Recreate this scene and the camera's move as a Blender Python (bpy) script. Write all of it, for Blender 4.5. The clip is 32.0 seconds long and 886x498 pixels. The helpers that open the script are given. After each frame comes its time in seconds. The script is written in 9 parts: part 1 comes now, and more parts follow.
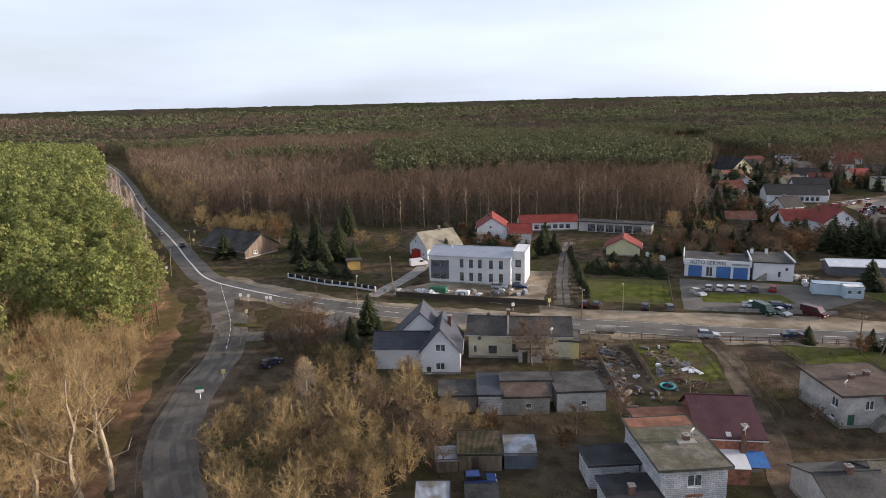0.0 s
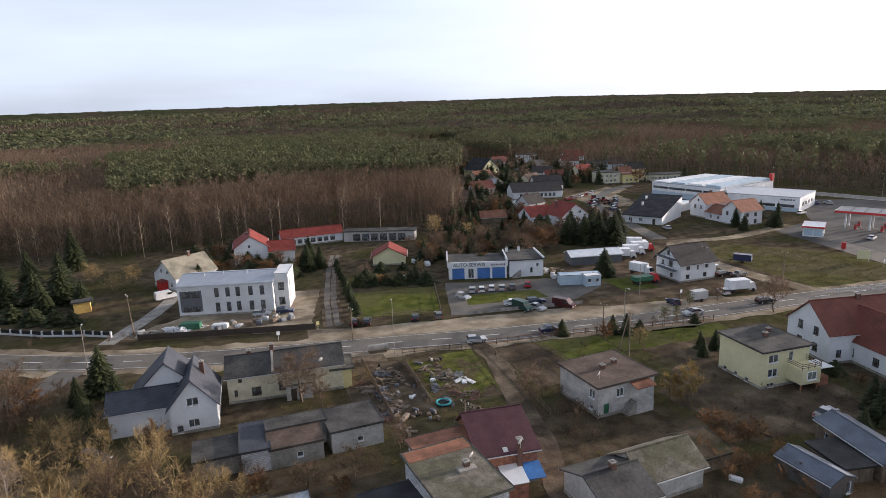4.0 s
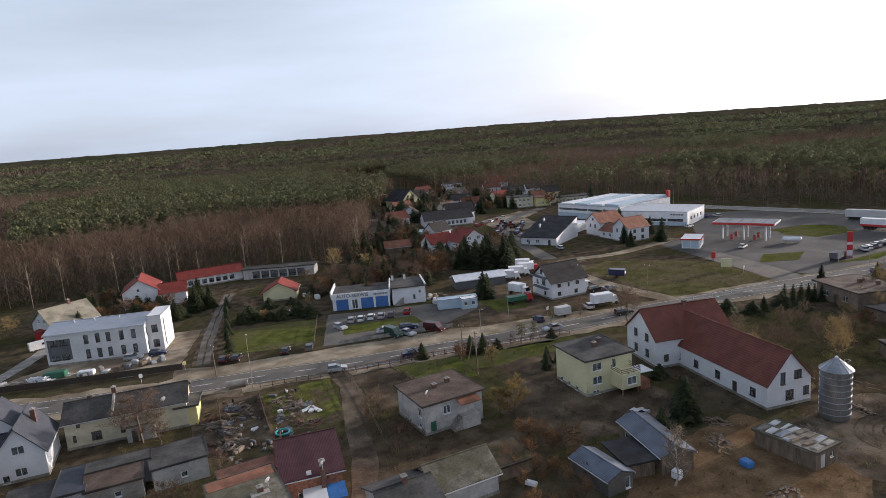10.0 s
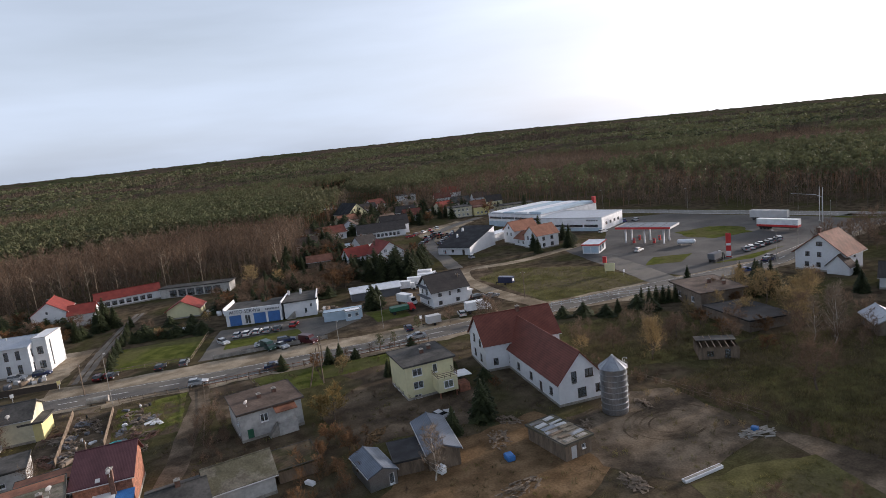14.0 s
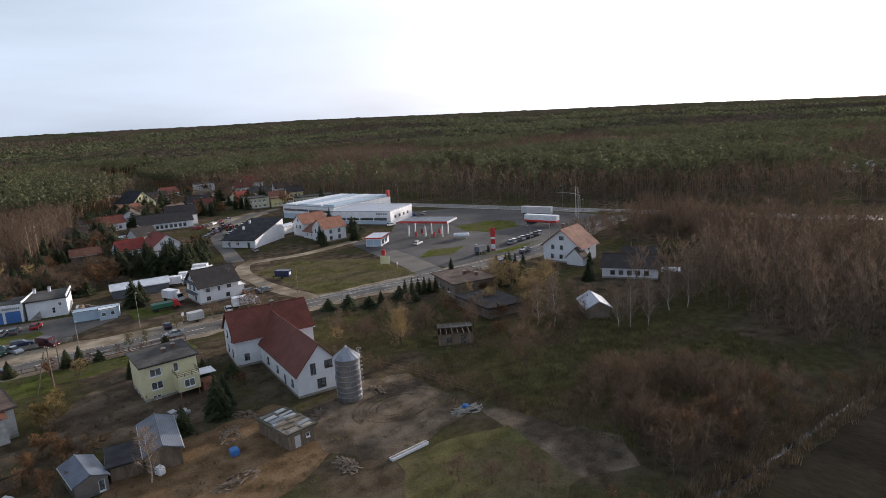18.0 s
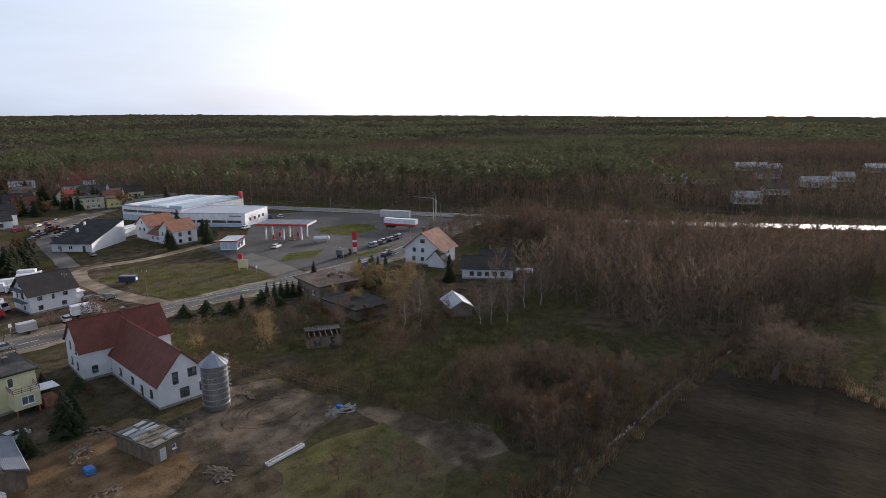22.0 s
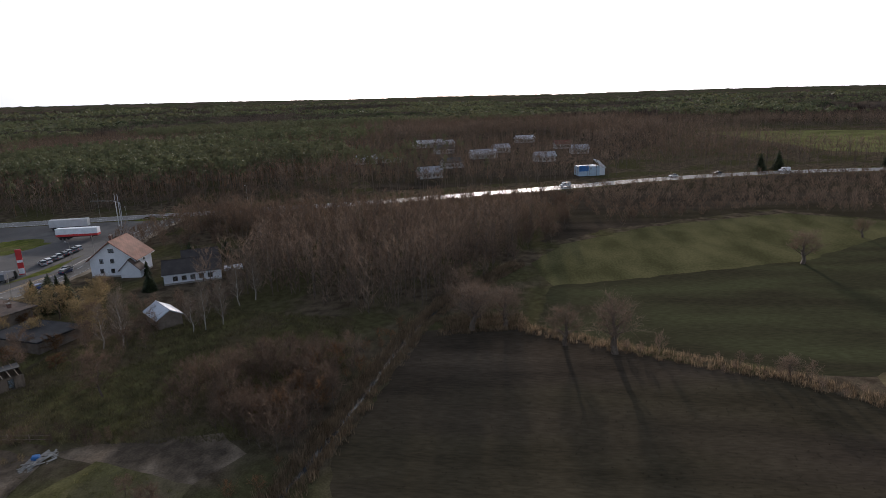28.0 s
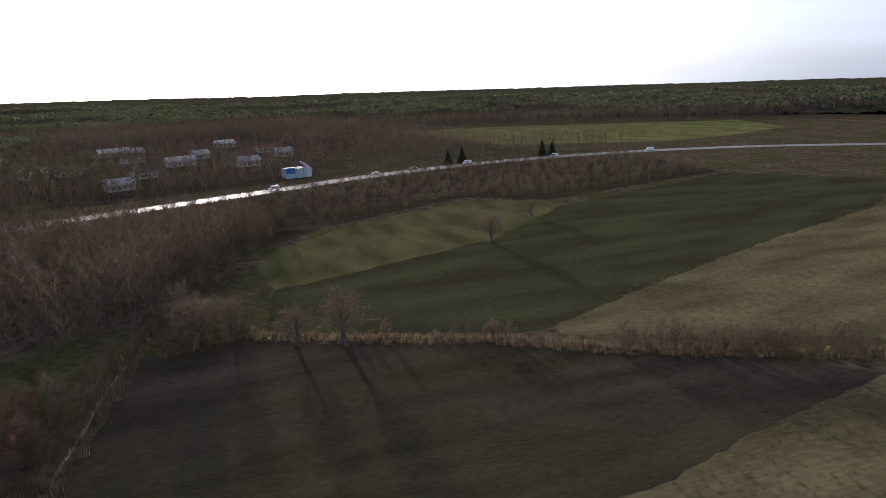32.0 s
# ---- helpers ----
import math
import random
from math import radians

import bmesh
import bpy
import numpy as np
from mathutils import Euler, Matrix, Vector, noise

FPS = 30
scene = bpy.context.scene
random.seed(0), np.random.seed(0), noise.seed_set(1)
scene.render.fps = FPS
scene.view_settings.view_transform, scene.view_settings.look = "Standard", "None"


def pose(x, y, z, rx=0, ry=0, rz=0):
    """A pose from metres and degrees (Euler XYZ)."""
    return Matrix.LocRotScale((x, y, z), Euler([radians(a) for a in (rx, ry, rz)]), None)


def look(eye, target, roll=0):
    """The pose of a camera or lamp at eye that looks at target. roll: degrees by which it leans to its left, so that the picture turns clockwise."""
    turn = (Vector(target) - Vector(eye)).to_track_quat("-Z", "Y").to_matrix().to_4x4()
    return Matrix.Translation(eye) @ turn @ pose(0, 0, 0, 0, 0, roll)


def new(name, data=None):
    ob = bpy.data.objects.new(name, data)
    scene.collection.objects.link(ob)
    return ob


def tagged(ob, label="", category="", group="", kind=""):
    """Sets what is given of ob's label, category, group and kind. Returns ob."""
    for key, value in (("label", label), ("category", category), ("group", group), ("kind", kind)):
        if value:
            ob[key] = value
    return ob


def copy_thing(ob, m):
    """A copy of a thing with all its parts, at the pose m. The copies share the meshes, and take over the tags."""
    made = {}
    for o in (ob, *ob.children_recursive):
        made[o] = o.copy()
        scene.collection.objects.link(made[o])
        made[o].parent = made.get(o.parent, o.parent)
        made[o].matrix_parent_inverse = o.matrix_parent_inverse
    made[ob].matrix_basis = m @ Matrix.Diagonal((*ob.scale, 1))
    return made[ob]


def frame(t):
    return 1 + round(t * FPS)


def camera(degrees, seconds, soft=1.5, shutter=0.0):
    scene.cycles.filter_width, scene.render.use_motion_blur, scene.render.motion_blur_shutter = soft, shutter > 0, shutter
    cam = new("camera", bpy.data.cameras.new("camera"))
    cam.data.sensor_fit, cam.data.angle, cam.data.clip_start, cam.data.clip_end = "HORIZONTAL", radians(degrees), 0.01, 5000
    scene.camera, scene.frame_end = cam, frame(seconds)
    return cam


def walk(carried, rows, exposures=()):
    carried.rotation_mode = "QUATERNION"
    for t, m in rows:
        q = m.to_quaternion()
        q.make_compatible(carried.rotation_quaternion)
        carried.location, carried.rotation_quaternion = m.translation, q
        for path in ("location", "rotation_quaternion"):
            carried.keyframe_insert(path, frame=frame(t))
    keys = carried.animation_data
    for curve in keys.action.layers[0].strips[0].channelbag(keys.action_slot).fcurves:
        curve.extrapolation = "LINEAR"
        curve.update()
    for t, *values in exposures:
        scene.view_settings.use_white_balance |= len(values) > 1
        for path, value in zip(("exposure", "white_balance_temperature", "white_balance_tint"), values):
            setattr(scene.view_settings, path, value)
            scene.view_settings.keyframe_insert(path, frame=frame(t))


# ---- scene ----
cam = camera(70.2, 32.0, 0.5)
PATH = [
    (0, (-0.705, -0.502, 45.254), (-0.736, 1.449, 44.812), -1.5),
    (0.5, (-0.03, 1.745, 45.43), (-0.05, 3.695, 44.986), -1.7),
    (1, (0.498, 3.979, 45.536), (0.484, 5.928, 45.089), -1.8),
    (1.5, (1.04, 6.096, 45.562), (1.081, 8.045, 45.116), -1.9),
    (2, (1.79, 7.44, 45.608), (1.994, 9.378, 45.16), -2.0),
    (2.5, (1.962, 7.647, 45.916), (2.44, 9.534, 45.458), -2.0),
    (3, (2.31, 7.806, 46.104), (2.899, 9.661, 45.645), -2.1),
    (3.5, (2.479, 7.935, 46.171), (3.118, 9.775, 45.717), -2.1),
    (5.5, (3.58, 7.839, 46.102), (4.301, 9.654, 45.672), -2.1),
    (6, (4.232, 7.491, 45.946), (4.967, 9.303, 45.524), -2.2),
    (6.5, (5.162, 6.837, 45.877), (5.904, 8.648, 45.463), -2.4),
    (7, (6.613, 5.977, 45.84), (7.364, 7.785, 45.432), -2.6),
    (7.5, (8.431, 4.903, 45.994), (9.196, 6.707, 45.592), -2.9),
    (8, (10.336, 3.549, 46.016), (11.112, 5.35, 45.622), -3.2),
    (8.5, (12.469, 1.891, 45.946), (13.255, 3.689, 45.56), -3.6),
    (9, (14.76, 0.136, 46.005), (15.556, 1.931, 45.626), -3.9),
    (9.5, (17.357, -1.834, 45.867), (18.16, -0.041, 45.496), -4.2),
    (10, (20.027, -3.972, 45.613), (20.836, -2.179, 45.25), -4.6),
    (10.5, (22.87, -6.266, 45.556), (23.686, -4.475, 45.198), -5.0),
    (11, (25.794, -8.725, 45.593), (26.618, -6.938, 45.242), -5.4),
    (11.5, (28.837, -11.369, 45.447), (29.668, -9.582, 45.105), -5.7),
    (12, (32.28, -14.111, 45.396), (33.111, -12.322, 45.062), -6.2),
    (12.5, (35.437, -16.788, 45.299), (36.269, -15.0, 44.968), -6.4),
    (13, (38.716, -19.103, 45.135), (39.545, -17.314, 44.804), -6.5),
    (13.5, (41.726, -21.205, 45.084), (42.555, -19.416, 44.751), -6.5),
    (15.5, (51.254, -28.368, 45.006), (52.127, -26.605, 44.649), -5.5),
    (16, (52.845, -29.978, 45.185), (53.781, -28.249, 44.818), -5.2),
    (16.5, (54.035, -31.578, 45.339), (55.088, -29.922, 44.956), -4.9),
    (17, (54.842, -32.905, 45.541), (56.006, -31.33, 45.14), -4.3),
    (17.5, (54.827, -33.365, 45.528), (56.035, -31.826, 45.115), -3.9),
    (18, (54.381, -33.704, 45.459), (55.664, -32.227, 45.044), -3.5),
    (18.5, (53.809, -33.766, 45.332), (55.185, -32.375, 44.915), -2.9),
    (19, (53.13, -33.605, 45.213), (54.556, -32.265, 44.799), -2.1),
    (19.5, (52.506, -33.45, 45.124), (53.946, -32.125, 44.713), -1.4),
    (20, (51.965, -33.1, 45.08), (53.432, -31.804, 44.67), -0.9),
    (20.5, (51.349, -32.823, 45.078), (52.837, -31.552, 44.667), -0.6),
    (21, (50.939, -32.656, 45.23), (52.452, -31.415, 44.816), -0.5),
    (21.5, (50.699, -32.535, 45.392), (52.253, -31.347, 44.976), -0.6),
    (22, (50.336, -32.692, 45.644), (51.933, -31.563, 45.225), -0.8),
    (22.5, (50.239, -32.835, 45.898), (51.881, -31.774, 45.476), -1.2),
    (23, (50.106, -32.856, 46.175), (51.789, -31.864, 45.746), -1.7),
    (23.5, (50.104, -33.117, 46.408), (51.818, -32.183, 45.971), -2.1),
    (24, (50.093, -33.346, 46.581), (51.833, -32.465, 46.137), -2.4),
    (24.5, (50.081, -33.469, 46.726), (51.844, -32.639, 46.273), -2.7),
    (25, (50.08, -33.443, 46.8), (51.863, -32.664, 46.338), -2.7),
    (25.5, (49.816, -33.274, 46.879), (51.623, -32.554, 46.41), -2.7),
    (27.5, (49.245, -32.706, 46.837), (51.146, -32.321, 46.351), -2.2),
    (28, (48.497, -32.631, 46.927), (50.415, -32.349, 46.438), -2.2),
    (28.5, (48.206, -32.807, 46.87), (50.135, -32.613, 46.379), -2.2),
    (29, (48.032, -33.167, 46.857), (49.969, -33.073, 46.366), -2.4),
    (29.5, (47.437, -32.541, 46.899), (49.375, -32.576, 46.405), -2.5),
    (30, (47.036, -32.214, 46.971), (48.966, -32.373, 46.47), -2.2),
    (30.5, (47.12, -32.268, 46.945), (49.039, -32.524, 46.443), -2.4),
    (31, (47.005, -31.868, 47.004), (48.9, -32.256, 46.497), -2.4),
    (31.5, (46.924, -31.43, 47.05), (48.789, -31.94, 46.538), -2.2),
    (32, (46.769, -31.077, 47.028), (48.607, -31.677, 46.514), -2.0),
]
walk(cam, [(t, look(eye, target, roll)) for t, eye, target, roll in PATH], [(0, 0.36, 6350, 18), (6, 0.24, 6250, 17), (13, 0.0, 6150, 17), (19, 0.08, 6150, 16), (21, 0.02, 6100, 17), (24, -0.14, 6050, 17), (28, -0.2, 5950, 17), (32, -0.08, 5900, 17)])

# ---- light ----
SUN_AZ, SUN_EL = 3.0, 9.5
world = bpy.data.worlds.new("world")
scene.world = world
world.use_nodes = True
wn, wl = world.node_tree.nodes, world.node_tree.links
bg = wn["Background"]
sky = wn.new("ShaderNodeTexSky")
sky.sky_type = 'NISHITA'
sky.sun_disc = False
sky.sun_elevation = radians(SUN_EL)
sky.sun_rotation = radians(90.0 - SUN_AZ)
sky.dust_density = 3.0
sky.altitude = 100
hs = wn.new("ShaderNodeHueSaturation")
hs.inputs["Saturation"].default_value = 0.7
wl.new(sky.outputs["Color"], hs.inputs["Color"])
tc = wn.new("ShaderNodeTexCoord")
mp = wn.new("ShaderNodeMapping")
mp.inputs["Scale"].default_value = (1.0, 1.0, 6.0)
cn = wn.new("ShaderNodeTexNoise")
cn.inputs["Scale"].default_value = 1.3
cn.inputs["Detail"].default_value = 5
cr = wn.new("ShaderNodeValToRGB")
cr.color_ramp.elements[0].position, cr.color_ramp.elements[1].position = 0.3, 0.75
cr.color_ramp.elements[0].color, cr.color_ramp.elements[1].color = (0.42, 0.42, 0.42, 1), (0.95, 0.95, 0.95, 1)
cm = wn.new("ShaderNodeMixRGB")
sunward = wn.new("ShaderNodeVectorMath")
sunward.operation = 'DOT_PRODUCT'
sunward.inputs[1].default_value = (math.cos(radians(SUN_EL)) * math.cos(radians(SUN_AZ)), math.cos(radians(SUN_EL)) * math.sin(radians(SUN_AZ)), math.sin(radians(SUN_EL)))
glow = wn.new("ShaderNodeMapRange")
for k_, v_ in (("From Min", 0.2), ("From Max", 1.0), ("To Min", 0.0), ("To Max", 1.0)):
    glow.inputs[k_].default_value = v_
cloud = wn.new("ShaderNodeMixRGB")
cloud.inputs[1].default_value, cloud.inputs[2].default_value = (4.5, 5.2, 5.9, 1), (14.0, 13.6, 13.0, 1)
wl.new(tc.outputs["Generated"], sunward.inputs[0])
wl.new(sunward.outputs["Value"], glow.inputs["Value"])
haze = wn.new("ShaderNodeMath")
haze.operation = 'POWER'
haze.inputs[1].default_value = 2.6
wl.new(glow.outputs["Result"], haze.inputs[0])
wl.new(haze.outputs["Value"], cloud.inputs[0])
wl.new(cloud.outputs["Color"], cm.inputs[2])
wl.new(tc.outputs["Generated"], mp.inputs["Vector"])
wl.new(mp.outputs["Vector"], cn.inputs["Vector"])
wl.new(cn.outputs["Fac"], cr.inputs["Fac"])
sx = wn.new("ShaderNodeSeparateXYZ")
wl.new(tc.outputs["Generated"], sx.inputs[0])
zr = wn.new("ShaderNodeMapRange")
zr.interpolation_type = 'SMOOTHSTEP'
for k_, v_ in (("From Min", 0.14), ("From Max", 0.7), ("To Min", 1.0), ("To Max", 0.36)):
    zr.inputs[k_].default_value = v_
wl.new(sx.outputs["Z"], zr.inputs["Value"])
thin = wn.new("ShaderNodeMath")
thin.operation = 'MULTIPLY'
wl.new(cr.outputs["Color"], thin.inputs[0])
wl.new(zr.outputs["Result"], thin.inputs[1])
wl.new(thin.outputs["Value"], cm.inputs[0])
wl.new(hs.outputs["Color"], cm.inputs[1])
wl.new(cm.outputs["Color"], bg.inputs["Color"])
bg.inputs["Strength"].default_value = 0.16

sun = new("sun", bpy.data.lights.new("sun", 'SUN'))
sun.data.energy, sun.data.angle, sun.data.color = 5.0, radians(1.2), (1.0, 0.88, 0.74)
sd = Vector((math.cos(radians(SUN_EL)) * math.cos(radians(SUN_AZ)), math.cos(radians(SUN_EL)) * math.sin(radians(SUN_AZ)), math.sin(radians(SUN_EL))))
sun.matrix_world = look(sd * 100, (0, 0, 0))


# ---- materials ----
def mat(name, col, rough=0.8, metal=0.0, var=0.25, scale=0.6, fine=9.0, bump=0.2, col2=None, col3=None, scale3=0.05, stretch=None, spread=0.0, trans=0.0, wave=None, spec=0.5, mott=0.55, courses=None):
    m = bpy.data.materials.new(name)
    m.use_nodes = True
    n, l = m.node_tree.nodes, m.node_tree.links
    p = n["Principled BSDF"]
    p.inputs["Roughness"].default_value = rough
    p.inputs["Metallic"].default_value = metal
    p.inputs["Specular IOR Level"].default_value = spec
    geo = n.new("ShaderNodeNewGeometry")
    vec = geo.outputs["Position"]
    if stretch:
        mpn = n.new("ShaderNodeMapping")
        mpn.inputs["Scale"].default_value = stretch
        l.new(vec, mpn.inputs["Vector"])
        vec = mpn.outputs["Vector"]

    def nz(sc, det=4):
        t = n.new("ShaderNodeTexNoise")
        t.inputs["Scale"].default_value = sc
        t.inputs["Detail"].default_value = det
        l.new(vec, t.inputs["Vector"])
        return t.outputs["Fac"]

    def ramp(fac, a, b, lo=0.35, hi=0.65):
        r = n.new("ShaderNodeValToRGB")
        r.color_ramp.elements[0].position, r.color_ramp.elements[1].position = lo, hi
        r.color_ramp.elements[0].color, r.color_ramp.elements[1].color = (*a, 1), (*b, 1)
        l.new(fac, r.inputs["Fac"])
        return r.outputs["Color"]

    def mix(fac, a, b, mode='MIX'):
        x = n.new("ShaderNodeMixRGB")
        x.blend_type = mode
        for i, v in enumerate((fac, a, b)):
            if isinstance(v, (int, float)):
                x.inputs[i].default_value = v
            else:
                l.new(v, x.inputs[i])
        return x.outputs["Color"]

    c2 = col2 or tuple(min(1, c * (1 + var)) for c in col)
    lo = tuple(c * (1 - var) for c in col)
    c = ramp(nz(scale), lo, c2)
    if col3:
        c = mix(ramp(nz(scale3, 5), (0, 0, 0), (1, 1, 1), 0.46, 0.58), c, ramp(nz(scale * 1.7), tuple(v * (1 - var) for v in col3), col3))
    f = nz(fine, 3)
    c = mix(mott, c, ramp(f, (0.72,) * 3, (1.28,) * 3), 'MULTIPLY')
    if spread:
        r = n.new("ShaderNodeMapRange")
        r.inputs["To Min"].default_value, r.inputs["To Max"].default_value = 1 - spread, 1 + spread
        l.new(geo.outputs["Random Per Island"], r.inputs["Value"])
        c = mix(1.0, c, r.outputs["Result"], 'MULTIPLY')
    if wave:
        tcx = n.new("ShaderNodeTexCoord")
        w = n.new("ShaderNodeTexWave")
        w.bands_direction = wave[0]
        w.inputs["Scale"].default_value = wave[1]
        w.inputs["Distortion"].default_value = 0.3
        l.new(tcx.outputs["Object"], w.inputs["Vector"])
        f = w.outputs["Fac"]
        c = mix(0.35, c, ramp(f, (0.55,) * 3, (1.15,) * 3, 0.1, 0.6), 'MULTIPLY')
    if courses:
        tco = n.new("ShaderNodeTexCoord")
        sp_ = n.new("ShaderNodeSeparateXYZ")
        ad_ = n.new("ShaderNodeMath")
        cb_ = n.new("ShaderNodeCombineXYZ")
        l.new(tco.outputs["Object"], sp_.inputs[0])
        l.new(sp_.outputs["X"], ad_.inputs[0])
        l.new(sp_.outputs["Y"], ad_.inputs[1])
        l.new(ad_.outputs["Value"], cb_.inputs["X"])
        l.new(sp_.outputs["Z"], cb_.inputs["Y"])
        br = n.new("ShaderNodeTexBrick")
        br.inputs["Scale"].default_value = 1.0
        br.inputs["Brick Width"].default_value, br.inputs["Row Height"].default_value, br.inputs["Mortar Size"].default_value = courses[0], courses[1], courses[2]
        br.inputs["Color1"].default_value, br.inputs["Color2"].default_value, br.inputs["Mortar"].default_value = (1.1, 1.1, 1.1, 1), (0.85, 0.85, 0.87, 1), (courses[3],) * 3 + (1,)
        l.new(cb_.outputs[0], br.inputs["Vector"])
        c = mix(1.0, c, br.outputs["Color"], 'MULTIPLY')
    l.new(c, p.inputs["Base Color"])
    if bump:
        b = n.new("ShaderNodeBump")
        b.inputs["Strength"].default_value = bump
        b.inputs["Distance"].default_value = 0.05
        l.new(f, b.inputs["Height"])
        l.new(b.outputs["Normal"], p.inputs["Normal"])
    if trans:
        tl = n.new("ShaderNodeBsdfTranslucent")
        l.new(c, tl.inputs["Color"])
        ms = n.new("ShaderNodeMixShader")
        ms.inputs[0].default_value = trans
        l.new(p.outputs["BSDF"], ms.inputs[1])
        l.new(tl.outputs["BSDF"], ms.inputs[2])
        l.new(ms.outputs["Shader"], n["Material Output"].inputs["Surface"])
    return m


M = {}
M["ground"] = mat("rough_ground", (0.085, 0.065, 0.044), 0.95, var=0.35, scale=0.35, fine=3.5, bump=0.6, col2=(0.125, 0.098, 0.065), col3=(0.082, 0.075, 0.036), scale3=0.05, spec=0.0)
M["asphalt"] = mat("asphalt", (0.105, 0.097, 0.088), 0.85, var=0.15, scale=0.25, fine=7, bump=0.1, col2=(0.145, 0.134, 0.12), col3=(0.165, 0.148, 0.126), scale3=0.1, spec=0.25)
M["asphalt_damp"] = mat("damp_asphalt", (0.085, 0.083, 0.082), 0.5, var=0.15, scale=0.25, fine=7, bump=0.05, col2=(0.12, 0.115, 0.11), spec=0.5)
M["asphalt_dark"] = mat("dark_asphalt", (0.068, 0.068, 0.072), 0.75, var=0.2, scale=0.2, fine=7, bump=0.1, spec=0.25)
M["asphalt_fore"] = mat("forecourt_asphalt", (0.085, 0.080, 0.076), 0.85, var=0.2, scale=0.12, fine=5, bump=0.1, col2=(0.115, 0.108, 0.10), col3=(0.065, 0.062, 0.06), scale3=0.06, spec=0.25)
M["moss_sheet"] = mat("mossy_sheet_roof", (0.17, 0.15, 0.115), 0.92, var=0.3, scale=0.5, fine=4, col2=(0.23, 0.205, 0.165), col3=(0.13, 0.12, 0.08), scale3=0.3, spec=0.2)
M["weedy"] = mat("weedy_rough_yard", (0.10, 0.115, 0.03), 0.95, var=0.3, scale=0.5, fine=4, bump=0.6, col2=(0.15, 0.155, 0.045), col3=(0.13, 0.098, 0.068), scale3=0.22, spec=0.0)
M["twig_pale"] = mat("pale_birch_twigs", (0.22, 0.17, 0.125), 0.9, var=0.25, scale=0.2, fine=2, bump=0, spread=0.3, spec=0.1)
M["gravel"] = mat("sandy_gravel", (0.32, 0.26, 0.185), 0.95, var=0.25, scale=0.3, fine=4, bump=0.4, col2=(0.40, 0.335, 0.25), col3=(0.22, 0.175, 0.125), scale3=0.09, spec=0.0)
M["dirt"] = mat("bare_dirt", (0.12, 0.09, 0.062), 0.95, var=0.3, scale=0.3, fine=3, bump=0.5, col2=(0.175, 0.135, 0.095), col3=(0.085, 0.066, 0.048), scale3=0.12, spec=0.0)
M["orange_dirt"] = mat("orange_dirt", (0.155, 0.10, 0.055), 0.95, var=0.3, scale=0.3, fine=3, bump=0.5, col2=(0.21, 0.14, 0.08), spec=0.0)
M["lawn"] = mat("lawn", (0.085, 0.10, 0.026), 0.95, var=0.25, scale=0.4, fine=5, bump=0.5, col2=(0.12, 0.13, 0.036), col3=(0.125, 0.12, 0.05), scale3=0.08, spec=0.0)
M["meadow"] = mat("dry_meadow", (0.093, 0.087, 0.037), 0.95, var=0.3, scale=0.25, fine=3, bump=0.6, col2=(0.136, 0.124, 0.056), col3=(0.149, 0.124, 0.074), scale3=0.06, spec=0.0)
M["rough_grass"] = mat("rough_grass", (0.082, 0.070, 0.036), 0.95, var=0.35, scale=0.3, fine=2.5, bump=0.8, col2=(0.120, 0.112, 0.046), col3=(0.112, 0.088, 0.052), scale3=0.07, spec=0.0)
M["field_dark"] = mat("dark_winter_field", (0.056, 0.045, 0.033), 0.95, var=0.3, scale=0.12, fine=2.2, bump=0.8, col2=(0.076, 0.060, 0.043), col3=(0.060, 0.050, 0.032), scale3=0.03, stretch=(1, 0.25, 1), spec=0.0)
M["field_green"] = mat("green_winter_field", (0.056, 0.050, 0.030), 0.95, var=0.25, scale=0.1, fine=2, bump=0.6, col2=(0.062, 0.063, 0.032), stretch=(1, 0.3, 1), spec=0.0)
M["field_light"] = mat("light_meadow_strip", (0.086, 0.083, 0.038), 0.95, var=0.25, scale=0.1, fine=2, bump=0.6, col2=(0.115, 0.106, 0.05), stretch=(0.5, 1, 1), spec=0.0)
M["stubble"] = mat("stubble_field", (0.112, 0.092, 0.052), 0.95, var=0.25, scale=0.1, fine=1.6, bump=0.8, col2=(0.167, 0.136, 0.074), stretch=(1, 0.3, 1), spec=0.0)
M["reed"] = mat("dry_reeds", (0.19, 0.14, 0.09), 0.95, var=0.3, scale=0.5, spread=0.4, bump=0, trans=0.45, spec=0.0)
M["far_meadow"] = mat("bright_far_meadow", (0.125, 0.128, 0.048), 0.95, var=0.2, scale=0.05, fine=0.6, bump=0.3, col2=(0.16, 0.158, 0.064), spec=0.0)
M["water"] = mat("ditch_water", (0.03, 0.035, 0.04), 0.05, var=0.1, bump=0.05)
M["pine"] = mat("pine_needles", (0.102, 0.112, 0.056), 0.8, var=0.2, scale=0.05, fine=1, bump=0, mott=0.2, col2=(0.135, 0.141, 0.07), col3=(0.12, 0.118, 0.062), scale3=0.008, spread=0.1, trans=0.3, spec=0.2)
# Paler pine needles: the sun on the roadside wood is put into the colour.
M["pine_sunlit"] = mat("sun_tinted_pine_needles", (0.17, 0.20, 0.065), 0.8, var=0.25, scale=0.1, fine=3, bump=0, col2=(0.26, 0.28, 0.09), spread=0.25, trans=0.4, spec=0.2)
M["tile_dark"] = mat("dark_roof_tiles", (0.055, 0.047, 0.043), 0.6, var=0.15, scale=0.5, wave=('X', 1.2), spec=0.2)
M["spruce"] = mat("spruce_needles", (0.034, 0.046, 0.020), 0.8, var=0.3, scale=0.3, fine=3, bump=0, col2=(0.06, 0.07, 0.03), spread=0.35, trans=0.25, spec=0.2)
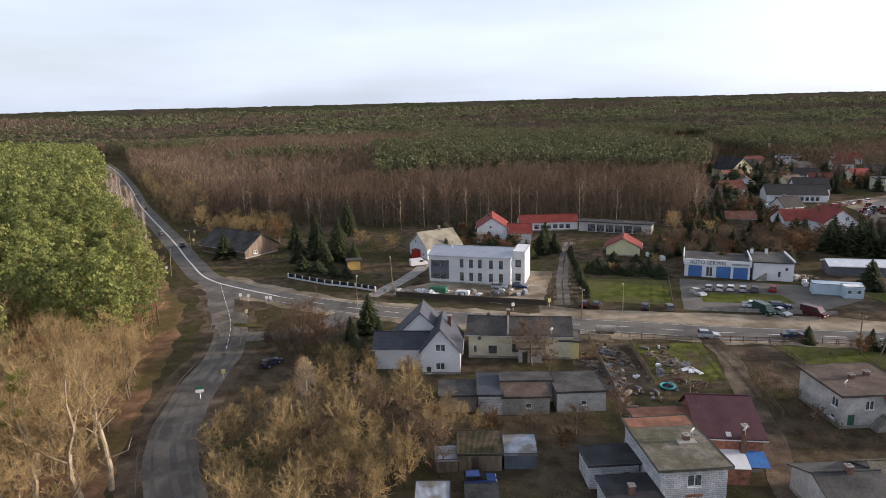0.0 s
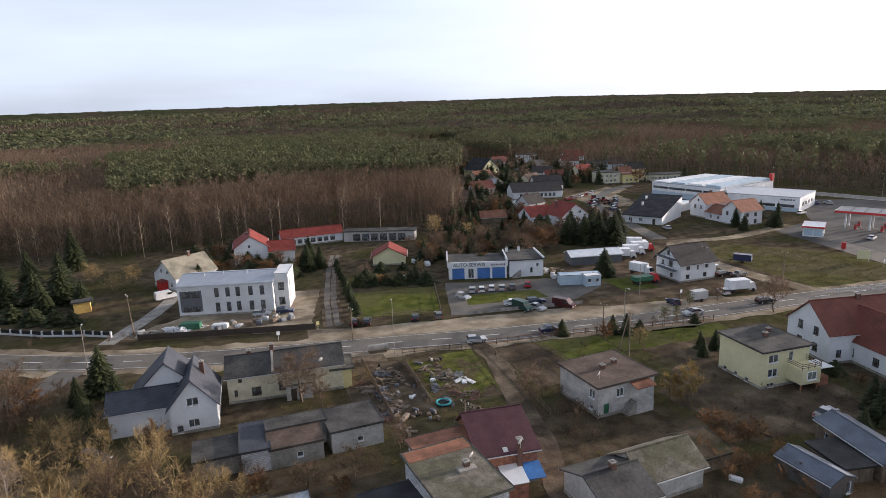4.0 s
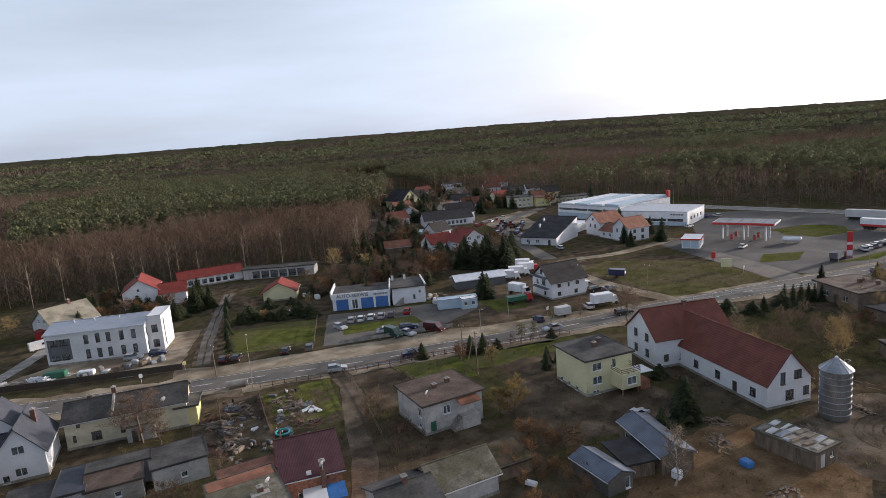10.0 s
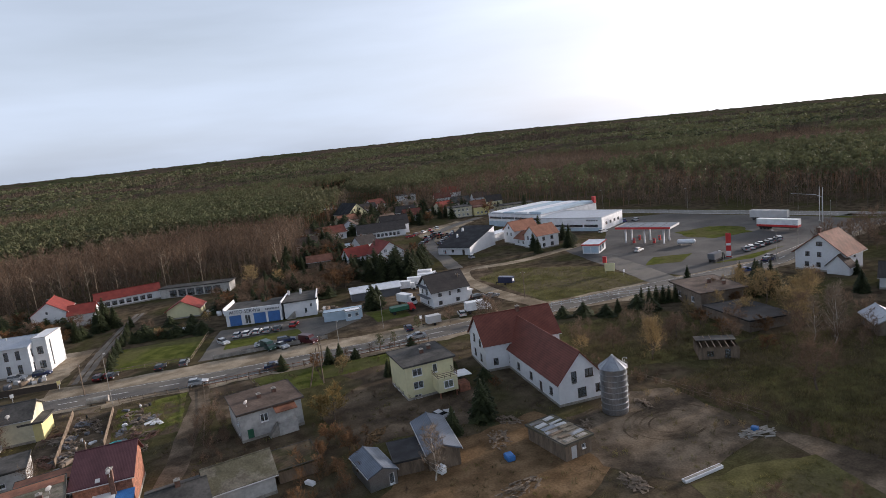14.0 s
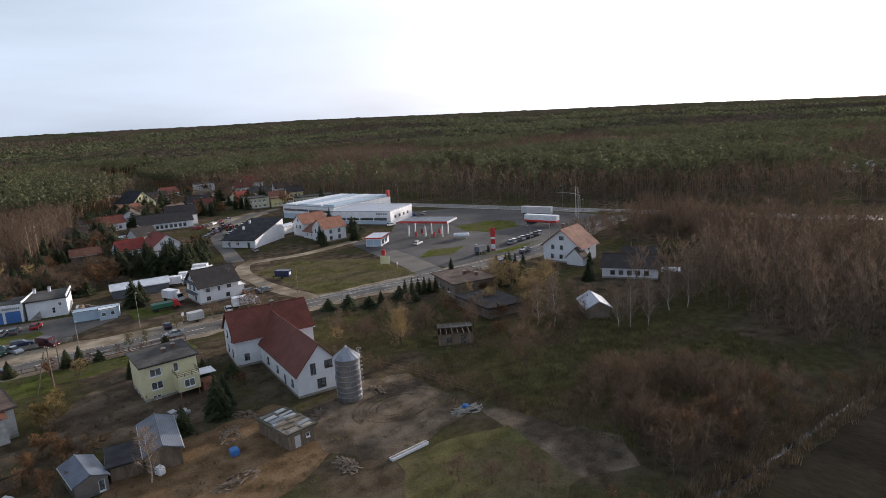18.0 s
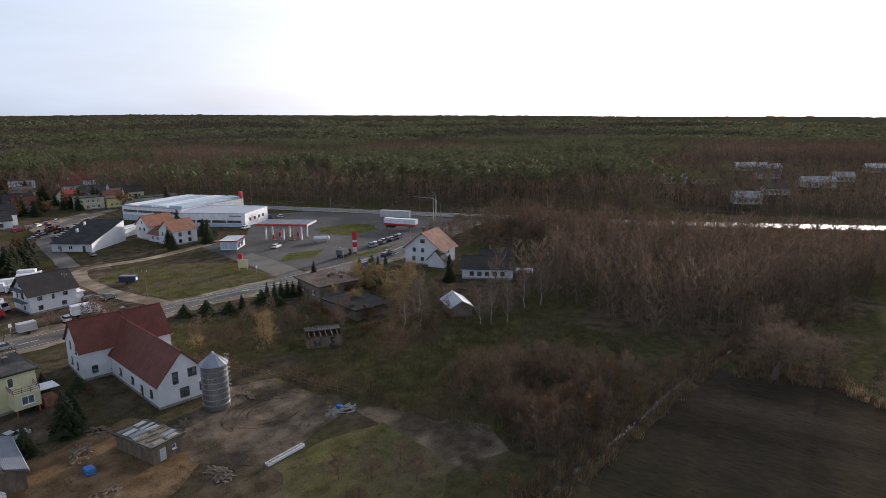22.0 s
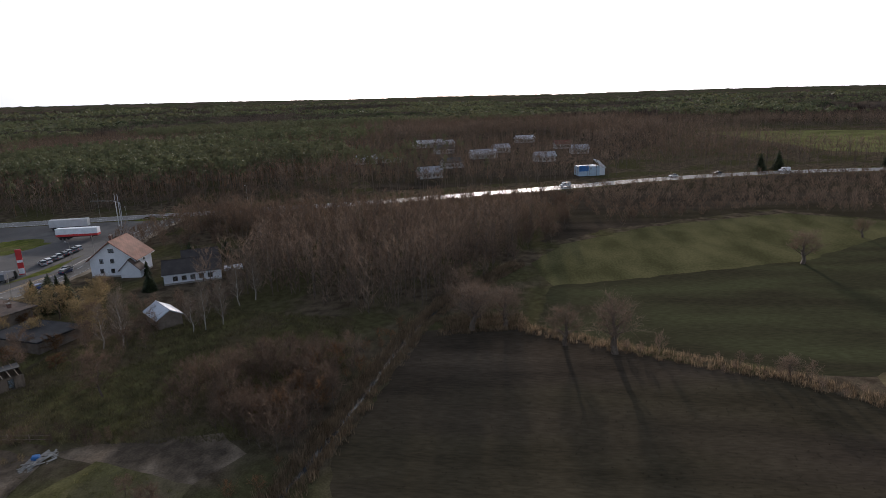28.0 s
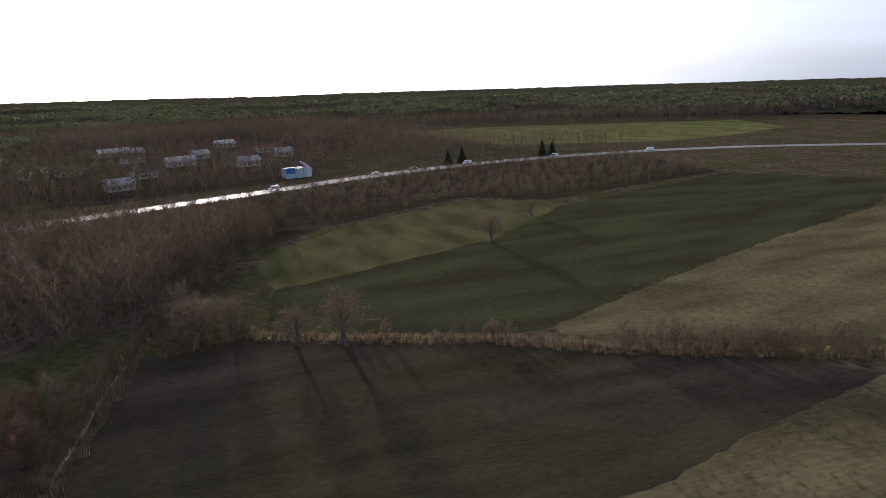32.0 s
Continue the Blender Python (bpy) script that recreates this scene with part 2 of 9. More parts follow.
M["twig"] = mat("bare_twigs", (0.135, 0.092, 0.064), 0.9, var=0.3, scale=0.08, fine=2, bump=0, col2=(0.20, 0.138, 0.094), col3=(0.23, 0.165, 0.118), scale3=0.008, spread=0.3, trans=0.2, spec=0.1)
M["twig_gold"] = mat("golden_twigs", (0.30, 0.222, 0.115), 0.9, var=0.3, scale=0.2, fine=2, bump=0, col2=(0.40, 0.29, 0.14), spread=0.35, trans=0.2, spec=0.1)
M["twig_orange"] = mat("rusty_leaves", (0.15, 0.088, 0.05), 0.9, var=0.3, scale=0.3, fine=2, bump=0, col2=(0.23, 0.13, 0.065), spread=0.4, trans=0.3, spec=0.1)
M["bark"] = mat("bark", (0.12, 0.09, 0.065), 0.95, var=0.3, scale=2, bump=0.4)
M["pinebark"] = mat("pine_bark", (0.20, 0.11, 0.06), 0.95, var=0.3, scale=2, bump=0.4)
M["birch"] = mat("birch_bark", (0.42, 0.38, 0.33), 0.8, var=0.3, scale=2, bump=0.2)
M["white"] = mat("white_render", (0.68, 0.69, 0.71), 0.85, var=0.05, scale=0.4, fine=2, bump=0.05, mott=0.12)
M["offwhite"] = mat("pale_grey_render", (0.62, 0.63, 0.64), 0.85, var=0.08, scale=0.4, fine=2, bump=0.05, mott=0.12)
M["cream"] = mat("cream_render", (0.62, 0.58, 0.36), 0.85, var=0.06, scale=0.4, fine=2, bump=0.05, mott=0.12)
M["yellow"] = mat("yellow_render", (0.66, 0.58, 0.27), 0.85, var=0.06, scale=0.4, fine=2, bump=0.05, mott=0.12)
M["beige"] = mat("beige_render", (0.56, 0.52, 0.38), 0.88, var=0.12, scale=0.5, fine=2, bump=0.08, mott=0.12)
M["grey"] = mat("grey_render", (0.42, 0.41, 0.39), 0.9, var=0.15, scale=0.5, fine=2, bump=0.1, mott=0.3)
M["block"] = mat("bare_block_wall", (0.52, 0.52, 0.53), 0.9, var=0.18, scale=0.8, fine=2, bump=0.3, mott=0.3, courses=(0.6, 0.25, 0.025, 0.5))
M["concrete"] = mat("old_concrete", (0.28, 0.26, 0.23), 0.92, var=0.25, scale=0.6, fine=3, bump=0.2)
M["brick"] = mat("red_brick", (0.30, 0.13, 0.08), 0.9, var=0.3, scale=1.5, fine=5, bump=0.3, courses=(0.26, 0.085, 0.012, 0.75))
M["brick_dark"] = mat("sooty_brick", (0.14, 0.075, 0.055), 0.9, var=0.3, scale=1.5, fine=5, bump=0.3)
M["greybrown"] = mat("grey_brown_render", (0.20, 0.16, 0.125), 0.9, var=0.2, scale=0.5, fine=2, bump=0.1, mott=0.3)
M["asphalt_worn"] = mat("worn_dusty_asphalt", (0.17, 0.15, 0.127), 0.9, var=0.2, scale=0.25, fine=5, bump=0.15, col2=(0.225, 0.20, 0.168), col3=(0.13, 0.115, 0.10), scale3=0.15, spec=0.15)
M["darkgrey"] = mat("dark_grey_cladding", (0.12, 0.125, 0.14), 0.7, var=0.1, mott=0.12)
M["metal"] = mat("light_metal_roof", (0.42, 0.45, 0.50), 0.5, 0.3, var=0.06, wave=('X', 1.4), mott=0.12)
M["zinc"] = mat("zinc_sheet", (0.37, 0.385, 0.41), 0.36, 0.9, var=0.15, scale=0.5)
M["metal_dark"] = mat("dull_blue_sheet", (0.125, 0.145, 0.18), 0.55, 0.3, var=0.2, scale=0.4, wave=('X', 1.4), mott=0.3)
M["metal_grey"] = mat("pale_corrugated_tin", (0.30, 0.33, 0.37), 0.55, 0.2, var=0.25, scale=0.6, wave=('X', 2.4), col3=(0.22, 0.20, 0.18), scale3=0.4, mott=0.3)
M["moss_dark"] = mat("dark_mossy_sheet", (0.085, 0.066, 0.045), 0.95, var=0.35, scale=0.5, wave=('X', 2.0), col3=(0.06, 0.058, 0.03), scale3=0.4, spec=0.1)
M["litter"] = mat("leaf_litter", (0.22, 0.125, 0.07), 0.95, var=0.3, scale=0.4, fine=3, bump=0.5, col2=(0.29, 0.175, 0.10), col3=(0.15, 0.115, 0.05), scale3=0.08, spec=0.05)
M["slate"] = mat("slate_blue_roof", (0.06, 0.064, 0.078), 0.6, var=0.15, wave=('Y', 1.2), spec=0.2)
M["felt"] = mat("roofing_felt", (0.065, 0.063, 0.06), 0.9, var=0.25, scale=0.3, fine=2.5, bump=0.15, col2=(0.10, 0.095, 0.088), spec=0.2)
M["felt_brown"] = mat("brown_roofing_felt", (0.10, 0.072, 0.056), 0.85, var=0.25, scale=0.3, fine=2.5, bump=0.15, col2=(0.145, 0.105, 0.083), spec=0.2)
M["felt_black"] = mat("black_roofing_felt", (0.035, 0.035, 0.038), 0.8, var=0.3, scale=0.4, spec=0.2)
M["asbestos"] = mat("weathered_corrugated_sheet", (0.24, 0.22, 0.17), 0.92, var=0.2, scale=0.5, wave=('X', 1.6), col2=(0.31, 0.285, 0.22), spec=0.2)
M["tile_red"] = mat("red_roof_tiles", (0.22, 0.045, 0.034), 0.65, var=0.15, scale=0.5, wave=('X', 1.2), spec=0.2)
M["tile_brown"] = mat("dark_red_roof_tiles", (0.15, 0.05, 0.036), 0.6, var=0.15, scale=0.5, wave=('X', 1.2), spec=0.2)
M["tile_orange"] = mat("orange_roof_tiles", (0.22, 0.10, 0.066), 0.75, var=0.2, scale=0.5, wave=('X', 1.2), spec=0.2)
M["tile_peach"] = mat("faded_peach_tiles", (0.36, 0.17, 0.11), 0.8, var=0.15, scale=0.5, wave=('X', 1.2), spec=0.2)
M["maroon"] = mat("maroon_sheet_roof", (0.10, 0.045, 0.05), 0.5, 0.2, var=0.15, wave=('X', 1.6), spec=0.2)
M["rust"] = mat("rusty_sheet", (0.22, 0.09, 0.05), 0.85, var=0.3, scale=0.6)
M["wood"] = mat("weathered_planks", (0.16, 0.12, 0.085), 0.9, var=0.3, scale=1.5, stretch=(1, 1, 0.2))
M["wood_yellow"] = mat("fresh_timber", (0.55, 0.36, 0.11), 0.8, var=0.15, stretch=(1, 1, 0.2))
M["glass"] = None
M["frame_white"] = mat("white_frame", (0.8, 0.8, 0.8), 0.5, var=0.02, bump=0, mott=0.12)
M["frame_brown"] = mat("dark_frame", (0.06, 0.045, 0.035), 0.6, var=0.1, bump=0)
M["blue"] = mat("blue_gate_paint", (0.055, 0.16, 0.42), 0.5, var=0.1, wave=('Z', 2.0), mott=0.12)
M["bluepale"] = mat("pale_blue_sheet", (0.42, 0.52, 0.60), 0.6, var=0.08, mott=0.12)
M["bluetarp"] = mat("blue_tarpaulin", (0.04, 0.16, 0.42), 0.6, var=0.2, bump=0.3)
M["redpaint"] = mat("red_paint", (0.50, 0.03, 0.03), 0.45, var=0.08, bump=0)
M["greenpaint"] = mat("green_paint", (0.03, 0.13, 0.075), 0.5, var=0.1, bump=0)
M["turq"] = mat("turquoise_plastic", (0.03, 0.33, 0.36), 0.4, var=0.1, bump=0)
M["black"] = mat("black_rubber", (0.015, 0.015, 0.015), 0.8, var=0.1, bump=0)
M["lightgrey"] = mat("light_grey_paint", (0.5, 0.5, 0.5), 0.6, var=0.08, bump=0, mott=0.12)
M["paintline"] = mat("road_paint", (0.7, 0.7, 0.68), 0.8, var=0.2, scale=1.5)
M["plasticwhite"] = mat("white_sheet", (0.75, 0.76, 0.78), 0.5, var=0.08, mott=0.12)
gl = bpy.data.materials.new("window_glass")
gl.use_nodes = True
gp = gl.node_tree.nodes["Principled BSDF"]
gp.inputs["Base Color"].default_value = (0.55, 0.6, 0.65, 1)
gp.inputs["Roughness"].default_value = 0.03
gp.inputs["Transmission Weight"].default_value = 0.85
gp.inputs["IOR"].default_value = 1.45
M["glass"] = gl
lampm = bpy.data.materials.new("lit_lamp")
lampm.use_nodes = True
lampm.node_tree.nodes["Principled BSDF"].inputs["Emission Color"].default_value = (1, 0.9, 0.7, 1)
lampm.node_tree.nodes["Principled BSDF"].inputs["Emission Strength"].default_value = 30
M["lamp"] = lampm


# ---- mesh tools ----
def part(name, bm, material, parent=None, label="", smooth=False):
    me = bpy.data.meshes.new(name)
    bm.to_mesh(me)
    bm.free()
    if smooth:
        me.polygons.foreach_set("use_smooth", [True] * len(me.polygons))
    me.materials.append(M[material])
    ob = new(name, me)
    ob.parent = parent
    return tagged(ob, label)


def quick(name, verts, tris, material, parent=None, label=""):
    """A mesh straight from arrays of vertices and triangles."""
    me = bpy.data.meshes.new(name)
    v, t = np.asarray(verts, np.float32), np.asarray(tris, np.int32)
    me.vertices.add(len(v))
    me.vertices.foreach_set("co", v.ravel())
    me.loops.add(t.size)
    me.loops.foreach_set("vertex_index", t.ravel())
    me.polygons.add(len(t))
    me.polygons.foreach_set("loop_start", np.arange(0, t.size, 3, dtype=np.int32))
    me.polygons.foreach_set("loop_total", np.full(len(t), 3, np.int32))
    me.update(calc_edges=True)
    me.materials.append(M[material])
    ob = new(name, me)
    ob.parent = parent
    return tagged(ob, label)


def thing(name, label, category, x=0, y=0, rz=0, z=0, group="", kind=""):
    ob = new(name)
    ob.empty_display_size = 0.3
    ob.matrix_basis = pose(x, y, z, 0, 0, rz)
    return tagged(ob, label, category, group, kind)


def box(bm, x0, x1, y0, y1, z0, z1, m=None):
    vs = [bm.verts.new((x, y, z)) for z in (z0, z1) for x, y in ((x0, y0), (x1, y0), (x1, y1), (x0, y1))]
    if m is not None:
        for v in vs:
            v.co = m @ v.co
    for f in ((3, 2, 1, 0), (4, 5, 6, 7), (0, 1, 5, 4), (1, 2, 6, 5), (2, 3, 7, 6), (3, 0, 4, 7)):
        bm.faces.new([vs[i] for i in f])
    return bm


def slab(bm, pts, th):
    """A plate of thickness th under four corners."""
    top = [bm.verts.new(p) for p in pts]
    bot = [bm.verts.new((p[0], p[1], p[2] - th)) for p in pts]
    bm.faces.new(top)
    bm.faces.new(bot[::-1])
    k = len(pts)
    for i in range(k):
        bm.faces.new((top[(i + 1) % k], top[i], bot[i], bot[(i + 1) % k]))
    return bm


def rod(bm, p0, p1, r0, r1=None, n=6):
    r1 = r0 if r1 is None else r1
    p0, p1 = Vector(p0), Vector(p1)
    d = (p1 - p0).normalized()
    a = d.orthogonal().normalized()
    b = d.cross(a)
    rings = []
    for p, r in ((p0, r0), (p1, r1)):
        rings.append([bm.verts.new(p + r * (math.cos(6.2832 * i / n) * a + math.sin(6.2832 * i / n) * b)) for i in range(n)])
    for i in range(n):
        bm.faces.new((rings[0][i], rings[0][(i + 1) % n], rings[1][(i + 1) % n], rings[1][i]))
    bm.faces.new(rings[0][::-1])
    bm.faces.new(rings[1])
    return bm


NB = bmesh.new


# ---- ground patches ----
def smoothline(pts, step=3.0, closed=False):
    out, k = [], len(pts)
    segs = k if closed else k - 1
    for i in range(segs):
        g = lambda j: Vector(pts[j % k]) if closed else Vector(pts[min(max(j, 0), k - 1)])
        p0, p1, p2, p3 = g(i - 1), g(i), g(i + 1), g(i + 2)
        n = max(1, int((p2 - p1).length / step))
        for s in range(n):
            t = s / n
            out.append(0.5 * (2 * p1 + (p2 - p0) * t + (2 * p0 - 5 * p1 + 4 * p2 - p3) * t * t + (3 * p1 - p0 - 3 * p2 + p3) * t ** 3))
    if not closed:
        out.append(Vector(pts[-1]))
    return out


def ring(pts, wob=0.6, step=2.0):
    out, k = [], len(pts)
    for i in range(k):
        a, b = Vector(pts[i]), Vector(pts[(i + 1) % k])
        n = max(1, int((b - a).length / step))
        for s in range(n):
            p = a.lerp(b, s / n)
            q = Vector((p.x * 0.23, p.y * 0.23, 3.0))
            w = noise.noise_vector(q) + 0.6 * noise.noise_vector(q * 3.1)
            out.append(Vector((p.x + wob * w.x, p.y + wob * w.y)))
    return out


def patch(name, pts, z, material, label, wob=0.6, category="ground"):
    bm = NB()
    bm.faces.new([bm.verts.new((p.x, p.y, z)) for p in ring(pts, wob)])
    bmesh.ops.triangulate(bm, faces=bm.faces[:])
    ob = part(name, bm, material, None, label)
    for p in ob.data.polygons:
        if p.normal.z < 0:
            ob.data.flip_normals()
            break
    return tagged(ob, label, category, "", "structure")


def strip(name, pts, width, z, material, label, wob=0.0, category="road", kind="structure"):
    line = smoothline(pts)
    bm = NB()
    prev = None
    for i, p in enumerate(line):
        a, b = line[max(i - 1, 0)], line[min(i + 1, len(line) - 1)]
        d = (b - a).normalized()
        nrm = Vector((-d.y, d.x))
        w = width / 2
        w1 = w + wob * noise.noise(Vector((p.x * 0.2, p.y * 0.2, 0)))
        w2 = w + wob * noise.noise(Vector((p.x * 0.2, p.y * 0.2, 9)))
        cur = (bm.verts.new((p.x + nrm.x * w1, p.y + nrm.y * w1, z)), bm.verts.new((p.x - nrm.x * w2, p.y - nrm.y * w2, z)))
        if prev:
            bm.faces.new((prev[0], prev[1], cur[1], cur[0]))
        prev = cur
    return tagged(part(name, bm, material, None), label, category, "", kind)


def dashes(name, pts, off, dash, gap, z, width=0.14):
    line = smoothline(pts, 0.5)
    bm = NB()
    run = 0.0
    for i in range(len(line) - 1):
        a, b = line[i], line[i + 1]
        seg = (b - a).length
        if seg < 1e-6:
            continue
        if gap == 0 or run % (dash + gap) < dash:
            d = (b - a).normalized()
            nrm = Vector((-d.y, d.x))
            q = [a + nrm * (off - width), a + nrm * (off + width), b + nrm * (off + width), b + nrm * (off - width)]
            bm.faces.new([bm.verts.new((v.x, v.y, z)) for v in q][::-1])
        run += seg
    return tagged(part(name, bm, "paintline", None), "worn white road marking on the asphalt", "road marking", "", "structure")


def terrain(x, y):
    """Flat round the village, rising far off to the north and falling to the south-east."""
    r = math.hypot(x - 40, y)
    if r < 700:
        return 0.0
    far = min(1.0, (r - 700) / 2600)
    hill = np.interp(math.degrees(math.atan2(y, x - 40)), (-180, -90, -28, 0, 34, 60, 90, 121, 180), (-20, -35, -34, -26, 18, 48, 50, 48, 40))
    return float(far * far * (3 - 2 * far) * (hill + 5 * noise.noise(Vector((x * 0.0012, y * 0.0012, 0)))))


# ---- ground, roads, fields ----
M["sand"] = mat("churned_sand", (0.17, 0.132, 0.094), 0.95, var=0.3, scale=0.35, fine=3, bump=0.5, col2=(0.215, 0.168, 0.122), col3=(0.095, 0.075, 0.055), scale3=0.12, spec=0.0)
bm = NB()
prev = None
RAD = [0.01, 60, 120, 180, 240, 320, 420, 560, 700, 900, 1150, 1450, 1800, 2300, 2900, 3600, 4300, 4850]
rows_ = []
for r in RAD:
    rows_.append([bm.verts.new((40 + r * math.cos(radians(a)), r * math.sin(radians(a)), terrain(40 + r * math.cos(radians(a)), r * math.sin(radians(a))))) for a in range(0, 360, 4)])
for i in range(len(RAD) - 1):
    for j in range(90):
        k = (j + 1) % 90
        bm.faces.new((rows_[i][j], rows_[i + 1][j], rows_[i + 1][k], rows_[i][k]))
tagged(part("ground", bm, "ground"), "rough brown grassy ground reaching to the horizon", "ground", "", "structure")

MAIN = [(-330, 600), (-260, 490), (-197, 383), (-163, 322), (-140.4, 284.3), (-118, 248), (-99, 217), (-82, 188), (-67, 166), (-44, 149.5), (-25, 139.5), (-1, 131), (20, 126), (34.8, 122.7), (49.5, 119), (64, 116.3), (86, 112.6), (103, 110.6), (126, 108.5), (161, 104), (185, 100.5), (201, 98.5), (215, 100.5), (238, 105), (263, 110), (285, 112)]
SIDE = [(-64, 163), (-58, 149), (-50, 130), (-45.5, 114), (-44.5, 98), (-42.5, 84), (-39, 74), (-33, 63), (-22, 48), (-5, 30), (10, 10)]
HIGH = [(150, 620), (200, 420), (235, 310), (253, 250), (269, 196), (283, 146), (296, 100), (312, 48), (330, 2), (352, -50), (370, -90), (385, -140), (393, -200), (390, -270), (372, -345), (335, -420), (280, -520), (200, -650)]
strip("road", MAIN, 7.6, 0.05, "asphalt", "grey two-lane asphalt road with white markings", 0.3)
strip("verge", MAIN[8:], 12.5, 0.022, "gravel", "sandy gravel shoulder of the road", 2.2, "verge")
strip("verge", MAIN[:9], 12.0, 0.021, "rough_grass", "grass shoulder of the road through the wood", 1.5, "verge")
strip("verge", SIDE, 12.0, 0.02, "dirt", "bare earth shoulder of the side road", 2.0, "verge")
strip("verge", HIGH, 17, 0.03, "rough_grass", "grass shoulder of the highway", 2.0, "verge")
strip("road", SIDE, 7.6, 0.045, "asphalt_worn", "pale curving side road of worn dusty asphalt", 0.5)
strip("road", [(-47, 122), (-38, 122), (-30, 127), (-25, 135)], 5.5, 0.043, "asphalt", "short worn asphalt link road at the junction", 0.5)
strip("road", HIGH, 10.5, 0.06, "asphalt_damp", "grey asphalt main highway along the wood", 0.2)
dashes("road_marking", MAIN[:10], 0.0, 3, 0, 0.075, 0.24)
dashes("road_marking", MAIN[9:], 0.0, 4, 6, 0.075, 0.1)
dashes("road_marking", MAIN[9:], 3.3, 3, 0, 0.075, 0.05)
dashes("road_marking", MAIN[9:], -3.3, 3, 0, 0.075, 0.05)
dashes("road_marking", SIDE[:4], 0.3, 2.5, 1, 0.07, 0.07)
dashes("road_marking", HIGH, 0.0, 4, 8, 0.085, 0.13)
dashes("road_marking", HIGH, 4.6, 4, 0, 0.085, 0.13)
dashes("road_marking", HIGH, -4.6, 4, 0, 0.085, 0.13)

patch("pavement", [(19, 139), (28, 135), (46, 131.5), (75, 127), (90, 122), (112, 118.5), (112, 114.5), (86, 116.8), (64, 120.3), (49, 123), (34, 127), (18, 131)], 0.03, "gravel", "sandy gravel parking strip beside the road", 0.8, "gravel strip")
patch("pavement", [(50, 133), (58, 158), (84, 150), (90, 143), (92, 137), (75, 128)], 0.035, "asphalt", "worn asphalt yard in front of the garage", 0.4, "yard")
patch("lawn", [(56.5, 138), (58.5, 145.2), (76, 142.5), (76, 135.5)], 0.055, "lawn", "green grass plot before the garage", 0.3, "lawn")
patch("lawn", [(28.5, 141), (48.5, 136.2), (54.5, 157), (33, 160.5)], 0.03, "lawn", "mown green lawn beside the gravel strip", 0.3, "lawn")
patch("ground", [(-20, 150), (20, 139.5), (27, 168), (2, 173), (-6, 160)], 0.028, "gravel", "sandy building yard with rubble", 0.8)
strip("driveway", [(24.5, 138), (28, 160), (33, 185), (38, 205)], 4.6, 0.04, "dirt", "lane of earth between hedges", 0.5)
for o_ in (-0.85, 0.85):
    strip("wheel_track", [(24.5 + o_, 138), (28 + o_, 160), (33 + o_, 185), (38 + o_, 205)], 1.25, 0.052, "asphalt_worn", "pale concrete wheel track of the lane", 0.5, "track")
strip("driveway", [(-21, 148), (-12, 168), (-8, 184)], 3.6, 0.04, "concrete", "concrete drive to the grey gabled house", 0.3)
strip("track", [(48.5, 117), (48, 104), (45, 92), (42.5, 80), (39, 68), (36, 50)], 3.8, 0.03, "sand", "sandy dirt track between the houses", 0.6)
patch("ground", [(21, 120), (30, 118), (29, 96), (20, 97)], 0.026, "sand", "sandy farmyard", 0.5)
patch("ground", [(33, 113), (46, 113), (44, 93), (32, 95)], 0.024, "weedy", "weedy yellow-green yard strewn with scrap", 0.6)
patch("ground", [(26, 116), (33, 113), (32, 92), (25, 92)], 0.027, "dirt", "muddy brown strip of yard", 0.5)
patch("ground", [(50, 112), (58, 111), (61, 92), (50, 93)], 0.024, "dirt", "dug brown garden bed", 0.4)
patch("ground", [(58.5, 111), (72, 109), (71, 97), (60, 98)], 0.026, "lawn", "green garden plot", 0.4)
patch("ground", [(74, 103), (97, 101), (97, 92), (90, 62), (68, 66), (66, 84), (78, 92)], 0.02, "dirt", "bare brown farmyard", 1.2)
patch("ground", [(72, 108), (98, 104.5), (98, 98), (72, 100)], 0.022, "lawn", "grass verge behind the road fence", 0.8)
patch("ground", [(75, 58), (96, 60), (96, 40), (84, 34), (66, 40), (64, 50)], 0.024, "orange_dirt", "churned orange-brown earth yard", 1.2)
patch("ground", [(98, 54), (112, 56), (118.5, 53), (117.5, 34), (108, 31.5), (99, 31), (94, 40)], 0.03, "sand", "turning circle of churned sand beside the silo", 1.0)
patch("ground", [(99, 29.5), (106.5, 29.7), (117, 26), (113, 10), (100, 6), (92, 18)], 0.024, "meadow", "yellow-green grass plot", 1.0)
patch("ground", [(117.5, 35), (121, 26), (125, 12), (120, 6), (113, 10), (116, 24)], 0.022, "sand", "bare path of trodden sand", 1.0)
patch("ground", [(117, 96), (150, 88), (155, 62), (132, 58), (118, 66), (112, 84)], 0.018, "rough_grass", "rough winter grass", 1.5)
patch("ground", [(119, 52), (150, 60), (178, 42), (172, 5), (148, 0), (124, 6), (121, 26)], 0.016, "rough_grass", "overgrown meadow of dead weeds", 2.0)
patch("ground", [(90, 124), (137, 121), (150, 175), (95, 160), (84, 143)], 0.015, "dirt", "bare brown ground of the lorry yard", 1.2)
patch("lawn", [(95, 131), (104, 130), (106, 140), (95, 143)], 0.03, "lawn", "bright green grass by the trucks", 0.5, "lawn")
patch("ground", [(137.5, 154), (136.5, 113), (168, 109), (172.5, 136), (152, 158)], 0.03, "meadow", "dry yellow-green triangular plot", 1.0)
strip("track", [(133, 150), (141, 168), (162, 165), (194, 171)], 4.5, 0.04, "gravel", "pale gravel lane", 0.5)
strip("track", [(133.5, 152), (132, 130), (134, 112)], 5.0, 0.038, "gravel", "pale gravel lane", 0.6)
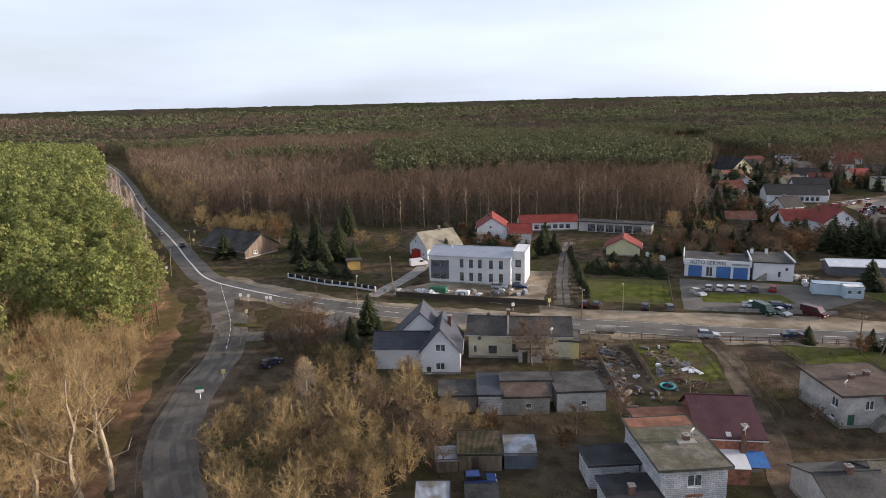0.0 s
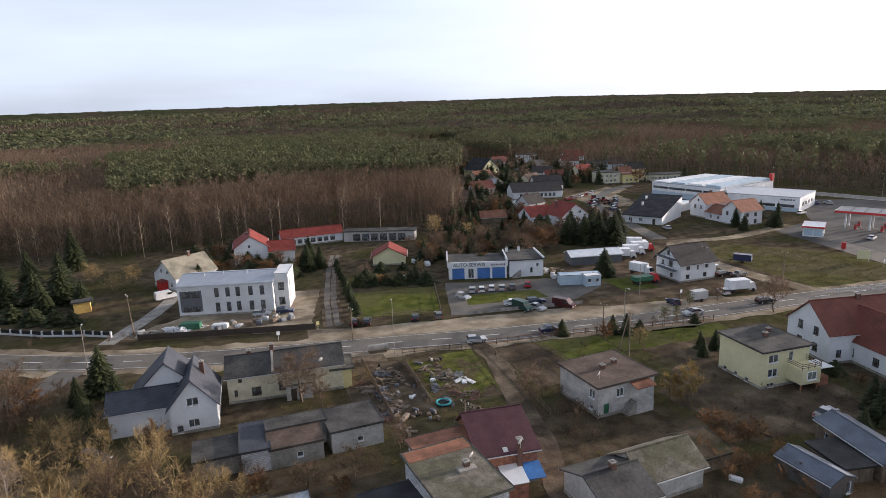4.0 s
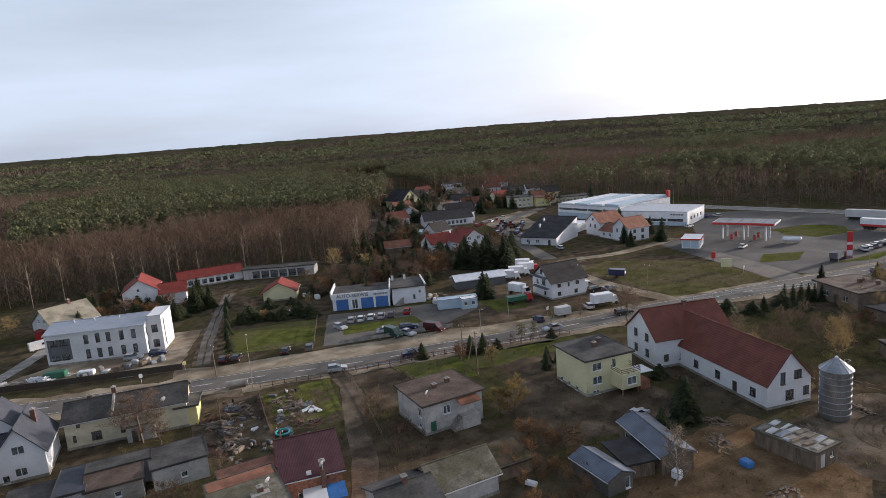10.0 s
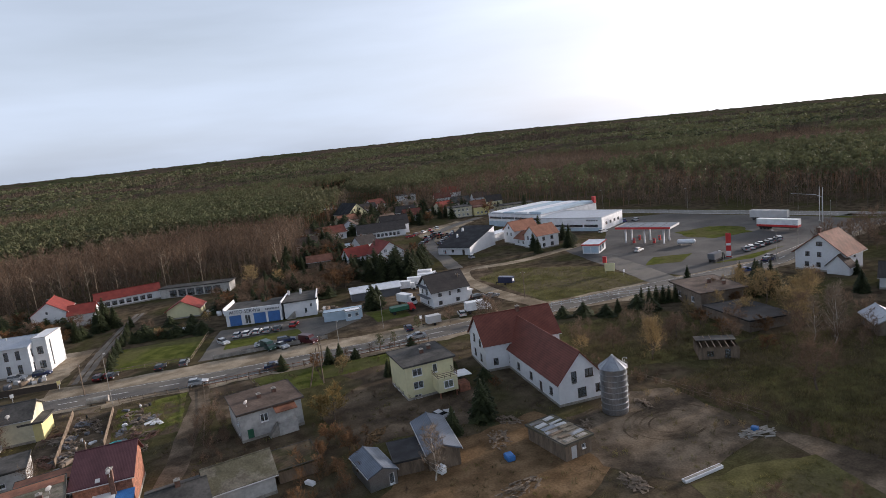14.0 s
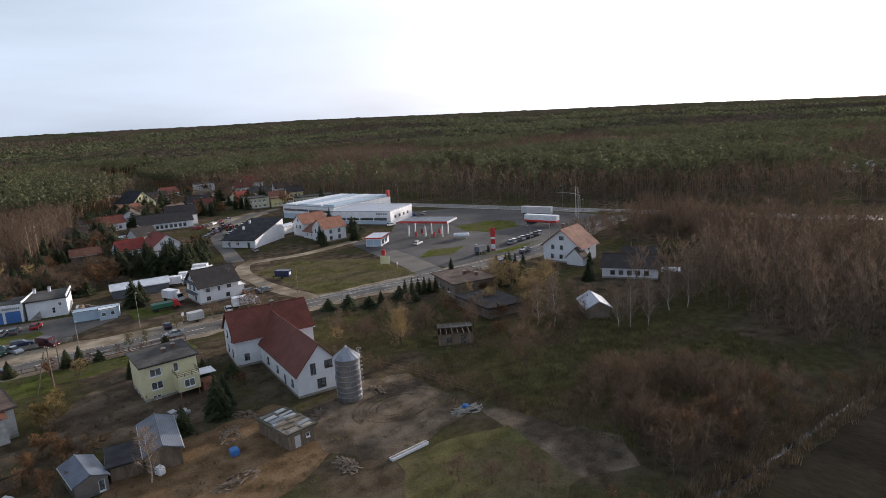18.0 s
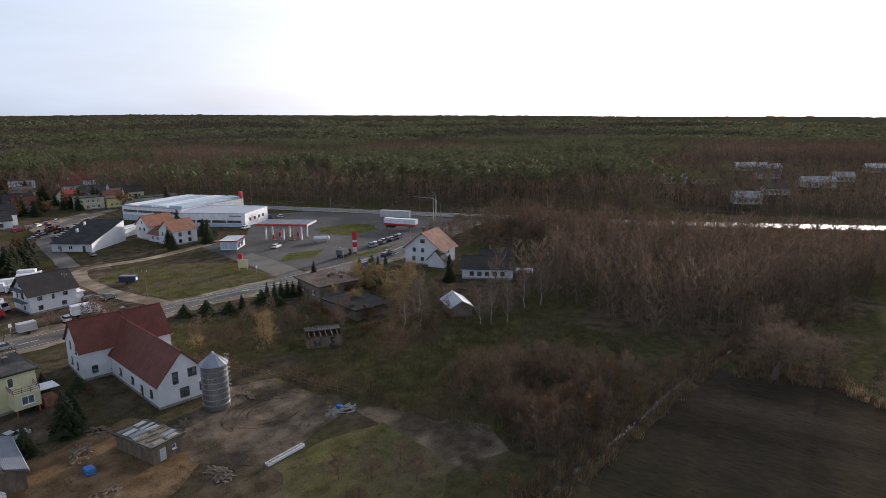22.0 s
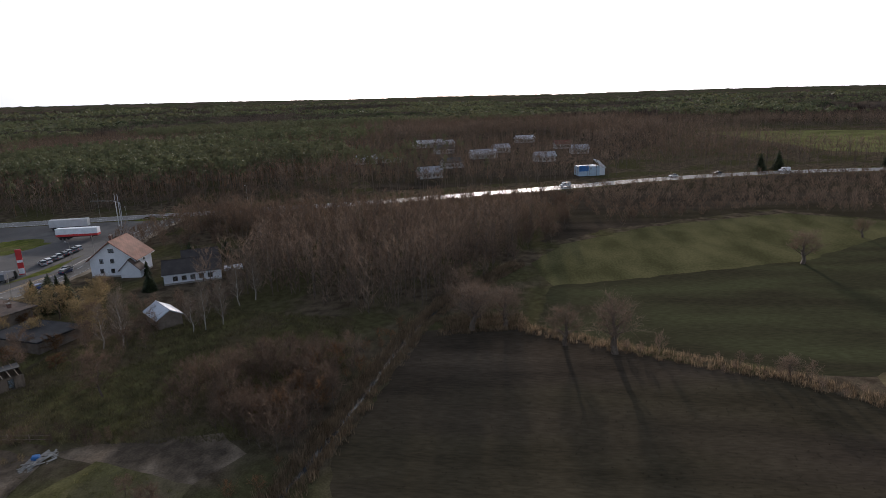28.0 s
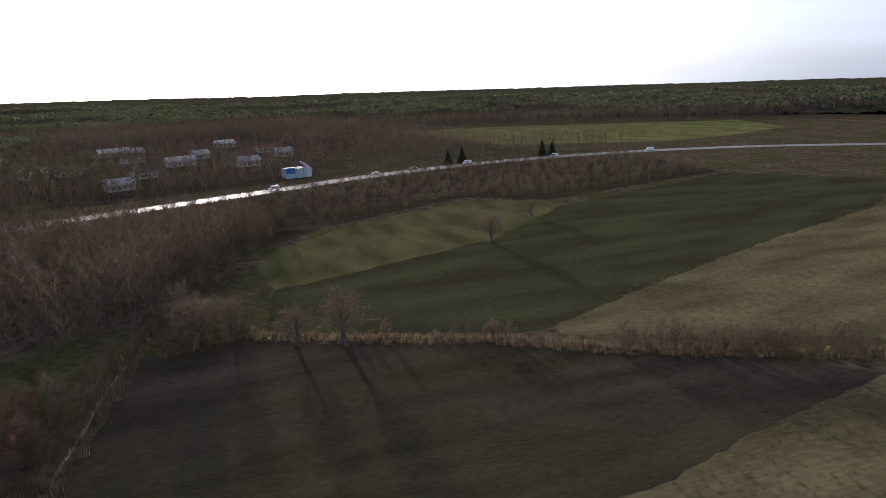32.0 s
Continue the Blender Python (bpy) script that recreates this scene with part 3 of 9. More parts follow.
strip("road", [(170, 103), (176, 124), (181, 146)], 9, 0.043, "asphalt", "asphalt entrance road of the filling station", 0.4)
patch("pavement", [(174, 136), (182, 168), (206, 172), (218, 186), (222, 205), (240, 212), (262, 196), (275, 150), (283, 112), (262, 114), (236, 108), (206, 103), (178, 106)], 0.035, "asphalt_fore", "wide grey asphalt forecourt of the filling station", 0.4, "forecourt")
patch("lawn", [(227, 157), (244, 155), (243, 134), (225, 137)], 0.06, "lawn", "grass island on the forecourt", 0.8, "lawn")
patch("lawn", [(181, 124), (191, 131), (202, 125), (191, 119)], 0.06, "lawn", "grass island on the forecourt", 0.5, "lawn")
patch("lawn", [(194, 110), (226, 109.5), (206, 105.5)], 0.06, "lawn", "grass verge of the forecourt", 0.4, "lawn")
patch("lawn", [(279, 128), (288, 128), (291, 108), (280, 116)], 0.06, "lawn", "grass verge by the highway", 0.5, "lawn")
strip("road", [(140, 174), (146, 195), (153, 220), (165, 250), (190, 275), (215, 290)], 5.5, 0.04, "asphalt", "asphalt village street with parked cars", 0.5)
patch("ground", [(158, 238), (178, 232), (190, 268), (205, 278), (200, 290), (168, 276)], 0.03, "gravel", "trodden yard of the sales lot", 1.0)
patch("wood_floor", [(-39.5, 58), (-45, 72), (-51.5, 96), (-57, 118), (-64, 140), (-92, 187), (-150, 187), (-160, 60), (-60, 20)], 0.014, "litter", "brown leaf litter below the trees", 1.5, "wood floor")
for k_, (r_, a0_, a1_) in enumerate(((5.0, 20, 250), (6.2, 40, 300), (7.6, 10, 200), (3.6, 60, 330))):
    pts_ = [(109.5 + r_ * math.cos(radians(a)), 43.5 + 0.75 * r_ * math.sin(radians(a))) for a in range(a0_, a1_, 15)]
    strip("tyre_track", pts_, 0.35, 0.04, "dirt", "dark tyre track in the sand", 0.25, "tyre track")
def shifted(line, w):
    """A line moved sideways by w."""
    out = []
    for i, p in enumerate(line):
        d = (Vector(line[min(i + 1, len(line) - 1)]) - Vector(line[max(i - 1, 0)])).normalized()
        out.append((p[0] - d.y * w, p[1] + d.x * w))
    return out


for w_, wd_, m_ in ((0.7, 0.8, "asphalt"), (-1.9, 0.5, "asphalt"), (2.6, 0.35, "asphalt"), (-3.4, 0.7, "dirt")):
    strip("wheel_track", shifted(SIDE[2:], w_), wd_, 0.054, m_, "dark worn wheel track on the side road", 0.35, "wheel track")
# fields to the south-east
patch("field", [(120, -6), (166, -11.5), (168, -30), (158, -48.5), (146, -74), (133, -93), (124, -112), (112, -125), (105.5, -93), (101, -77), (98, -40), (104, -12)], 0.02, "field_dark", "dark winter field of short growth", 1.0, "field")
patch("field", [(105.3, -93), (111.5, -124), (100, -170), (40, -200), (20, -120), (60, -60), (98, -55), (101, -77)], 0.022, "stubble", "pale tan stubble field", 1.0, "field")
patch("field", [(169.5, -33), (197, -37), (197.5, -44), (220, -105), (256, -147), (291, -257), (240, -300), (204, -241), (186, -182), (171, -140), (158.6, -108), (149.8, -86.8), (149, -80), (159, -56)], 0.02, "field_green", "dark green winter corn field", 1.0, "field")
patch("field", [(197, -37), (217, -32), (238, -42), (262, -71), (283, -121), (268, -148), (256, -147), (220, -105), (197.5, -44)], 0.024, "field_light", "bright yellow-green meadow strip", 1.0, "field")
patch("field", [(149.8, -86.8), (158.6, -108), (171, -140), (186, -182), (204, -241), (180, -330), (100, -260), (112, -150), (124, -134), (134, -110), (145.5, -87)], 0.02, "stubble", "pale tan stubble field", 1.0, "field")
patch("field", [(480, -222), (675, -190), (651, -297), (561, -512), (470, -480), (440, -400), (430, -330)], 0.06, "far_meadow", "bright far meadow behind the highway", 2.0, "field")

patch("wood_floor", [(345, 42), (480, 98), (700, 110), (820, -140), (640, -160), (430, -70), (400, -75), (375, -50)], 0.05, "field_dark", "dark leaf litter below the trees behind the highway", 2.0, "wood floor")
patch("scrub_ground", [(262, -62), (290, -118), (270, -150), (296, -255), (380, -262), (382, -140), (360, -80), (322, -8), (300, -45), (240, -36)], 0.012, "field_dark", "dark rough ground below the highway", 2.0)
patch("lawn", [(262 + 13 * math.cos(a_ / 4) - 26, 146 + 9.5 * math.sin(a_ / 4) + 0.0) for a_ in range(25)], 0.065, "lawn", "round grass island on the forecourt", 0.3, "lawn")
# ---- house builder ----
MESHES = {}


def winmesh(w, h, fm):
    key = (round(w, 2), round(h, 2), fm)
    if key not in MESHES:
        b = NB()
        t = 0.09
        box(b, -w / 2, w / 2, -0.05, 0.05, 0, t)
        box(b, -w / 2, w / 2, -0.05, 0.05, h - t, h)
        box(b, -w / 2, -w / 2 + t, -0.05, 0.05, t, h - t)
        box(b, w / 2 - t, w / 2, -0.05, 0.05, t, h - t)
        if w > 1.0:
            box(b, -t / 2, t / 2, -0.05, 0.05, t, h - t)
        box(b, -w / 2, w / 2, -0.24, -0.05, -0.06, 0.0)
        bmesh.ops.remove_doubles(b, verts=b.verts[:], dist=0.001)
        me = bpy.data.meshes.new("window")
        b.to_mesh(me)
        b.free()
        me.materials.append(M[fm])
        g = NB()
        box(g, -w / 2 + t, w / 2 - t, -0.012, 0.012, t, h - t)
        mg = bpy.data.meshes.new("pane")
        g.to_mesh(mg)
        g.free()
        mg.materials.append(M["glass"])
        MESHES[key] = (me, mg)
    return MESHES[key]


def facade(parent, p0, p1, z0, z1, opens, material, gable=0.0, gmid=0.5, fm="frame_white", thick=0.25, name="wall", door="frame_brown", mono=None):
    """A wall from p0 to p1 (outside on its right hand) with openings (middle, sill, width, height) cut through it."""
    p0, p1 = Vector(p0), Vector(p1)
    L = (p1 - p0).length
    d = (p1 - p0) / L
    ang = math.atan2(d.y, d.x)
    m = Matrix.Translation((p0.x, p0.y, 0)) @ Matrix.Rotation(ang, 4, 'Z')
    zt = z1 + gable if mono is None else max(mono)
    us, zs = {0.0, L}, {z0, zt}
    rects = []
    for o in opens:
        u, s, w, h = o[:4]
        u0, u1, s0, s1 = max(0.05, u - w / 2), min(L - 0.05, u + w / 2), max(z0, s), s + h
        rects.append((u0, u1, s0, s1))
        us |= {u0, u1}
        zs |= {s0, s1}
    us, zs = sorted(us), sorted(zs)
    b = NB()
    q = lambda *c: b.faces.new([b.verts.new(m @ Vector(v)) for v in c])
    for i in range(len(us) - 1):
        for j in range(len(zs) - 1):
            um, zm = (us[i] + us[i + 1]) / 2, (zs[j] + zs[j + 1]) / 2
            if any(r[0] < um < r[1] and r[2] < zm < r[3] for r in rects):
                continue
            a, c, e, f = us[i], us[i + 1], zs[j], zs[j + 1]
            q((a, 0, e), (c, 0, e), (c, 0, f), (a, 0, f))
            q((a, thick, f), (c, thick, f), (c, thick, e), (a, thick, e))
    for u0, u1, s0, s1 in rects:
        q((u0, 0, s0), (u0, thick, s0), (u1, thick, s0), (u1, 0, s0))
        q((u0, 0, s1), (u1, 0, s1), (u1, thick, s1), (u0, thick, s1))
        q((u0, 0, s0), (u0, 0, s1), (u0, thick, s1), (u0, thick, s0))
        q((u1, 0, s1), (u1, 0, s0), (u1, thick, s0), (u1, thick, s1))
    if gable > 0:
        for a, c in (((0, z1), (gmid * L, z1 + gable)), ((gmid * L, z1 + gable), (L, z1))):
            nv = Vector((-(c[1] - a[1]), 0, c[0] - a[0]))
            bmesh.ops.bisect_plane(b, geom=b.verts[:] + b.edges[:] + b.faces[:], plane_co=m @ Vector((a[0], 0, a[1])), plane_no=m.to_3x3() @ nv, clear_outer=True)
    if mono is not None:
        nv = Vector((-(mono[1] - mono[0]), 0, L))
        bmesh.ops.bisect_plane(b, geom=b.verts[:] + b.edges[:] + b.faces[:], plane_co=m @ Vector((0, 0, mono[0])), plane_no=m.to_3x3() @ nv, clear_outer=True)
    bmesh.ops.remove_doubles(b, verts=b.verts[:], dist=0.001)
    wall = part(name, b, material, parent)
    for o, r in zip(opens, rects):
        w, h = r[1] - r[0], r[3] - r[2]
        kind = o[4] if len(o) > 4 else "w"
        if kind == "w":
            me, mg = winmesh(w, h, fm)
            wo = new("window", me)
            wo.parent = parent
            wo.matrix_basis = m @ Matrix.Translation(((r[0] + r[1]) / 2, 0.12, r[2]))
            go = new("pane", mg)
            go.parent = wo
        else:
            b = NB()
            box(b, r[0], r[1], 0.08, 0.14, r[2], r[3], m)
            leaf = part("door", b, kind, parent)
            n = max(2, int(h / 0.5))
            for k in range(n):
                b = NB()
                box(b, r[0] + 0.06, r[1] - 0.06, 0.055, 0.08, r[2] + h * k / n + 0.05, r[2] + h * (k + 1) / n - 0.05, m)
                part("door_panel", b, kind, leaf)
    return wall


def chimney(parent, x, y, z0, z1, material="brick_dark", s=0.33):
    b = NB()
    box(b, x - s, x + s, y - s, y + s, z0, z1)
    c = part("chimney", b, material, parent)
    b = NB()
    box(b, x - s - 0.07, x + s + 0.07, y - s - 0.07, y + s + 0.07, z1, z1 + 0.12)
    box(b, x - 0.12, x + 0.12, y - 0.12, y + 0.12, z1 + 0.12, z1 + 0.3)
    part("cap", b, "concrete", c)


def roof_gable(parent, w, d, eave, rise, material, along='x', over=0.45, th=0.2, mid=0.5, x0=0.0, y0=0.0):
    """Two slopes over the rectangle, the ridge along x or y."""
    k = rise / ((d if along == 'x' else w) * mid)
    k2 = rise / ((d if along == 'x' else w) * (1 - mid))
    t = th
    if along == 'x':
        yr, zr = d * mid, eave + rise
        A = [(-over, -over, eave - k * over + t), (w + over, -over, eave - k * over + t), (w + over, yr, zr + t), (-over, yr, zr + t)]
        B = [(w + over, d + over, eave - k2 * over + t), (-over, d + over, eave - k2 * over + t), (-over, yr, zr + t), (w + over, yr, zr + t)]
        cap = ((-over, yr, zr + t + 0.02), (w + over, yr, zr + t + 0.02))
        gut = [((-over, -over - 0.05, eave - k * over + 0.02), (w + over, -over - 0.05, eave - k * over + 0.02)), ((-over, d + over + 0.05, eave - k2 * over + 0.02), (w + over, d + over + 0.05, eave - k2 * over + 0.02))]
    else:
        xr, zr = w * mid, eave + rise
        A = [(-over, d + over, eave - k * over + t), (-over, -over, eave - k * over + t), (xr, -over, zr + t), (xr, d + over, zr + t)]
        B = [(w + over, -over, eave - k2 * over + t), (w + over, d + over, eave - k2 * over + t), (xr, d + over, zr + t), (xr, -over, zr + t)]
        cap = ((xr, -over, zr + t + 0.02), (xr, d + over, zr + t + 0.02))
        gut = [((-over - 0.05, -over, eave - k * over + 0.02), (-over - 0.05, d + over, eave - k * over + 0.02)), ((w + over + 0.05, -over, eave - k2 * over + 0.02), (w + over + 0.05, d + over, eave - k2 * over + 0.02))]
    sh = lambda P: [(p[0] + x0, p[1] + y0, p[2]) for p in P]
    r1 = part("roof", slab(NB(), sh(A), t), material, parent)
    part("roof", slab(NB(), sh(B), t), material, parent)
    part("ridge", rod(NB(), *sh(cap), 0.11), material, r1)
    for g in gut:
        part("gutter", rod(NB(), *sh(g), 0.08, n=5), "lightgrey", parent)


def roof_flat(parent, w, d, z, material, over=0.3, th=0.3, drop=0.0, x0=0.0, y0=0.0, trim="concrete", axis='y'):
    """A nearly flat roof, falling by drop towards the back or the right."""
    zz = lambda x, y: z + th - (drop * (y / d) if axis == 'y' else drop * (x / w))
    P = [(-over, -over), (w + over, -over), (w + over, d + over), (-over, d + over)]
    top = part("roof", slab(NB(), [(p[0] + x0, p[1] + y0, zz(*p)) for p in P], th), material, parent)
    b = NB()
    for i in range(4):
        a, c = P[i], P[(i + 1) % 4]
        rod(b, (a[0] + x0, a[1] + y0, zz(*a)), (c[0] + x0, c[1] + y0, zz(*c)), 0.07, n=4)
    part("roof_edge", b, trim, top)


def house(name, label, A, ang, w, d, eave, roof="gable", rise=2.5, along='x', wall="white", roofm="tile_red", f=(), r=(), b=(), l=(), chim=(), fm="frame_white", base=True, over=0.45, mid=0.5, drop=0.0, chm="brick_dark", trim="felt", category="house", group="houses of the village"):
    h = thing(name, label, category, A[0], A[1], ang, 0, group)
    gx, gy = (0, rise) if roof == "gable" and along == 'y' else (0, 0), (0, rise) if roof == "gable" and along == 'x' else (0, 0)
    ga, gb = (rise if roof == "gable" and along == 'y' else 0), (rise if roof == "gable" and along == 'x' else 0)
    fr = mono_r = mono_l = mono_b = mono_f = None
    if roof == "flat" and drop:
        mono_r, mono_l = (eave, eave - drop), (eave - drop, eave)
    eb = eave - drop if roof == "flat" else eave
    facade(h, (0, 0), (w, 0), -0.3, eave, f, wall, ga, mid if along == 'y' else 0.5, fm)
    facade(h, (w, 0), (w, d), -0.3, eave, r, wall, gb, mid if along == 'x' else 0.5, fm, mono=mono_r)
    facade(h, (w, d), (0, d), -0.3, eb, b, wall, ga, 1 - mid if along == 'y' else 0.5, fm)
    facade(h, (0, d), (0, 0), -0.3, eave, l, wall, gb, 1 - mid if along == 'x' else 0.5, fm, mono=mono_l)
    if roof == "gable":
        roof_gable(h, w, d, eave, rise, roofm, along, over, mid=mid)
    else:
        roof_flat(h, w, d, eave, roofm, over, drop=drop, trim=trim)
    if base:
        bb = NB()
        for x0, x1, y0, y1 in ((-0.04, w + 0.04, -0.05, 0), (-0.04, w + 0.04, d, d + 0.05), (-0.05, 0, 0, d), (w, w + 0.05, 0, d)):
            box(bb, x0, x1, y0, y1, -0.2, 0.45)
        part("plinth", bb, "concrete", h)
    for c in chim:
        chimney(h, c[0], c[1], c[2], c[3], chm)
    return h


def row(n, L, sill, w, h, m0=0.12):
    """n even openings along a wall of length L."""
    return [(L * (m0 + (1 - 2 * m0) * (i + 0.5) / n), sill, w, h) for i in range(n)]


# ---- houses ----
W = 21.6
office = house("office_building", "white two-storey office building under construction with a pale metal roof", (-7.0, 160.0), -15.5, W, 12.5, 7.3, rise=1.3, wall="offwhite", roofm="metal", fm="frame_brown",
      f=[(1.9, 4.6, 1.8, 1.5), (4.0, 4.6, 1.8, 1.5), (1.9, 1.2, 1.8, 1.2), (4.0, 1.2, 1.8, 1.2)] + [(x, z, 1.0, 2.1) for x in (8.8, 11.3, 13.6, 16.5, 19.1) for z in (1.0, 4.5)], r=[(1.6, 4.5, 0.8, 2), (1.6, 1, 0.8, 2)], over=0.25, category="building", group="")
b = NB(); box(b, 0.5, 5.4, -0.06, 0.0, 2.4, 4.6)
for x0_, x1_ in ((0.5, 1.0), (2.8, 3.1), (4.9, 5.4)):
    box(b, x0_, x1_, -0.06, 0.0, 1.2, 2.4); box(b, x0_, x1_, -0.06, 0.0, 4.6, 6.2)
part("cladding", b, "darkgrey", office)
for x in (5, 9.5, 15):
    b = NB(); rod(b, (x, 5, 8.2), (x, 5, 9.1), 0.16); part("vent", b, "lightgrey", office)
t_ = thing("stair_tower", "grey-white stair tower beside the office building", "building", 14.5, 156.7, -15.5)
for a_, b_, o_ in (((0, 0), (3.2, 0), [(1.5, 1, 1.4, 1.8), (1.5, 4.6, 1.4, 1.8)]), ((3.2, 0), (3.2, 9), [(2, 1, 0.7, 6.5)]), ((3.2, 9), (0, 9), []), ((0, 9), (0, 0), [])):
    facade(t_, a_, b_, -0.3, 8.5, o_, "offwhite", fm="frame_brown")
roof_flat(t_, 3.2, 9, 8.3, "white", 0.1)

wh = house("gabled_house", "white gabled house with a slate-blue roof and a side wing", (-6.5, 101.3), -3, 6.6, 9.5, 4.3, rise=3.9, along='y', wall="white", roofm="slate", f=[(3.2, 0.8, 1.6, 1.3), (3.3, 4.2, 1.7, 1.3), (1.2, 0.2, 1.0, 1.2)], chim=[(4.6, 6, 6, 8.6)])
wh2 = house("gabled_house", "tall rear part of the white house with a steep slate roof", (-12.1, 107.0), -3, 10.6, 6.5, 4.2, rise=5.2, along='y', wall="white", roofm="slate", r=[(3, 1, 1.2, 1.3)])
wh3 = house("house_wing", "low white wing with a slate-blue roof", (-14.9, 103.9), -3, 9.2, 6.0, 4.0, rise=1.8, wall="white", roofm="slate", base=False)
for k in (0, 1):
    b = NB(); slab(b, [(0.55, 2.6 + 1.8 * k, 4.3 + 0.4 + 0.55 * 1.18), (1.55, 2.6 + 1.8 * k, 4.7 + 1.55 * 1.18), (1.55, 3.6 + 1.8 * k, 4.7 + 1.55 * 1.18), (0.55, 3.6 + 1.8 * k, 4.7 + 0.55 * 1.18)], 0.1); part("skylight", b, "glass", wh)

gh = house("row_house", "long low beige house with a grey felt roof", (1.8, 108.4), -6, 18.4, 8.2, 4.6, rise=1.9, wall="beige", roofm="felt", f=[(1.2, 1.2, 0.5, 1.1), (4.4, 1.0, 1.5, 1.4), (8.8, 1.3, 1.7, 1.5), (2.0, 3.6, 0.6, 0.6)], chim=[(3.5, 4.2, 6, 7.2)], fm="frame_brown")
b = NB(); slab(b, [(7.0, -0.4, 4.9), (7.35, -0.4, 4.9), (7.35, 4.1, 7.1), (7.0, 4.1, 7.1)], 0.6); slab(b, [(7.0, 4.1, 7.1), (7.35, 4.1, 7.1), (7.35, 8.6, 4.9), (7.0, 8.6, 4.9)], 0.6); part("fire_wall", b, "concrete", gh)
chimney(gh, 7.2, 4.1, 6.6, 7.9)
house("shed", "small yellow-rendered shed with a grey felt roof", (18.4, 106.8), -8, 3.2, 6.5, 3.4, "flat", wall="yellow", roofm="felt", f=[(1.5, 1.2, 0.5, 0.9)], drop=0.5, base=False, category="shed", group="sheds")
b_ = house("porch", "lean-to porch of weathered boards against the beige house", (10.6, 105.6), -6, 4.2, 3.0, 2.7, "flat", wall="grey", roofm="asbestos", f=[(1.2, 0, 0.9, 2, "frame_brown")], drop=-0.5, base=False, category="porch", group="sheds")
# sheds in a row before the houses
for A_, a_, w_, d_, e_, wm, rm, dr in (((-3.2, 87.2), 0, 5.7, 6.0, 2.5, "concrete", "felt", 0.3), ((2.6, 86.2), -2, 3.6, 8.5, 3.0, "block", "slate", 0.3), ((6.2, 86.0), 0, 7.0, 3.9, 2.7, "concrete", "felt_brown", -0.5), ((6.3, 90.1), 0, 8.0, 3.4, 3.4, "grey", "felt", 0.2), ((14.4, 86.5), 2, 7.3, 6.8, 3.1, "grey", "felt", 0.0)):
    house("shed", "old outbuilding of grey concrete with a flat felt roof", A_, a_, w_, d_, e_, "flat", wall=wm, roofm=rm, f=[(w_ * 0.55, 1.0, 0.9, 0.8)] if w_ > 6 else [], drop=dr, base=False, over=0.2, category="shed", group="sheds")
mar = house("brick_house", "red brick house with a maroon sheet-metal roof", (29.4, 70.8), -7, 7.4, 9.6, 4.6, rise=2.2, along='x', wall="brick", roofm="maroon", f=[(2.3, 1.4, 1.2, 1.2), (5.6, 1.5, 1.1, 0.9)], mid=0.72, chim=[(5.0, -0.3, 0, 6.4)])
b = NB(); slab(b, [(2.3, -3.2, 2.3), (5.2, -3.2, 2.3), (5.2, 0, 3.0), (2.3, 0, 3.0)], 0.08); part("canopy", b, "plasticwhite", mar)
b = NB(); slab(b, [(5.25, -2.6, 2.2), (7.6, -2.6, 2.2), (7.6, 0, 2.9), (5.25, 0, 2.9)], 0.06); part("tarpaulin", b, "bluetarp", mar)
b = NB(); box(b, 2.4, 5.2, -3.0, -2.8, 0, 2.2); part("porch_wall", b, "brick", mar)
bf = house("block_house", "unrendered white block house with a mossy grey flat roof", (21.6, 61.8), 4, 7.6, 11.5, 5.6, "flat", wall="block", roofm="moss_sheet", f=[(3.9, 3.4, 1.7, 1.5), (3.8, 0.9, 1.8, 1.2)], chim=[(5.2, 5.5, 5.8, 6.6)], drop=0.2, base=False, category="house")
house("shed", "low annexe with a rust-red sheet roof", (22.7, 73.7), 3, 7.4, 3.6, 5.0, "flat", wall="block", roofm="rust", drop=0.2, base=False, category="shed", group="sheds")
house("shed", "small outbuilding with a black felt roof", (15.0, 67.0), 4, 6.0, 4.6, 3.0, "flat", wall="block", roofm="felt_black", drop=0.3, base=False, over=0.25, f=[(4.5, 0, 0.9, 2, "frame_brown")], category="shed", group="sheds")
house("shed", "low outbuilding with a black felt roof and brick chimney", (15.8, 60.0), 4, 5.6, 5.0, 3.0, "flat", wall="block", roofm="felt_black", drop=0.3, base=False, over=0.25, f=[(4, 0.9, 0.8, 0.9)], chim=[(2.6, 1.2, 3.1, 4.2)], category="shed", group="sheds")
house("shed", "dark plank shed with a mossy sheet roof", (-0.5, 71.3), -1, 5.4, 4.6, 2.3, "flat", wall="wood", roofm="moss_dark", f=[(2.0, 0.2, 0.9, 1.7, "frame_brown")], drop=-0.4, base=False, over=0.25, category="shed", group="sheds")
tin = house("shed", "tin shed with a pale blue-grey metal roof", (5.2, 71.6), -1, 4.1, 3.4, 2.0, "flat", wall="metal_dark", roofm="metal_grey", drop=-0.6, base=False, over=0.15, category="shed", group="sheds")
house("shed", "low lean-to with a pale corrugated roof", (-3.4, 71.0), 3, 2.8, 2.2, 1.7, "flat", wall="wood", roofm="metal_grey", drop=-0.4, base=False, over=0.2, category="shed", group="sheds")
house("shed", "low tin-roofed store with a rusted pale roof", (-5.5, 62.4), 0, 3.7, 2.9, 1.9, "flat", wall="wood", roofm="metal_grey", drop=-0.3, base=False, over=0.15, category="shed", group="sheds")
house("shed", "flat store roof weighed down with boards", (0.2, 62.8), 0, 3.6, 2.6, 1.5, "flat", wall="wood", roofm="felt", drop=-0.2, base=False, over=0.15, category="shed", group="sheds")
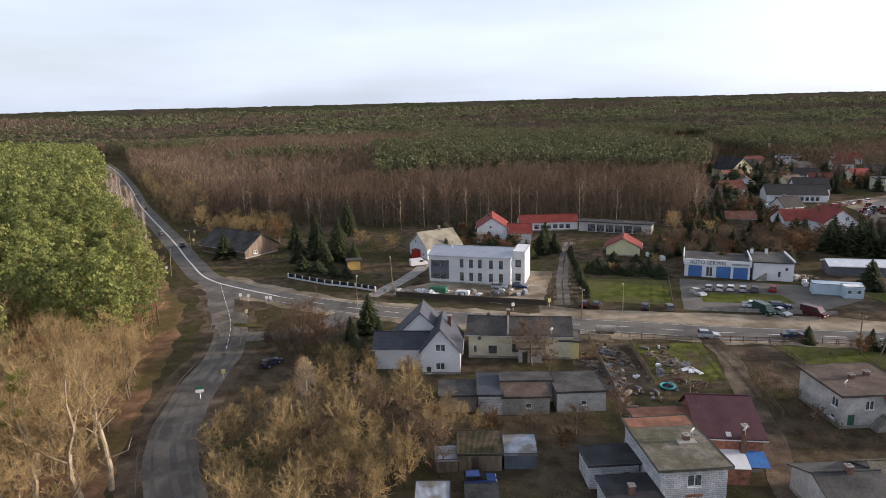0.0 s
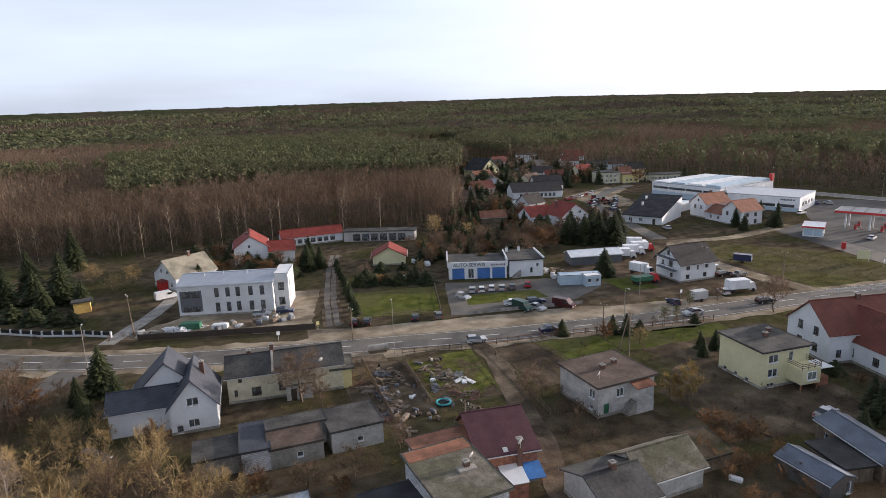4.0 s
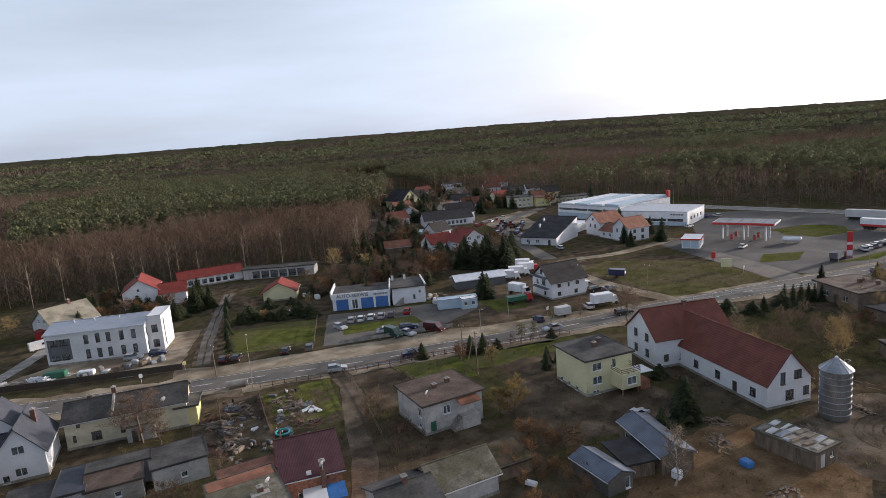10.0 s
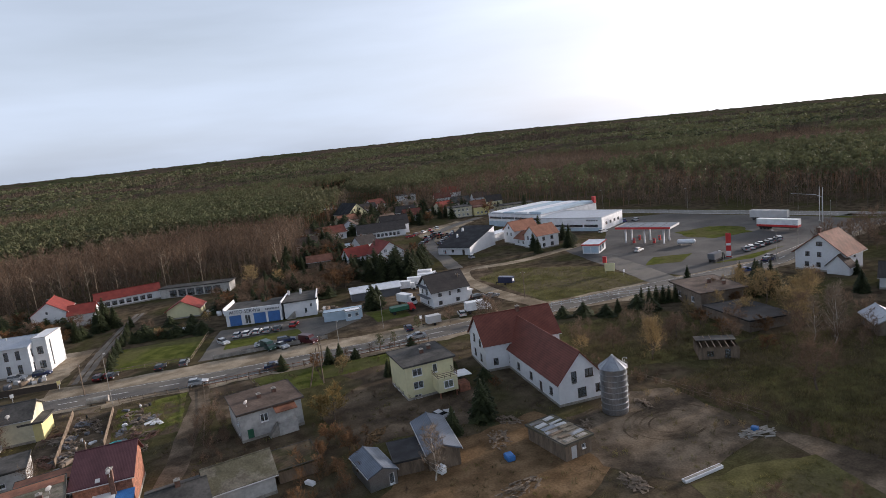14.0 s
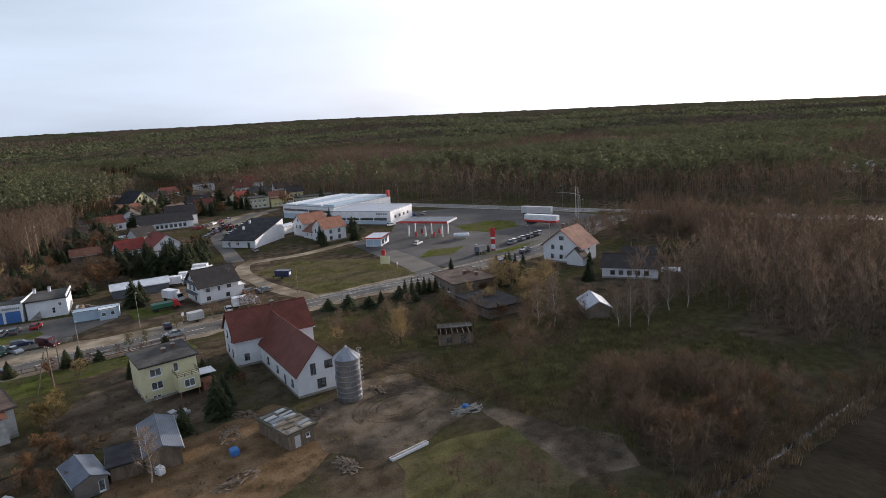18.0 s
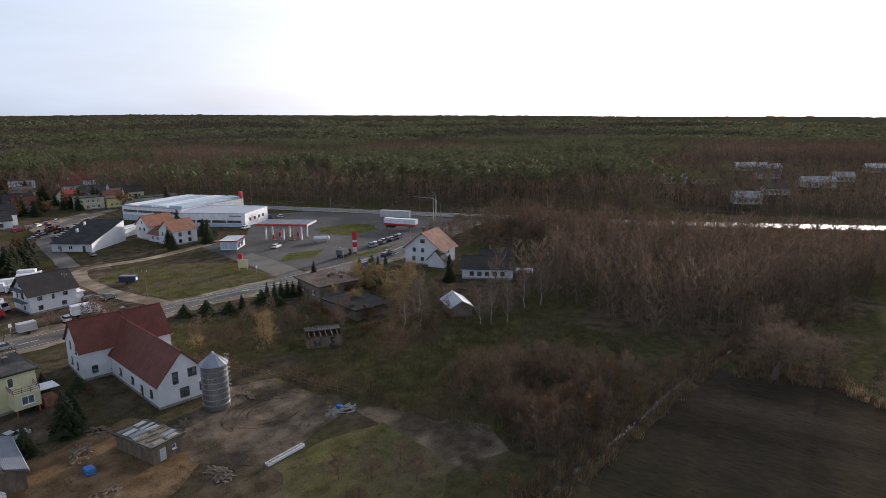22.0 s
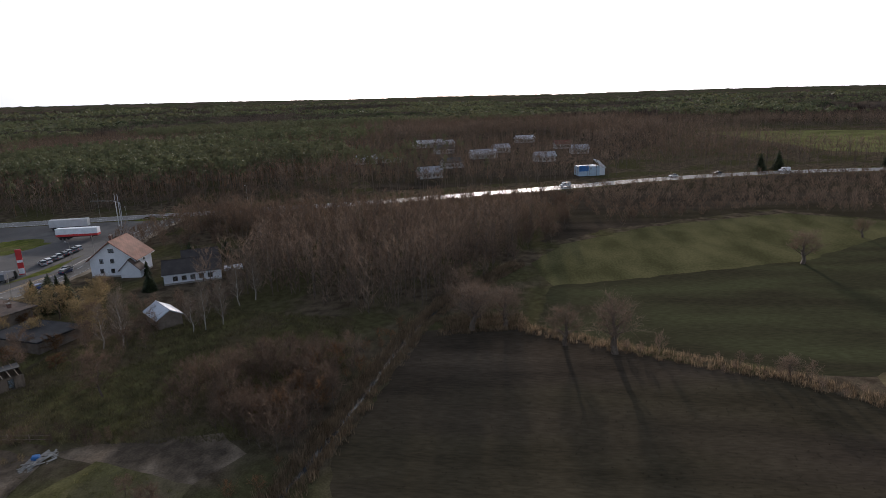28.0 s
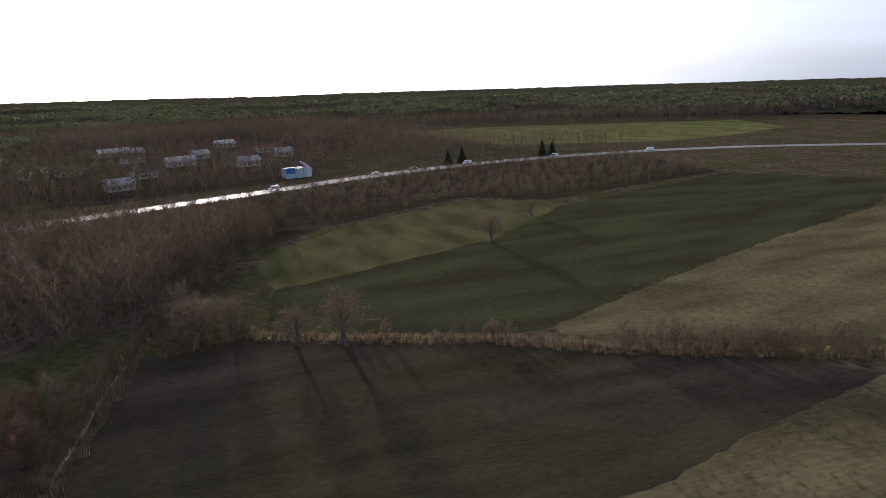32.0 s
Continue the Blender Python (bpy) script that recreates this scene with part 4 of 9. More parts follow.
cube = house("flat_roofed_house", "grey cube-shaped house with a brown flat roof", (52.6, 80.2), 3, 10.4, 9.8, 4.8, "flat", wall="grey", roofm="felt_brown", f=[(4.0, 2.6, 1.3, 1.4), (1.5, 0.0, 1.0, 2.0, "greenpaint"), (7.6, 0.5, 0.8, 0.6)], l=[(8.2, 2.6, 1.4, 1.4), (8.0, 0.8, 1.0, 0.6)], chim=[(4.5, 5, 5, 5.7), (7.3, 5.8, 5, 5.7)])
b = NB(); box(b, 5.8, 9.0, -1.6, 0, 0, 2.0); part("porch", b, "grey", cube)
b = NB(); slab(b, [(5.6, -1.9, 4.2), (9.2, -1.9, 4.2), (9.2, 0.0, 4.7), (5.6, 0.0, 4.7)], 0.1); part("canopy", b, "rust", cube)
for k in range(8):
    b = NB(); box(b, 4.2 + 0.22 * k, 4.42 + 0.22 * k, -1.5, -0.1, 0, 0.25 * (k + 1)); part("step", b, "concrete", cube)
house("barn_house", "low grey house with a mossy weathered sheet roof", (45.8, 60.6), 2, 8.6, 6.6, 3.0, rise=2.0, wall="grey", roofm="moss_sheet", r=[(3, 1, 1, 1)], fm="frame_white")
house("barn_house", "low grey house with a dark felt roof and chimney", (38.9, 58.0), 2, 6.8, 8.6, 3.0, rise=1.6, along='x', wall="grey", roofm="felt", f=[(1.5, 1.1, 1, 1.1), (3.2, 1.1, 1, 1.1)], chim=[(3.6, 4.2, 4.2, 5.5)])
house("shed", "brown lean-to with a dark felt roof", (55.2, 63.0), 0, 5.6, 5.0, 2.0, "flat", wall="wood", roofm="moss_dark", drop=-0.4, base=False, category="shed", group="sheds")
yel = house("flat_roofed_house", "pale yellow two-storey house with a flat dark roof", (81.2, 77.6), -4, 9.2, 9.6, 6.2, "flat", wall="cream", roofm="felt", f=[(2.2, 4.2, 1.9, 1.4), (5.6, 4.1, 0.9, 1.6), (2.2, 1.8, 1.9, 1.4), (1.9, 0.1, 1.4, 0.7)], l=[(x, 0.15, 0.9, 0.7) for x in (1.5, 4, 6.5)], chim=[(5, 5, 6.2, 7.2), (7, 6.5, 6.2, 7.2)])
b = NB(); box(b, 4.9, 8.6, -3.0, 0, 1.2, 3.7); part("bay", b, "cream", yel)
me_, mg_ = winmesh(1.8, 1.4, "frame_white")
wo_ = new("window", me_); wo_.parent = yel; wo_.matrix_basis = Matrix.Translation((6.8, -3.06, 1.9)); go_ = new("pane", mg_); go_.parent = wo_
b = NB()
for x in (4.9, 6.1, 7.3, 8.55):
    box(b, x, x + 0.07, -3.0, -2.93, 3.7, 4.7)
for z in (4.0, 4.3, 4.62):
    box(b, 4.85, 8.65, -3.02, -2.95, z, z + 0.08); box(b, 4.85, 4.92, -3.0, 0, z, z + 0.08); box(b, 8.58, 8.65, -3.0, 0, z, z + 0.08)
part("balcony_rail", b, "wood", yel)
b = NB(); box(b, 5.1, 5.3, -2.8, -2.6, 0, 1.2); box(b, 8.2, 8.4, -2.8, -2.6, 0, 1.2); part("post", b, "brick", yel)
b = NB(); slab(b, [(8.8, -2.6, 3.3), (11.6, -2.6, 3.2), (11.6, 0.6, 3.2), (8.8, 0.6, 3.3)], 0.1); part("canopy", b, "plasticwhite", yel)
b = NB(); box(b, 9.2, 11.2, -2.2, 0.2, 0, 1.5); part("terrace", b, "brick", yel)

b = NB(); slab(b, [(3.0, -0.35, 4.95), (3.6, -0.35, 4.95), (3.6, 0.3, 5.2), (3.0, 0.3, 5.2)], 0.05)
part("gutter_patch", b, "lightgrey", mar)


def dish(parent, x, y, z, rz=-150):
    """A small satellite dish on a bracket."""
    b = NB()
    m = pose(x, y, z, 70, 0, rz)
    rg_ = [[b.verts.new(m @ Vector((r * math.cos(6.2832 * i / 14), r * math.sin(6.2832 * i / 14), 0.5 * r * r))) for i in range(14)] for r in (0.02, 0.25, 0.42)]
    for k in range(2):
        for i in range(14):
            b.faces.new((rg_[k][i], rg_[k][(i + 1) % 14], rg_[k + 1][(i + 1) % 14], rg_[k + 1][i]))
    rod(b, (x, y, z), (x, y, z - 0.8), 0.03, n=5)
    part("satellite_dish", b, "lightgrey", parent)


dish(mar, 5.0, -0.75, 6.2)
dish(bf, 6.3, 6.2, 6.7)
dish(cube, 1.8, 2.2, 5.9)
dish(gh, 15.0, 0.2, 5.6)
b = NB(); box(b, 4.0, 6.2, 4.6, 5.6, 5.75, 6.05); part("roof_hatch", b, "concrete", bf)
b = NB(); box(b, 2.9, 4.9, -0.04, -0.005, 2.15, 2.5); part("lintel", b, "brick", bf)
b = NB(); slab(b, [(-0.2, 9.3, 5.78), (7.8, 9.3, 5.78), (7.8, 11.7, 5.74), (-0.2, 11.7, 5.74)], 0.05); part("roof_patch", b, "rust", bf)

# long barn-like house with two red roofs and the silo beside it
red = house("farm_house", "long white farmhouse with a dark red tiled roof", (100.1, 58.2), -9, 8.2, 24.5, 4.1, rise=4.6, along='y', wall="white", roofm="tile_brown", f=[(4.2, 1.0, 1.6, 1.6), (2.9, 3.6, 1.0, 2.0), (5.7, 4.2, 1.5, 1.4), (7.3, 1.3, 1.2, 1.4)], l=[(u, 1.2, 1.3, 1.4) for u in (3.0, 8.0, 13.5, 21.5)] + [(17.5, 0, 1.1, 2.2, "frame_brown")], over=0.35, fm="frame_brown")
red2 = house("farm_house", "white cross wing of the farmhouse with a dark red tiled roof", (98.9, 80.1), -12, 15.5, 10.5, 5.4, rise=4.4, along='x', wall="white", roofm="tile_brown", l=[(3.3, 1.3, 1.3, 1.5), (7.2, 1.3, 1.3, 1.5), (3.3, 4.3, 1.3, 1.5), (7.2, 4.3, 1.3, 1.5)], f=[(2.0, 1.2, 1, 1.3)], over=0.4, fm="frame_brown", chim=[(9, 5, 9, 10.6)])
sil = thing("grain_silo", "corrugated zinc grain silo with a conical roof and ladder", "silo", 106.0, 51.6)
b = NB()
prof = []
for k in range(8):
    z = 0.1 + k * 0.93
    prof += [(2.05, z), (2.05, z + 0.85), (2.1, z + 0.88), (2.1, z + 0.93)]
N_ = 28
rg = [[b.verts.new((r * math.cos(6.2832 * i / N_), r * math.sin(6.2832 * i / N_), z)) for i in range(N_)] for r, z in prof]
for k in range(len(rg) - 1):
    for i in range(N_):
        b.faces.new((rg[k][i], rg[k][(i + 1) % N_], rg[k + 1][(i + 1) % N_], rg[k + 1][i]))
body_ = part("body", b, "zinc", sil)
for k in range(8):
    b = NB()
    z = 0.97 + k * 0.93
    for i in range(N_):
        a, c = 6.2832 * i / N_, 6.2832 * (i + 1) / N_
        rod(b, (2.12 * math.cos(a), 2.12 * math.sin(a), z), (2.12 * math.cos(c), 2.12 * math.sin(c), z), 0.03, n=4)
    part("band", b, "zinc", body_)
for i in range(14):
    b = NB(); a, c, mm = 6.2832 * i / 14, 6.2832 * (i + 1) / 14, 6.2832 * (i + 0.5) / 14
    b.faces.new([b.verts.new(v) for v in ((2.3 * math.cos(a), 2.3 * math.sin(a), 7.5), (2.3 * math.cos(c), 2.3 * math.sin(c), 7.5), (0.25 * math.cos(c), 0.25 * math.sin(c), 9.1), (0.25 * math.cos(a), 0.25 * math.sin(a), 9.1))])
    rod(b, (2.3 * math.cos(a), 2.3 * math.sin(a), 7.55), (0.25 * math.cos(a), 0.25 * math.sin(a), 9.15), 0.04, n=4)
    part("roof_panel", b, "zinc", sil)
part("cap", rod(NB(), (0, 0, 9.05), (0, 0, 9.4), 0.32, 0.2, 10), "zinc", sil)
lad = part("ladder", rod(rod(NB(), (2.25, -0.25, 0), (2.25, -0.25, 8.2), 0.03), (2.25, 0.25, 0), (2.25, 0.25, 8.2), 0.03), "lightgrey", sil)
for k in range(24):
    part("rung", rod(NB(), (2.25, -0.25, 0.3 + 0.33 * k), (2.25, 0.25, 0.3 + 0.33 * k), 0.02, n=4), "lightgrey", lad)
for k in range(9):
    b = NB(); z = 2.2 + 0.75 * k
    P_ = [(2.25, -0.3), (2.6, -0.42), (2.9, 0.0), (2.6, 0.42), (2.25, 0.3)]
    for i in range(4):
        rod(b, (*P_[i], z), (*P_[i + 1], z), 0.025, n=4)
    part("safety_hoop", b, "lightgrey", lad)
house("shed", "tumbledown board shed with a patched sheet roof", (90.4, 43.6), 3, 4.6, 8.6, 2.4, "flat", wall="wood", roofm="moss_sheet", f=[(1.5, 0, 1.0, 1.9, "lightgrey"), (3.2, 1, 0.7, 0.7)], drop=0.3, base=False, over=0.3, category="shed", group="sheds")
house("shed", "tin-roofed shed with a pale blue gabled roof", (65.2, 52.8), 2, 4.0, 7.2, 2.1, rise=0.8, along='y', wall="zinc", roofm="metal_dark", f=[(3.2, 0.2, 0.8, 1.6)], base=False, over=0.2, category="shed", group="sheds")
house("shed", "long tin shed with a bluish metal roof", (74.0, 53.0), -12, 4.6, 11.0, 2.6, rise=0.9, along='y', wall="wood", roofm="metal_dark", l=[(x, 0.5, 0.9, 1.2) for x in (2, 4, 6, 8)], base=False, over=0.3, category="shed", group="sheds")
house("shed", "low shed with a black felt roof", (69.8, 54.5), -12, 3.8, 6.0, 2.1, "flat", wall="wood", roofm="felt_black", drop=0.2, base=False, category="shed", group="sheds")

# garage with its lettered front
AS = house("garage_workshop", "white car workshop with three blue gates and a lettered parapet", (60.2, 160.9), -20.5, 15.6, 12.5, 4.0, "flat", wall="white", roofm="felt", f=[(2.6, 0, 3.3, 3.0, "blue"), (6.0, 0.2, 1.6, 2.6), (9.4, 0, 3.4, 3.0, "blue"), (13.4, 0, 3.4, 3.0, "blue")], drop=0.3, base=False, over=0.0, category="workshop", group="")
b = NB(); box(b, -0.3, 15.9, -0.35, -0.01, 3.3, 4.75); part("parapet", b, "white", AS)
for x in (-0.3, 15.7):
    b = NB(); slab(b, [(x - 0.15, -0.4, 5.4), (x + 0.15, -0.4, 5.4), (x + 0.15, 12.6, 5.0), (x - 0.15, 12.6, 5.0)], 1.3); part("side_wall", b, "white", AS)


def lettering(text, parent, x, y, z, size, material, rz=0, label=""):
    cu = bpy.data.curves.new("lettering", 'FONT')
    cu.body, cu.size, cu.extrude, cu.align_x, cu.offset = text, size, 0.03, 'CENTER', 0.02
    ob = new("lettering", cu)
    dg = bpy.context.evaluated_depsgraph_get()
    me = bpy.data.meshes.new_from_object(ob.evaluated_get(dg))
    bpy.data.objects.remove(ob)
    me.materials.clear()
    me.materials.append(M[material])
    o = new("lettering", me)
    o.parent = parent
    o.matrix_basis = pose(x, y, z, 90, 0, rz)
    return tagged(o, label)


lettering("AUTO-SERWIS", AS, 5.5, -0.37, 3.55, 1.35, "darkgrey")
for k in range(9):
    b = NB(); box(b, 11.3 + 0.44 * k, 11.6 + 0.44 * k, -0.38, -0.35, 3.6, 4.1); part("sign_bar", b, "darkgrey", AS)
asr = house("workshop_annexe", "white flat-roofed annexe of the workshop with outside steps", (75.6, 155.4), -16, 9.2, 12.0, 4.6, "flat", wall="white", roofm="felt", f=[(6.0, 0.9, 0.8, 1.6), (7.6, 2.6, 0.8, 1.0)], drop=0.2, base=False, category="workshop", group="")
for k in range(10):
    b = NB(); box(b, 0.5 + 0.25 * k, 0.75 + 0.25 * k, -1.0, -0.05, 0, 0.2 * (k + 1)); part("step", b, "concrete", asr)
b = NB(); slab(b, [(9.1, -0.3, 5.4), (9.4, -0.3, 5.4), (9.4, 12, 5.2), (9.1, 12, 5.2)], 0.9); part("side_wall", b, "white", asr)
for x in (1.0, 4.5):
    chimney(asr, x, 10, 4.6, 6.0, "white")
house("container", "white flat-topped site building beside the workshop", (83.5, 142.5), -18, 10.4, 3.2, 2.3, "flat", wall="bluepale", roofm="bluepale", base=False, over=0.1, category="cabin", group="cabins")
house("container", "small pale blue kiosk cabin", (88.6, 138.6), -10, 4.0, 2.4, 2.5, "flat", wall="bluepale", roofm="plasticwhite", f=[(1, 1, 1, 1), (3, 1, 1, 1)], base=False, over=0.1, category="cabin", group="cabins")
house("market_tent", "long grey hall with a white tarpaulin roof", (96.5, 158.0), -12, 15.0, 6.0, 2.6, rise=1.0, wall="darkgrey", roofm="plasticwhite", base=False, category="hall", group="")

tru = house("gabled_house", "white two-storey house with a dark brown tiled roof", (111.2, 130.7), -1, 10.6, 9.5, 4.9, rise=3.6, along='x', wall="white", roofm="tile_dark", f=[(2.2, 3.2, 1.1, 1.2), (5.2, 3.0, 0.6, 1.5), (8, 3.2, 1.1, 1.2), (2.2, 0.9, 1.1, 1.0), (7.5, 0.9, 1.1, 1.0)], l=[(2.5, 3.4, 1, 1.2), (5.5, 3.4, 1.6, 1.8), (4.5, 6.3, 1.0, 1.2), (6, 0.8, 1, 1)], fm="frame_brown", over=0.7)
b = NB()
for z in (2.9, 5.7):
    slab(b, [(-1.3, 1.2, z), (0, 1.2, z), (0, 8.6, z), (-1.3, 8.6, z)], 0.14)
    for y in (1.2, 3.0, 4.9, 6.7, 8.5):
        rod(b, (-1.25, y, z), (-1.25, y, z + 1), 0.03, n=4)
    rod(b, (-1.25, 1.2, z + 1), (-1.25, 8.5, z + 1), 0.035, n=4)
part("balcony", b, "darkgrey", tru)
b = NB()
for y in (2, 4, 6, 8):
    box(b, 10.6, 13, y, y + 0.25, 0, 2.6)
slab(b, [(10.6, 1.5, 2.9), (13.3, 1.5, 2.8), (13.3, 9, 2.8), (10.6, 9, 2.9)], 0.2)
part("veranda", b, "white", tru)

# behind: houses by the wood
pale = house("gabled_house", "pale house with a grey-brown weathered roof and red porch", (-8.3, 183.0), 32, 12.0, 11.0, 3.9, rise=3.9, along='x', wall="offwhite", roofm="asbestos", l=[(2.4, 1.0, 1.2, 1.3), (8.4, 1.0, 1.2, 1.3), (3.8, 4.3, 1.1, 1.2), (6.8, 4.3, 1.1, 1.2)], f=[(3.0, 1.0, 1.3, 1.3), (8.0, 1.0, 1.3, 1.3)], chim=[(7.5, 5.5, 6.5, 9.0)])
b = NB(); box(b, -1.6, -0.02, 4.2, 7.0, 0, 2.3); part("porch", b, "redpaint", pale)
part("porch_roof", slab(NB(), [(-1.9, 3.9, 2.5), (0, 3.9, 2.8), (0, 7.3, 2.8), (-1.9, 7.3, 2.5)], 0.12), "tile_red", pale)
house("gabled_house", "white house with a red tiled roof by the wood", (7.5, 205.5), -4, 10.0, 13.0, 5.4, rise=3.4, along='y', wall="white", roofm="tile_red", f=[(4.5, 5.2, 0.8, 1.0), (2.5, 1.2, 1, 1.2)], chim=[(4, 7, 7.5, 8.8)])
house("gabled_house", "white annexe with a red tiled roof", (17.7, 203.0), -4, 7.5, 9.0, 4.0, rise=2.2, along='x', wall="white", roofm="tile_red")
house("long_hall", "long low hall with a red tiled roof against the wood", (24.0, 225.0), 2, 21.0, 8.0, 3.2, rise=2.0, wall="white", roofm="tile_red", f=row(7, 21, 0.9, 1.6, 1.4), fm="frame_brown", category="hall")
house("long_shed", "long open shed with a grey flat roof", (45.0, 224.0), -24, 25.0, 7.0, 3.4, "flat", wall="grey", roofm="felt", f=row(6, 25, 0.3, 2.6, 2.4), drop=0.3, base=False, fm="frame_brown", category="shed", group="sheds")
house("cottage", "small pale green cottage with a bright red roof", (45.6, 185.6), -18, 9.6, 7.6, 2.8, rise=2.6, along='y', wall="cream", roofm="tile_red", over=0.6)
house("barn", "old barn with a wide grey roof and white lower wall", (-84.0, 203.5), -34, 22.0, 13.0, 2.8, rise=4.2, wall="wood", roofm="felt", r=[(4, 1, 1.5, 1)], over=0.8, category="barn", chim=[(11, 6, 5, 6.4)])
house("shed", "fresh yellow timber shed with a grey roof", (-31.0, 174.4), 8, 3.6, 4.4, 2.6, "flat", wall="wood_yellow", roofm="felt", drop=0.4, base=False, category="shed", group="sheds")
# village to the north-east
house("gabled_house", "white house with a red hipped roof and gable front", (122.5, 206.5), 4, 12.0, 12.0, 4.2, rise=4.2, along='y', wall="white", roofm="tile_red", f=[(4.0, 4.6, 1.3, 1.3), (8, 4.6, 1.3, 1.3), (3, 1, 1.3, 1.3), (9, 1, 1.3, 1.3)], chim=[(3, 8, 7, 9)])
house("gabled_house", "rear wing with a red tiled roof", (114.0, 214.5), 4, 10.0, 9.0, 3.8, rise=3.0, along='x', wall="white", roofm="tile_red")
house("inn", "long white inn with a dark brown roof", (138.5, 277.5), -14, 24.0, 14.0, 3.6, rise=3.6, wall="white", roofm="tile_dark", f=row(9, 24, 1.1, 1.3, 1.5), fm="frame_brown")
house("inn_wing", "upper wing of the inn with a dark brown roof", (153.0, 282.0), -14, 14.0, 12.0, 5.2, rise=4.2, wall="white", roofm="tile_dark")
house("guest_house", "cream gabled guest house with a black roof", (161.0, 366.0), 15, 15.0, 17.0, 5.0, rise=6.5, along='y', wall="cream", roofm="felt_black", f=[(x, z, 1.3, 1.4) for x in (2.5, 6, 9.5, 13) for z in (0.9, 3.6)] + [(5.5, 7.0, 1.2, 1.3), (9.5, 7.0, 1.2, 1.3)], fm="frame_brown")
house("gabled_house", "house with an orange-red roof among trees", (152.0, 352.0), 10, 12.0, 9.0, 3.0, rise=3.0, wall="beige", roofm="tile_orange")
house("gabled_house", "small white house among trees", (141.0, 316.0), -20, 9.5, 9.0, 4.0, rise=3.0, wall="white", roofm="felt_brown", along='y')
house("gabled_house", "small house with a brown roof among trees", (122.0, 318.0), -10, 13.0, 8.0, 3.0, rise=2.0, wall="beige", roofm="felt_brown")
house("shed", "garden shed with an orange tiled roof", (100.8, 230.6), -14, 10.0, 6.5, 2.2, rise=2.0, wall="wood", roofm="tile_orange", base=False, category="shed", group="sheds")
house("greenhouse_tunnel", "long low greenhouse of bluish sheeting", (119.0, 256.0), -12, 20.0, 6.0, 2.0, rise=1.0, wall="bluepale", roofm="bluepale", base=False, category="greenhouse", group="")
house("row_house", "flat-roofed cream house with a red-tiled front", (203.0, 303.0), -16, 13.0, 10.0, 6.0, "flat", wall="beige", roofm="felt", f=row(4, 13, 3.6, 1.3, 1.4) + row(4, 13, 0.9, 1.3, 1.4), category="house")
house("row_house", "yellow flat-roofed house with an orange front", (215.5, 297.0), -16, 9.0, 9.0, 5.0, "flat", wall="yellow", roofm="tile_orange", f=row(3, 9, 1.2, 1.2, 1.3), category="house")
house("row_house", "low flat-roofed shop with a red end wall", (230.0, 296.0), -20, 22.0, 9.0, 3.6, "flat", wall="beige", roofm="felt", f=row(8, 22, 1.0, 1.4, 1.6), category="shop")
house("gabled_house", "far house with a red roof at the wood's edge", (258.0, 428.0), -10, 16.0, 10.0, 4.0, rise=4.0, wall="white", roofm="tile_red")
house("flat_roofed_house", "far white house at the wood's edge", (226.0, 440.0), -10, 14.0, 10.0, 6.0, "flat", wall="white", roofm="felt", f=row(4, 14, 3.5, 1.4, 1.4))
house("gabled_house", "far white house between trees", (196.0, 420.0), 10, 12.0, 9.0, 4.0, rise=3.5, wall="white", roofm="tile_brown")
sl = thing("slant_roofed_house", "white house with one huge slanting dark roof", "house", 156.0, 192.5, 30.5, 0, "houses of the village")
facade(sl, (0, 0), (20.5, 0), -0.3, 3, [], "white", mono=(3.0, 8.1))
facade(sl, (20.5, 0), (20.5, 15), -0.3, 8.1, row(4, 15, 4.5, 1.3, 1.4) + row(4, 15, 1.2, 1.3, 1.4), "white")
facade(sl, (20.5, 15), (0, 15), -0.3, 3, [], "white", mono=(8.1, 3.0))
facade(sl, (0, 15), (0, 0), -0.3, 3.0, [(3, 0.8, 1.4, 1.3), (7, 0.8, 1.4, 1.3), (12, 0, 1.1, 2.1, "frame_brown")], "white")
part("roof", slab(NB(), [(-0.6, -0.2, 3.05), (20.7, -0.2, 8.35), (20.7, 15.2, 8.35), (-0.6, 15.2, 3.05)], 0.22), "felt_black", sl)
for x, y in ((9, 11), (15, 12)):
    chimney(sl, x, y, 3 + x * 0.25, 4.4 + x * 0.25, "white")
house("gabled_house", "white house with a faded orange tiled roof", (178.6, 195.1), 0, 11.5, 8.4, 5.6, rise=3.2, wall="white", roofm="tile_peach", l=[(2.6, 3.4, 1.1, 1.3), (5.6, 3.4, 1.1, 1.3), (4.2, 6.2, 0.9, 0.9)], f=row(3, 11.5, 3.0, 1.2, 1.3), fm="frame_brown", chim=[(7, 5.5, 7.5, 9.6)])
house("gabled_house", "white house with a faded orange tiled roof and red trim", (177.1, 176.9), 0, 10.0, 8.6, 5.4, rise=3.2, wall="white", roofm="tile_peach", f=row(2, 10, 3.2, 1.3, 1.3) + row(2, 10, 0.8, 1.3, 1.3), l=[(2.4, 3.4, 1.1, 1.3), (6, 3.4, 1.1, 1.3)], fm="frame_brown")
house("house_wing", "low red-roofed wing between the two houses", (178.2, 185.8), 0, 8.5, 9.0, 2.8, rise=2.4, along='y', wall="white", roofm="tile_orange", f=row(2, 8, 0.8, 1.3, 1.3), l=row(2, 9, 0.8, 1.2, 1.3), base=False)
house("shed", "row of low sheds with a white sheet roof behind the houses", (171.0, 207.0), 22, 22.0, 7.0, 2.8, "flat", wall="white", roofm="plasticwhite", base=False, drop=0.3, category="shed", group="sheds")
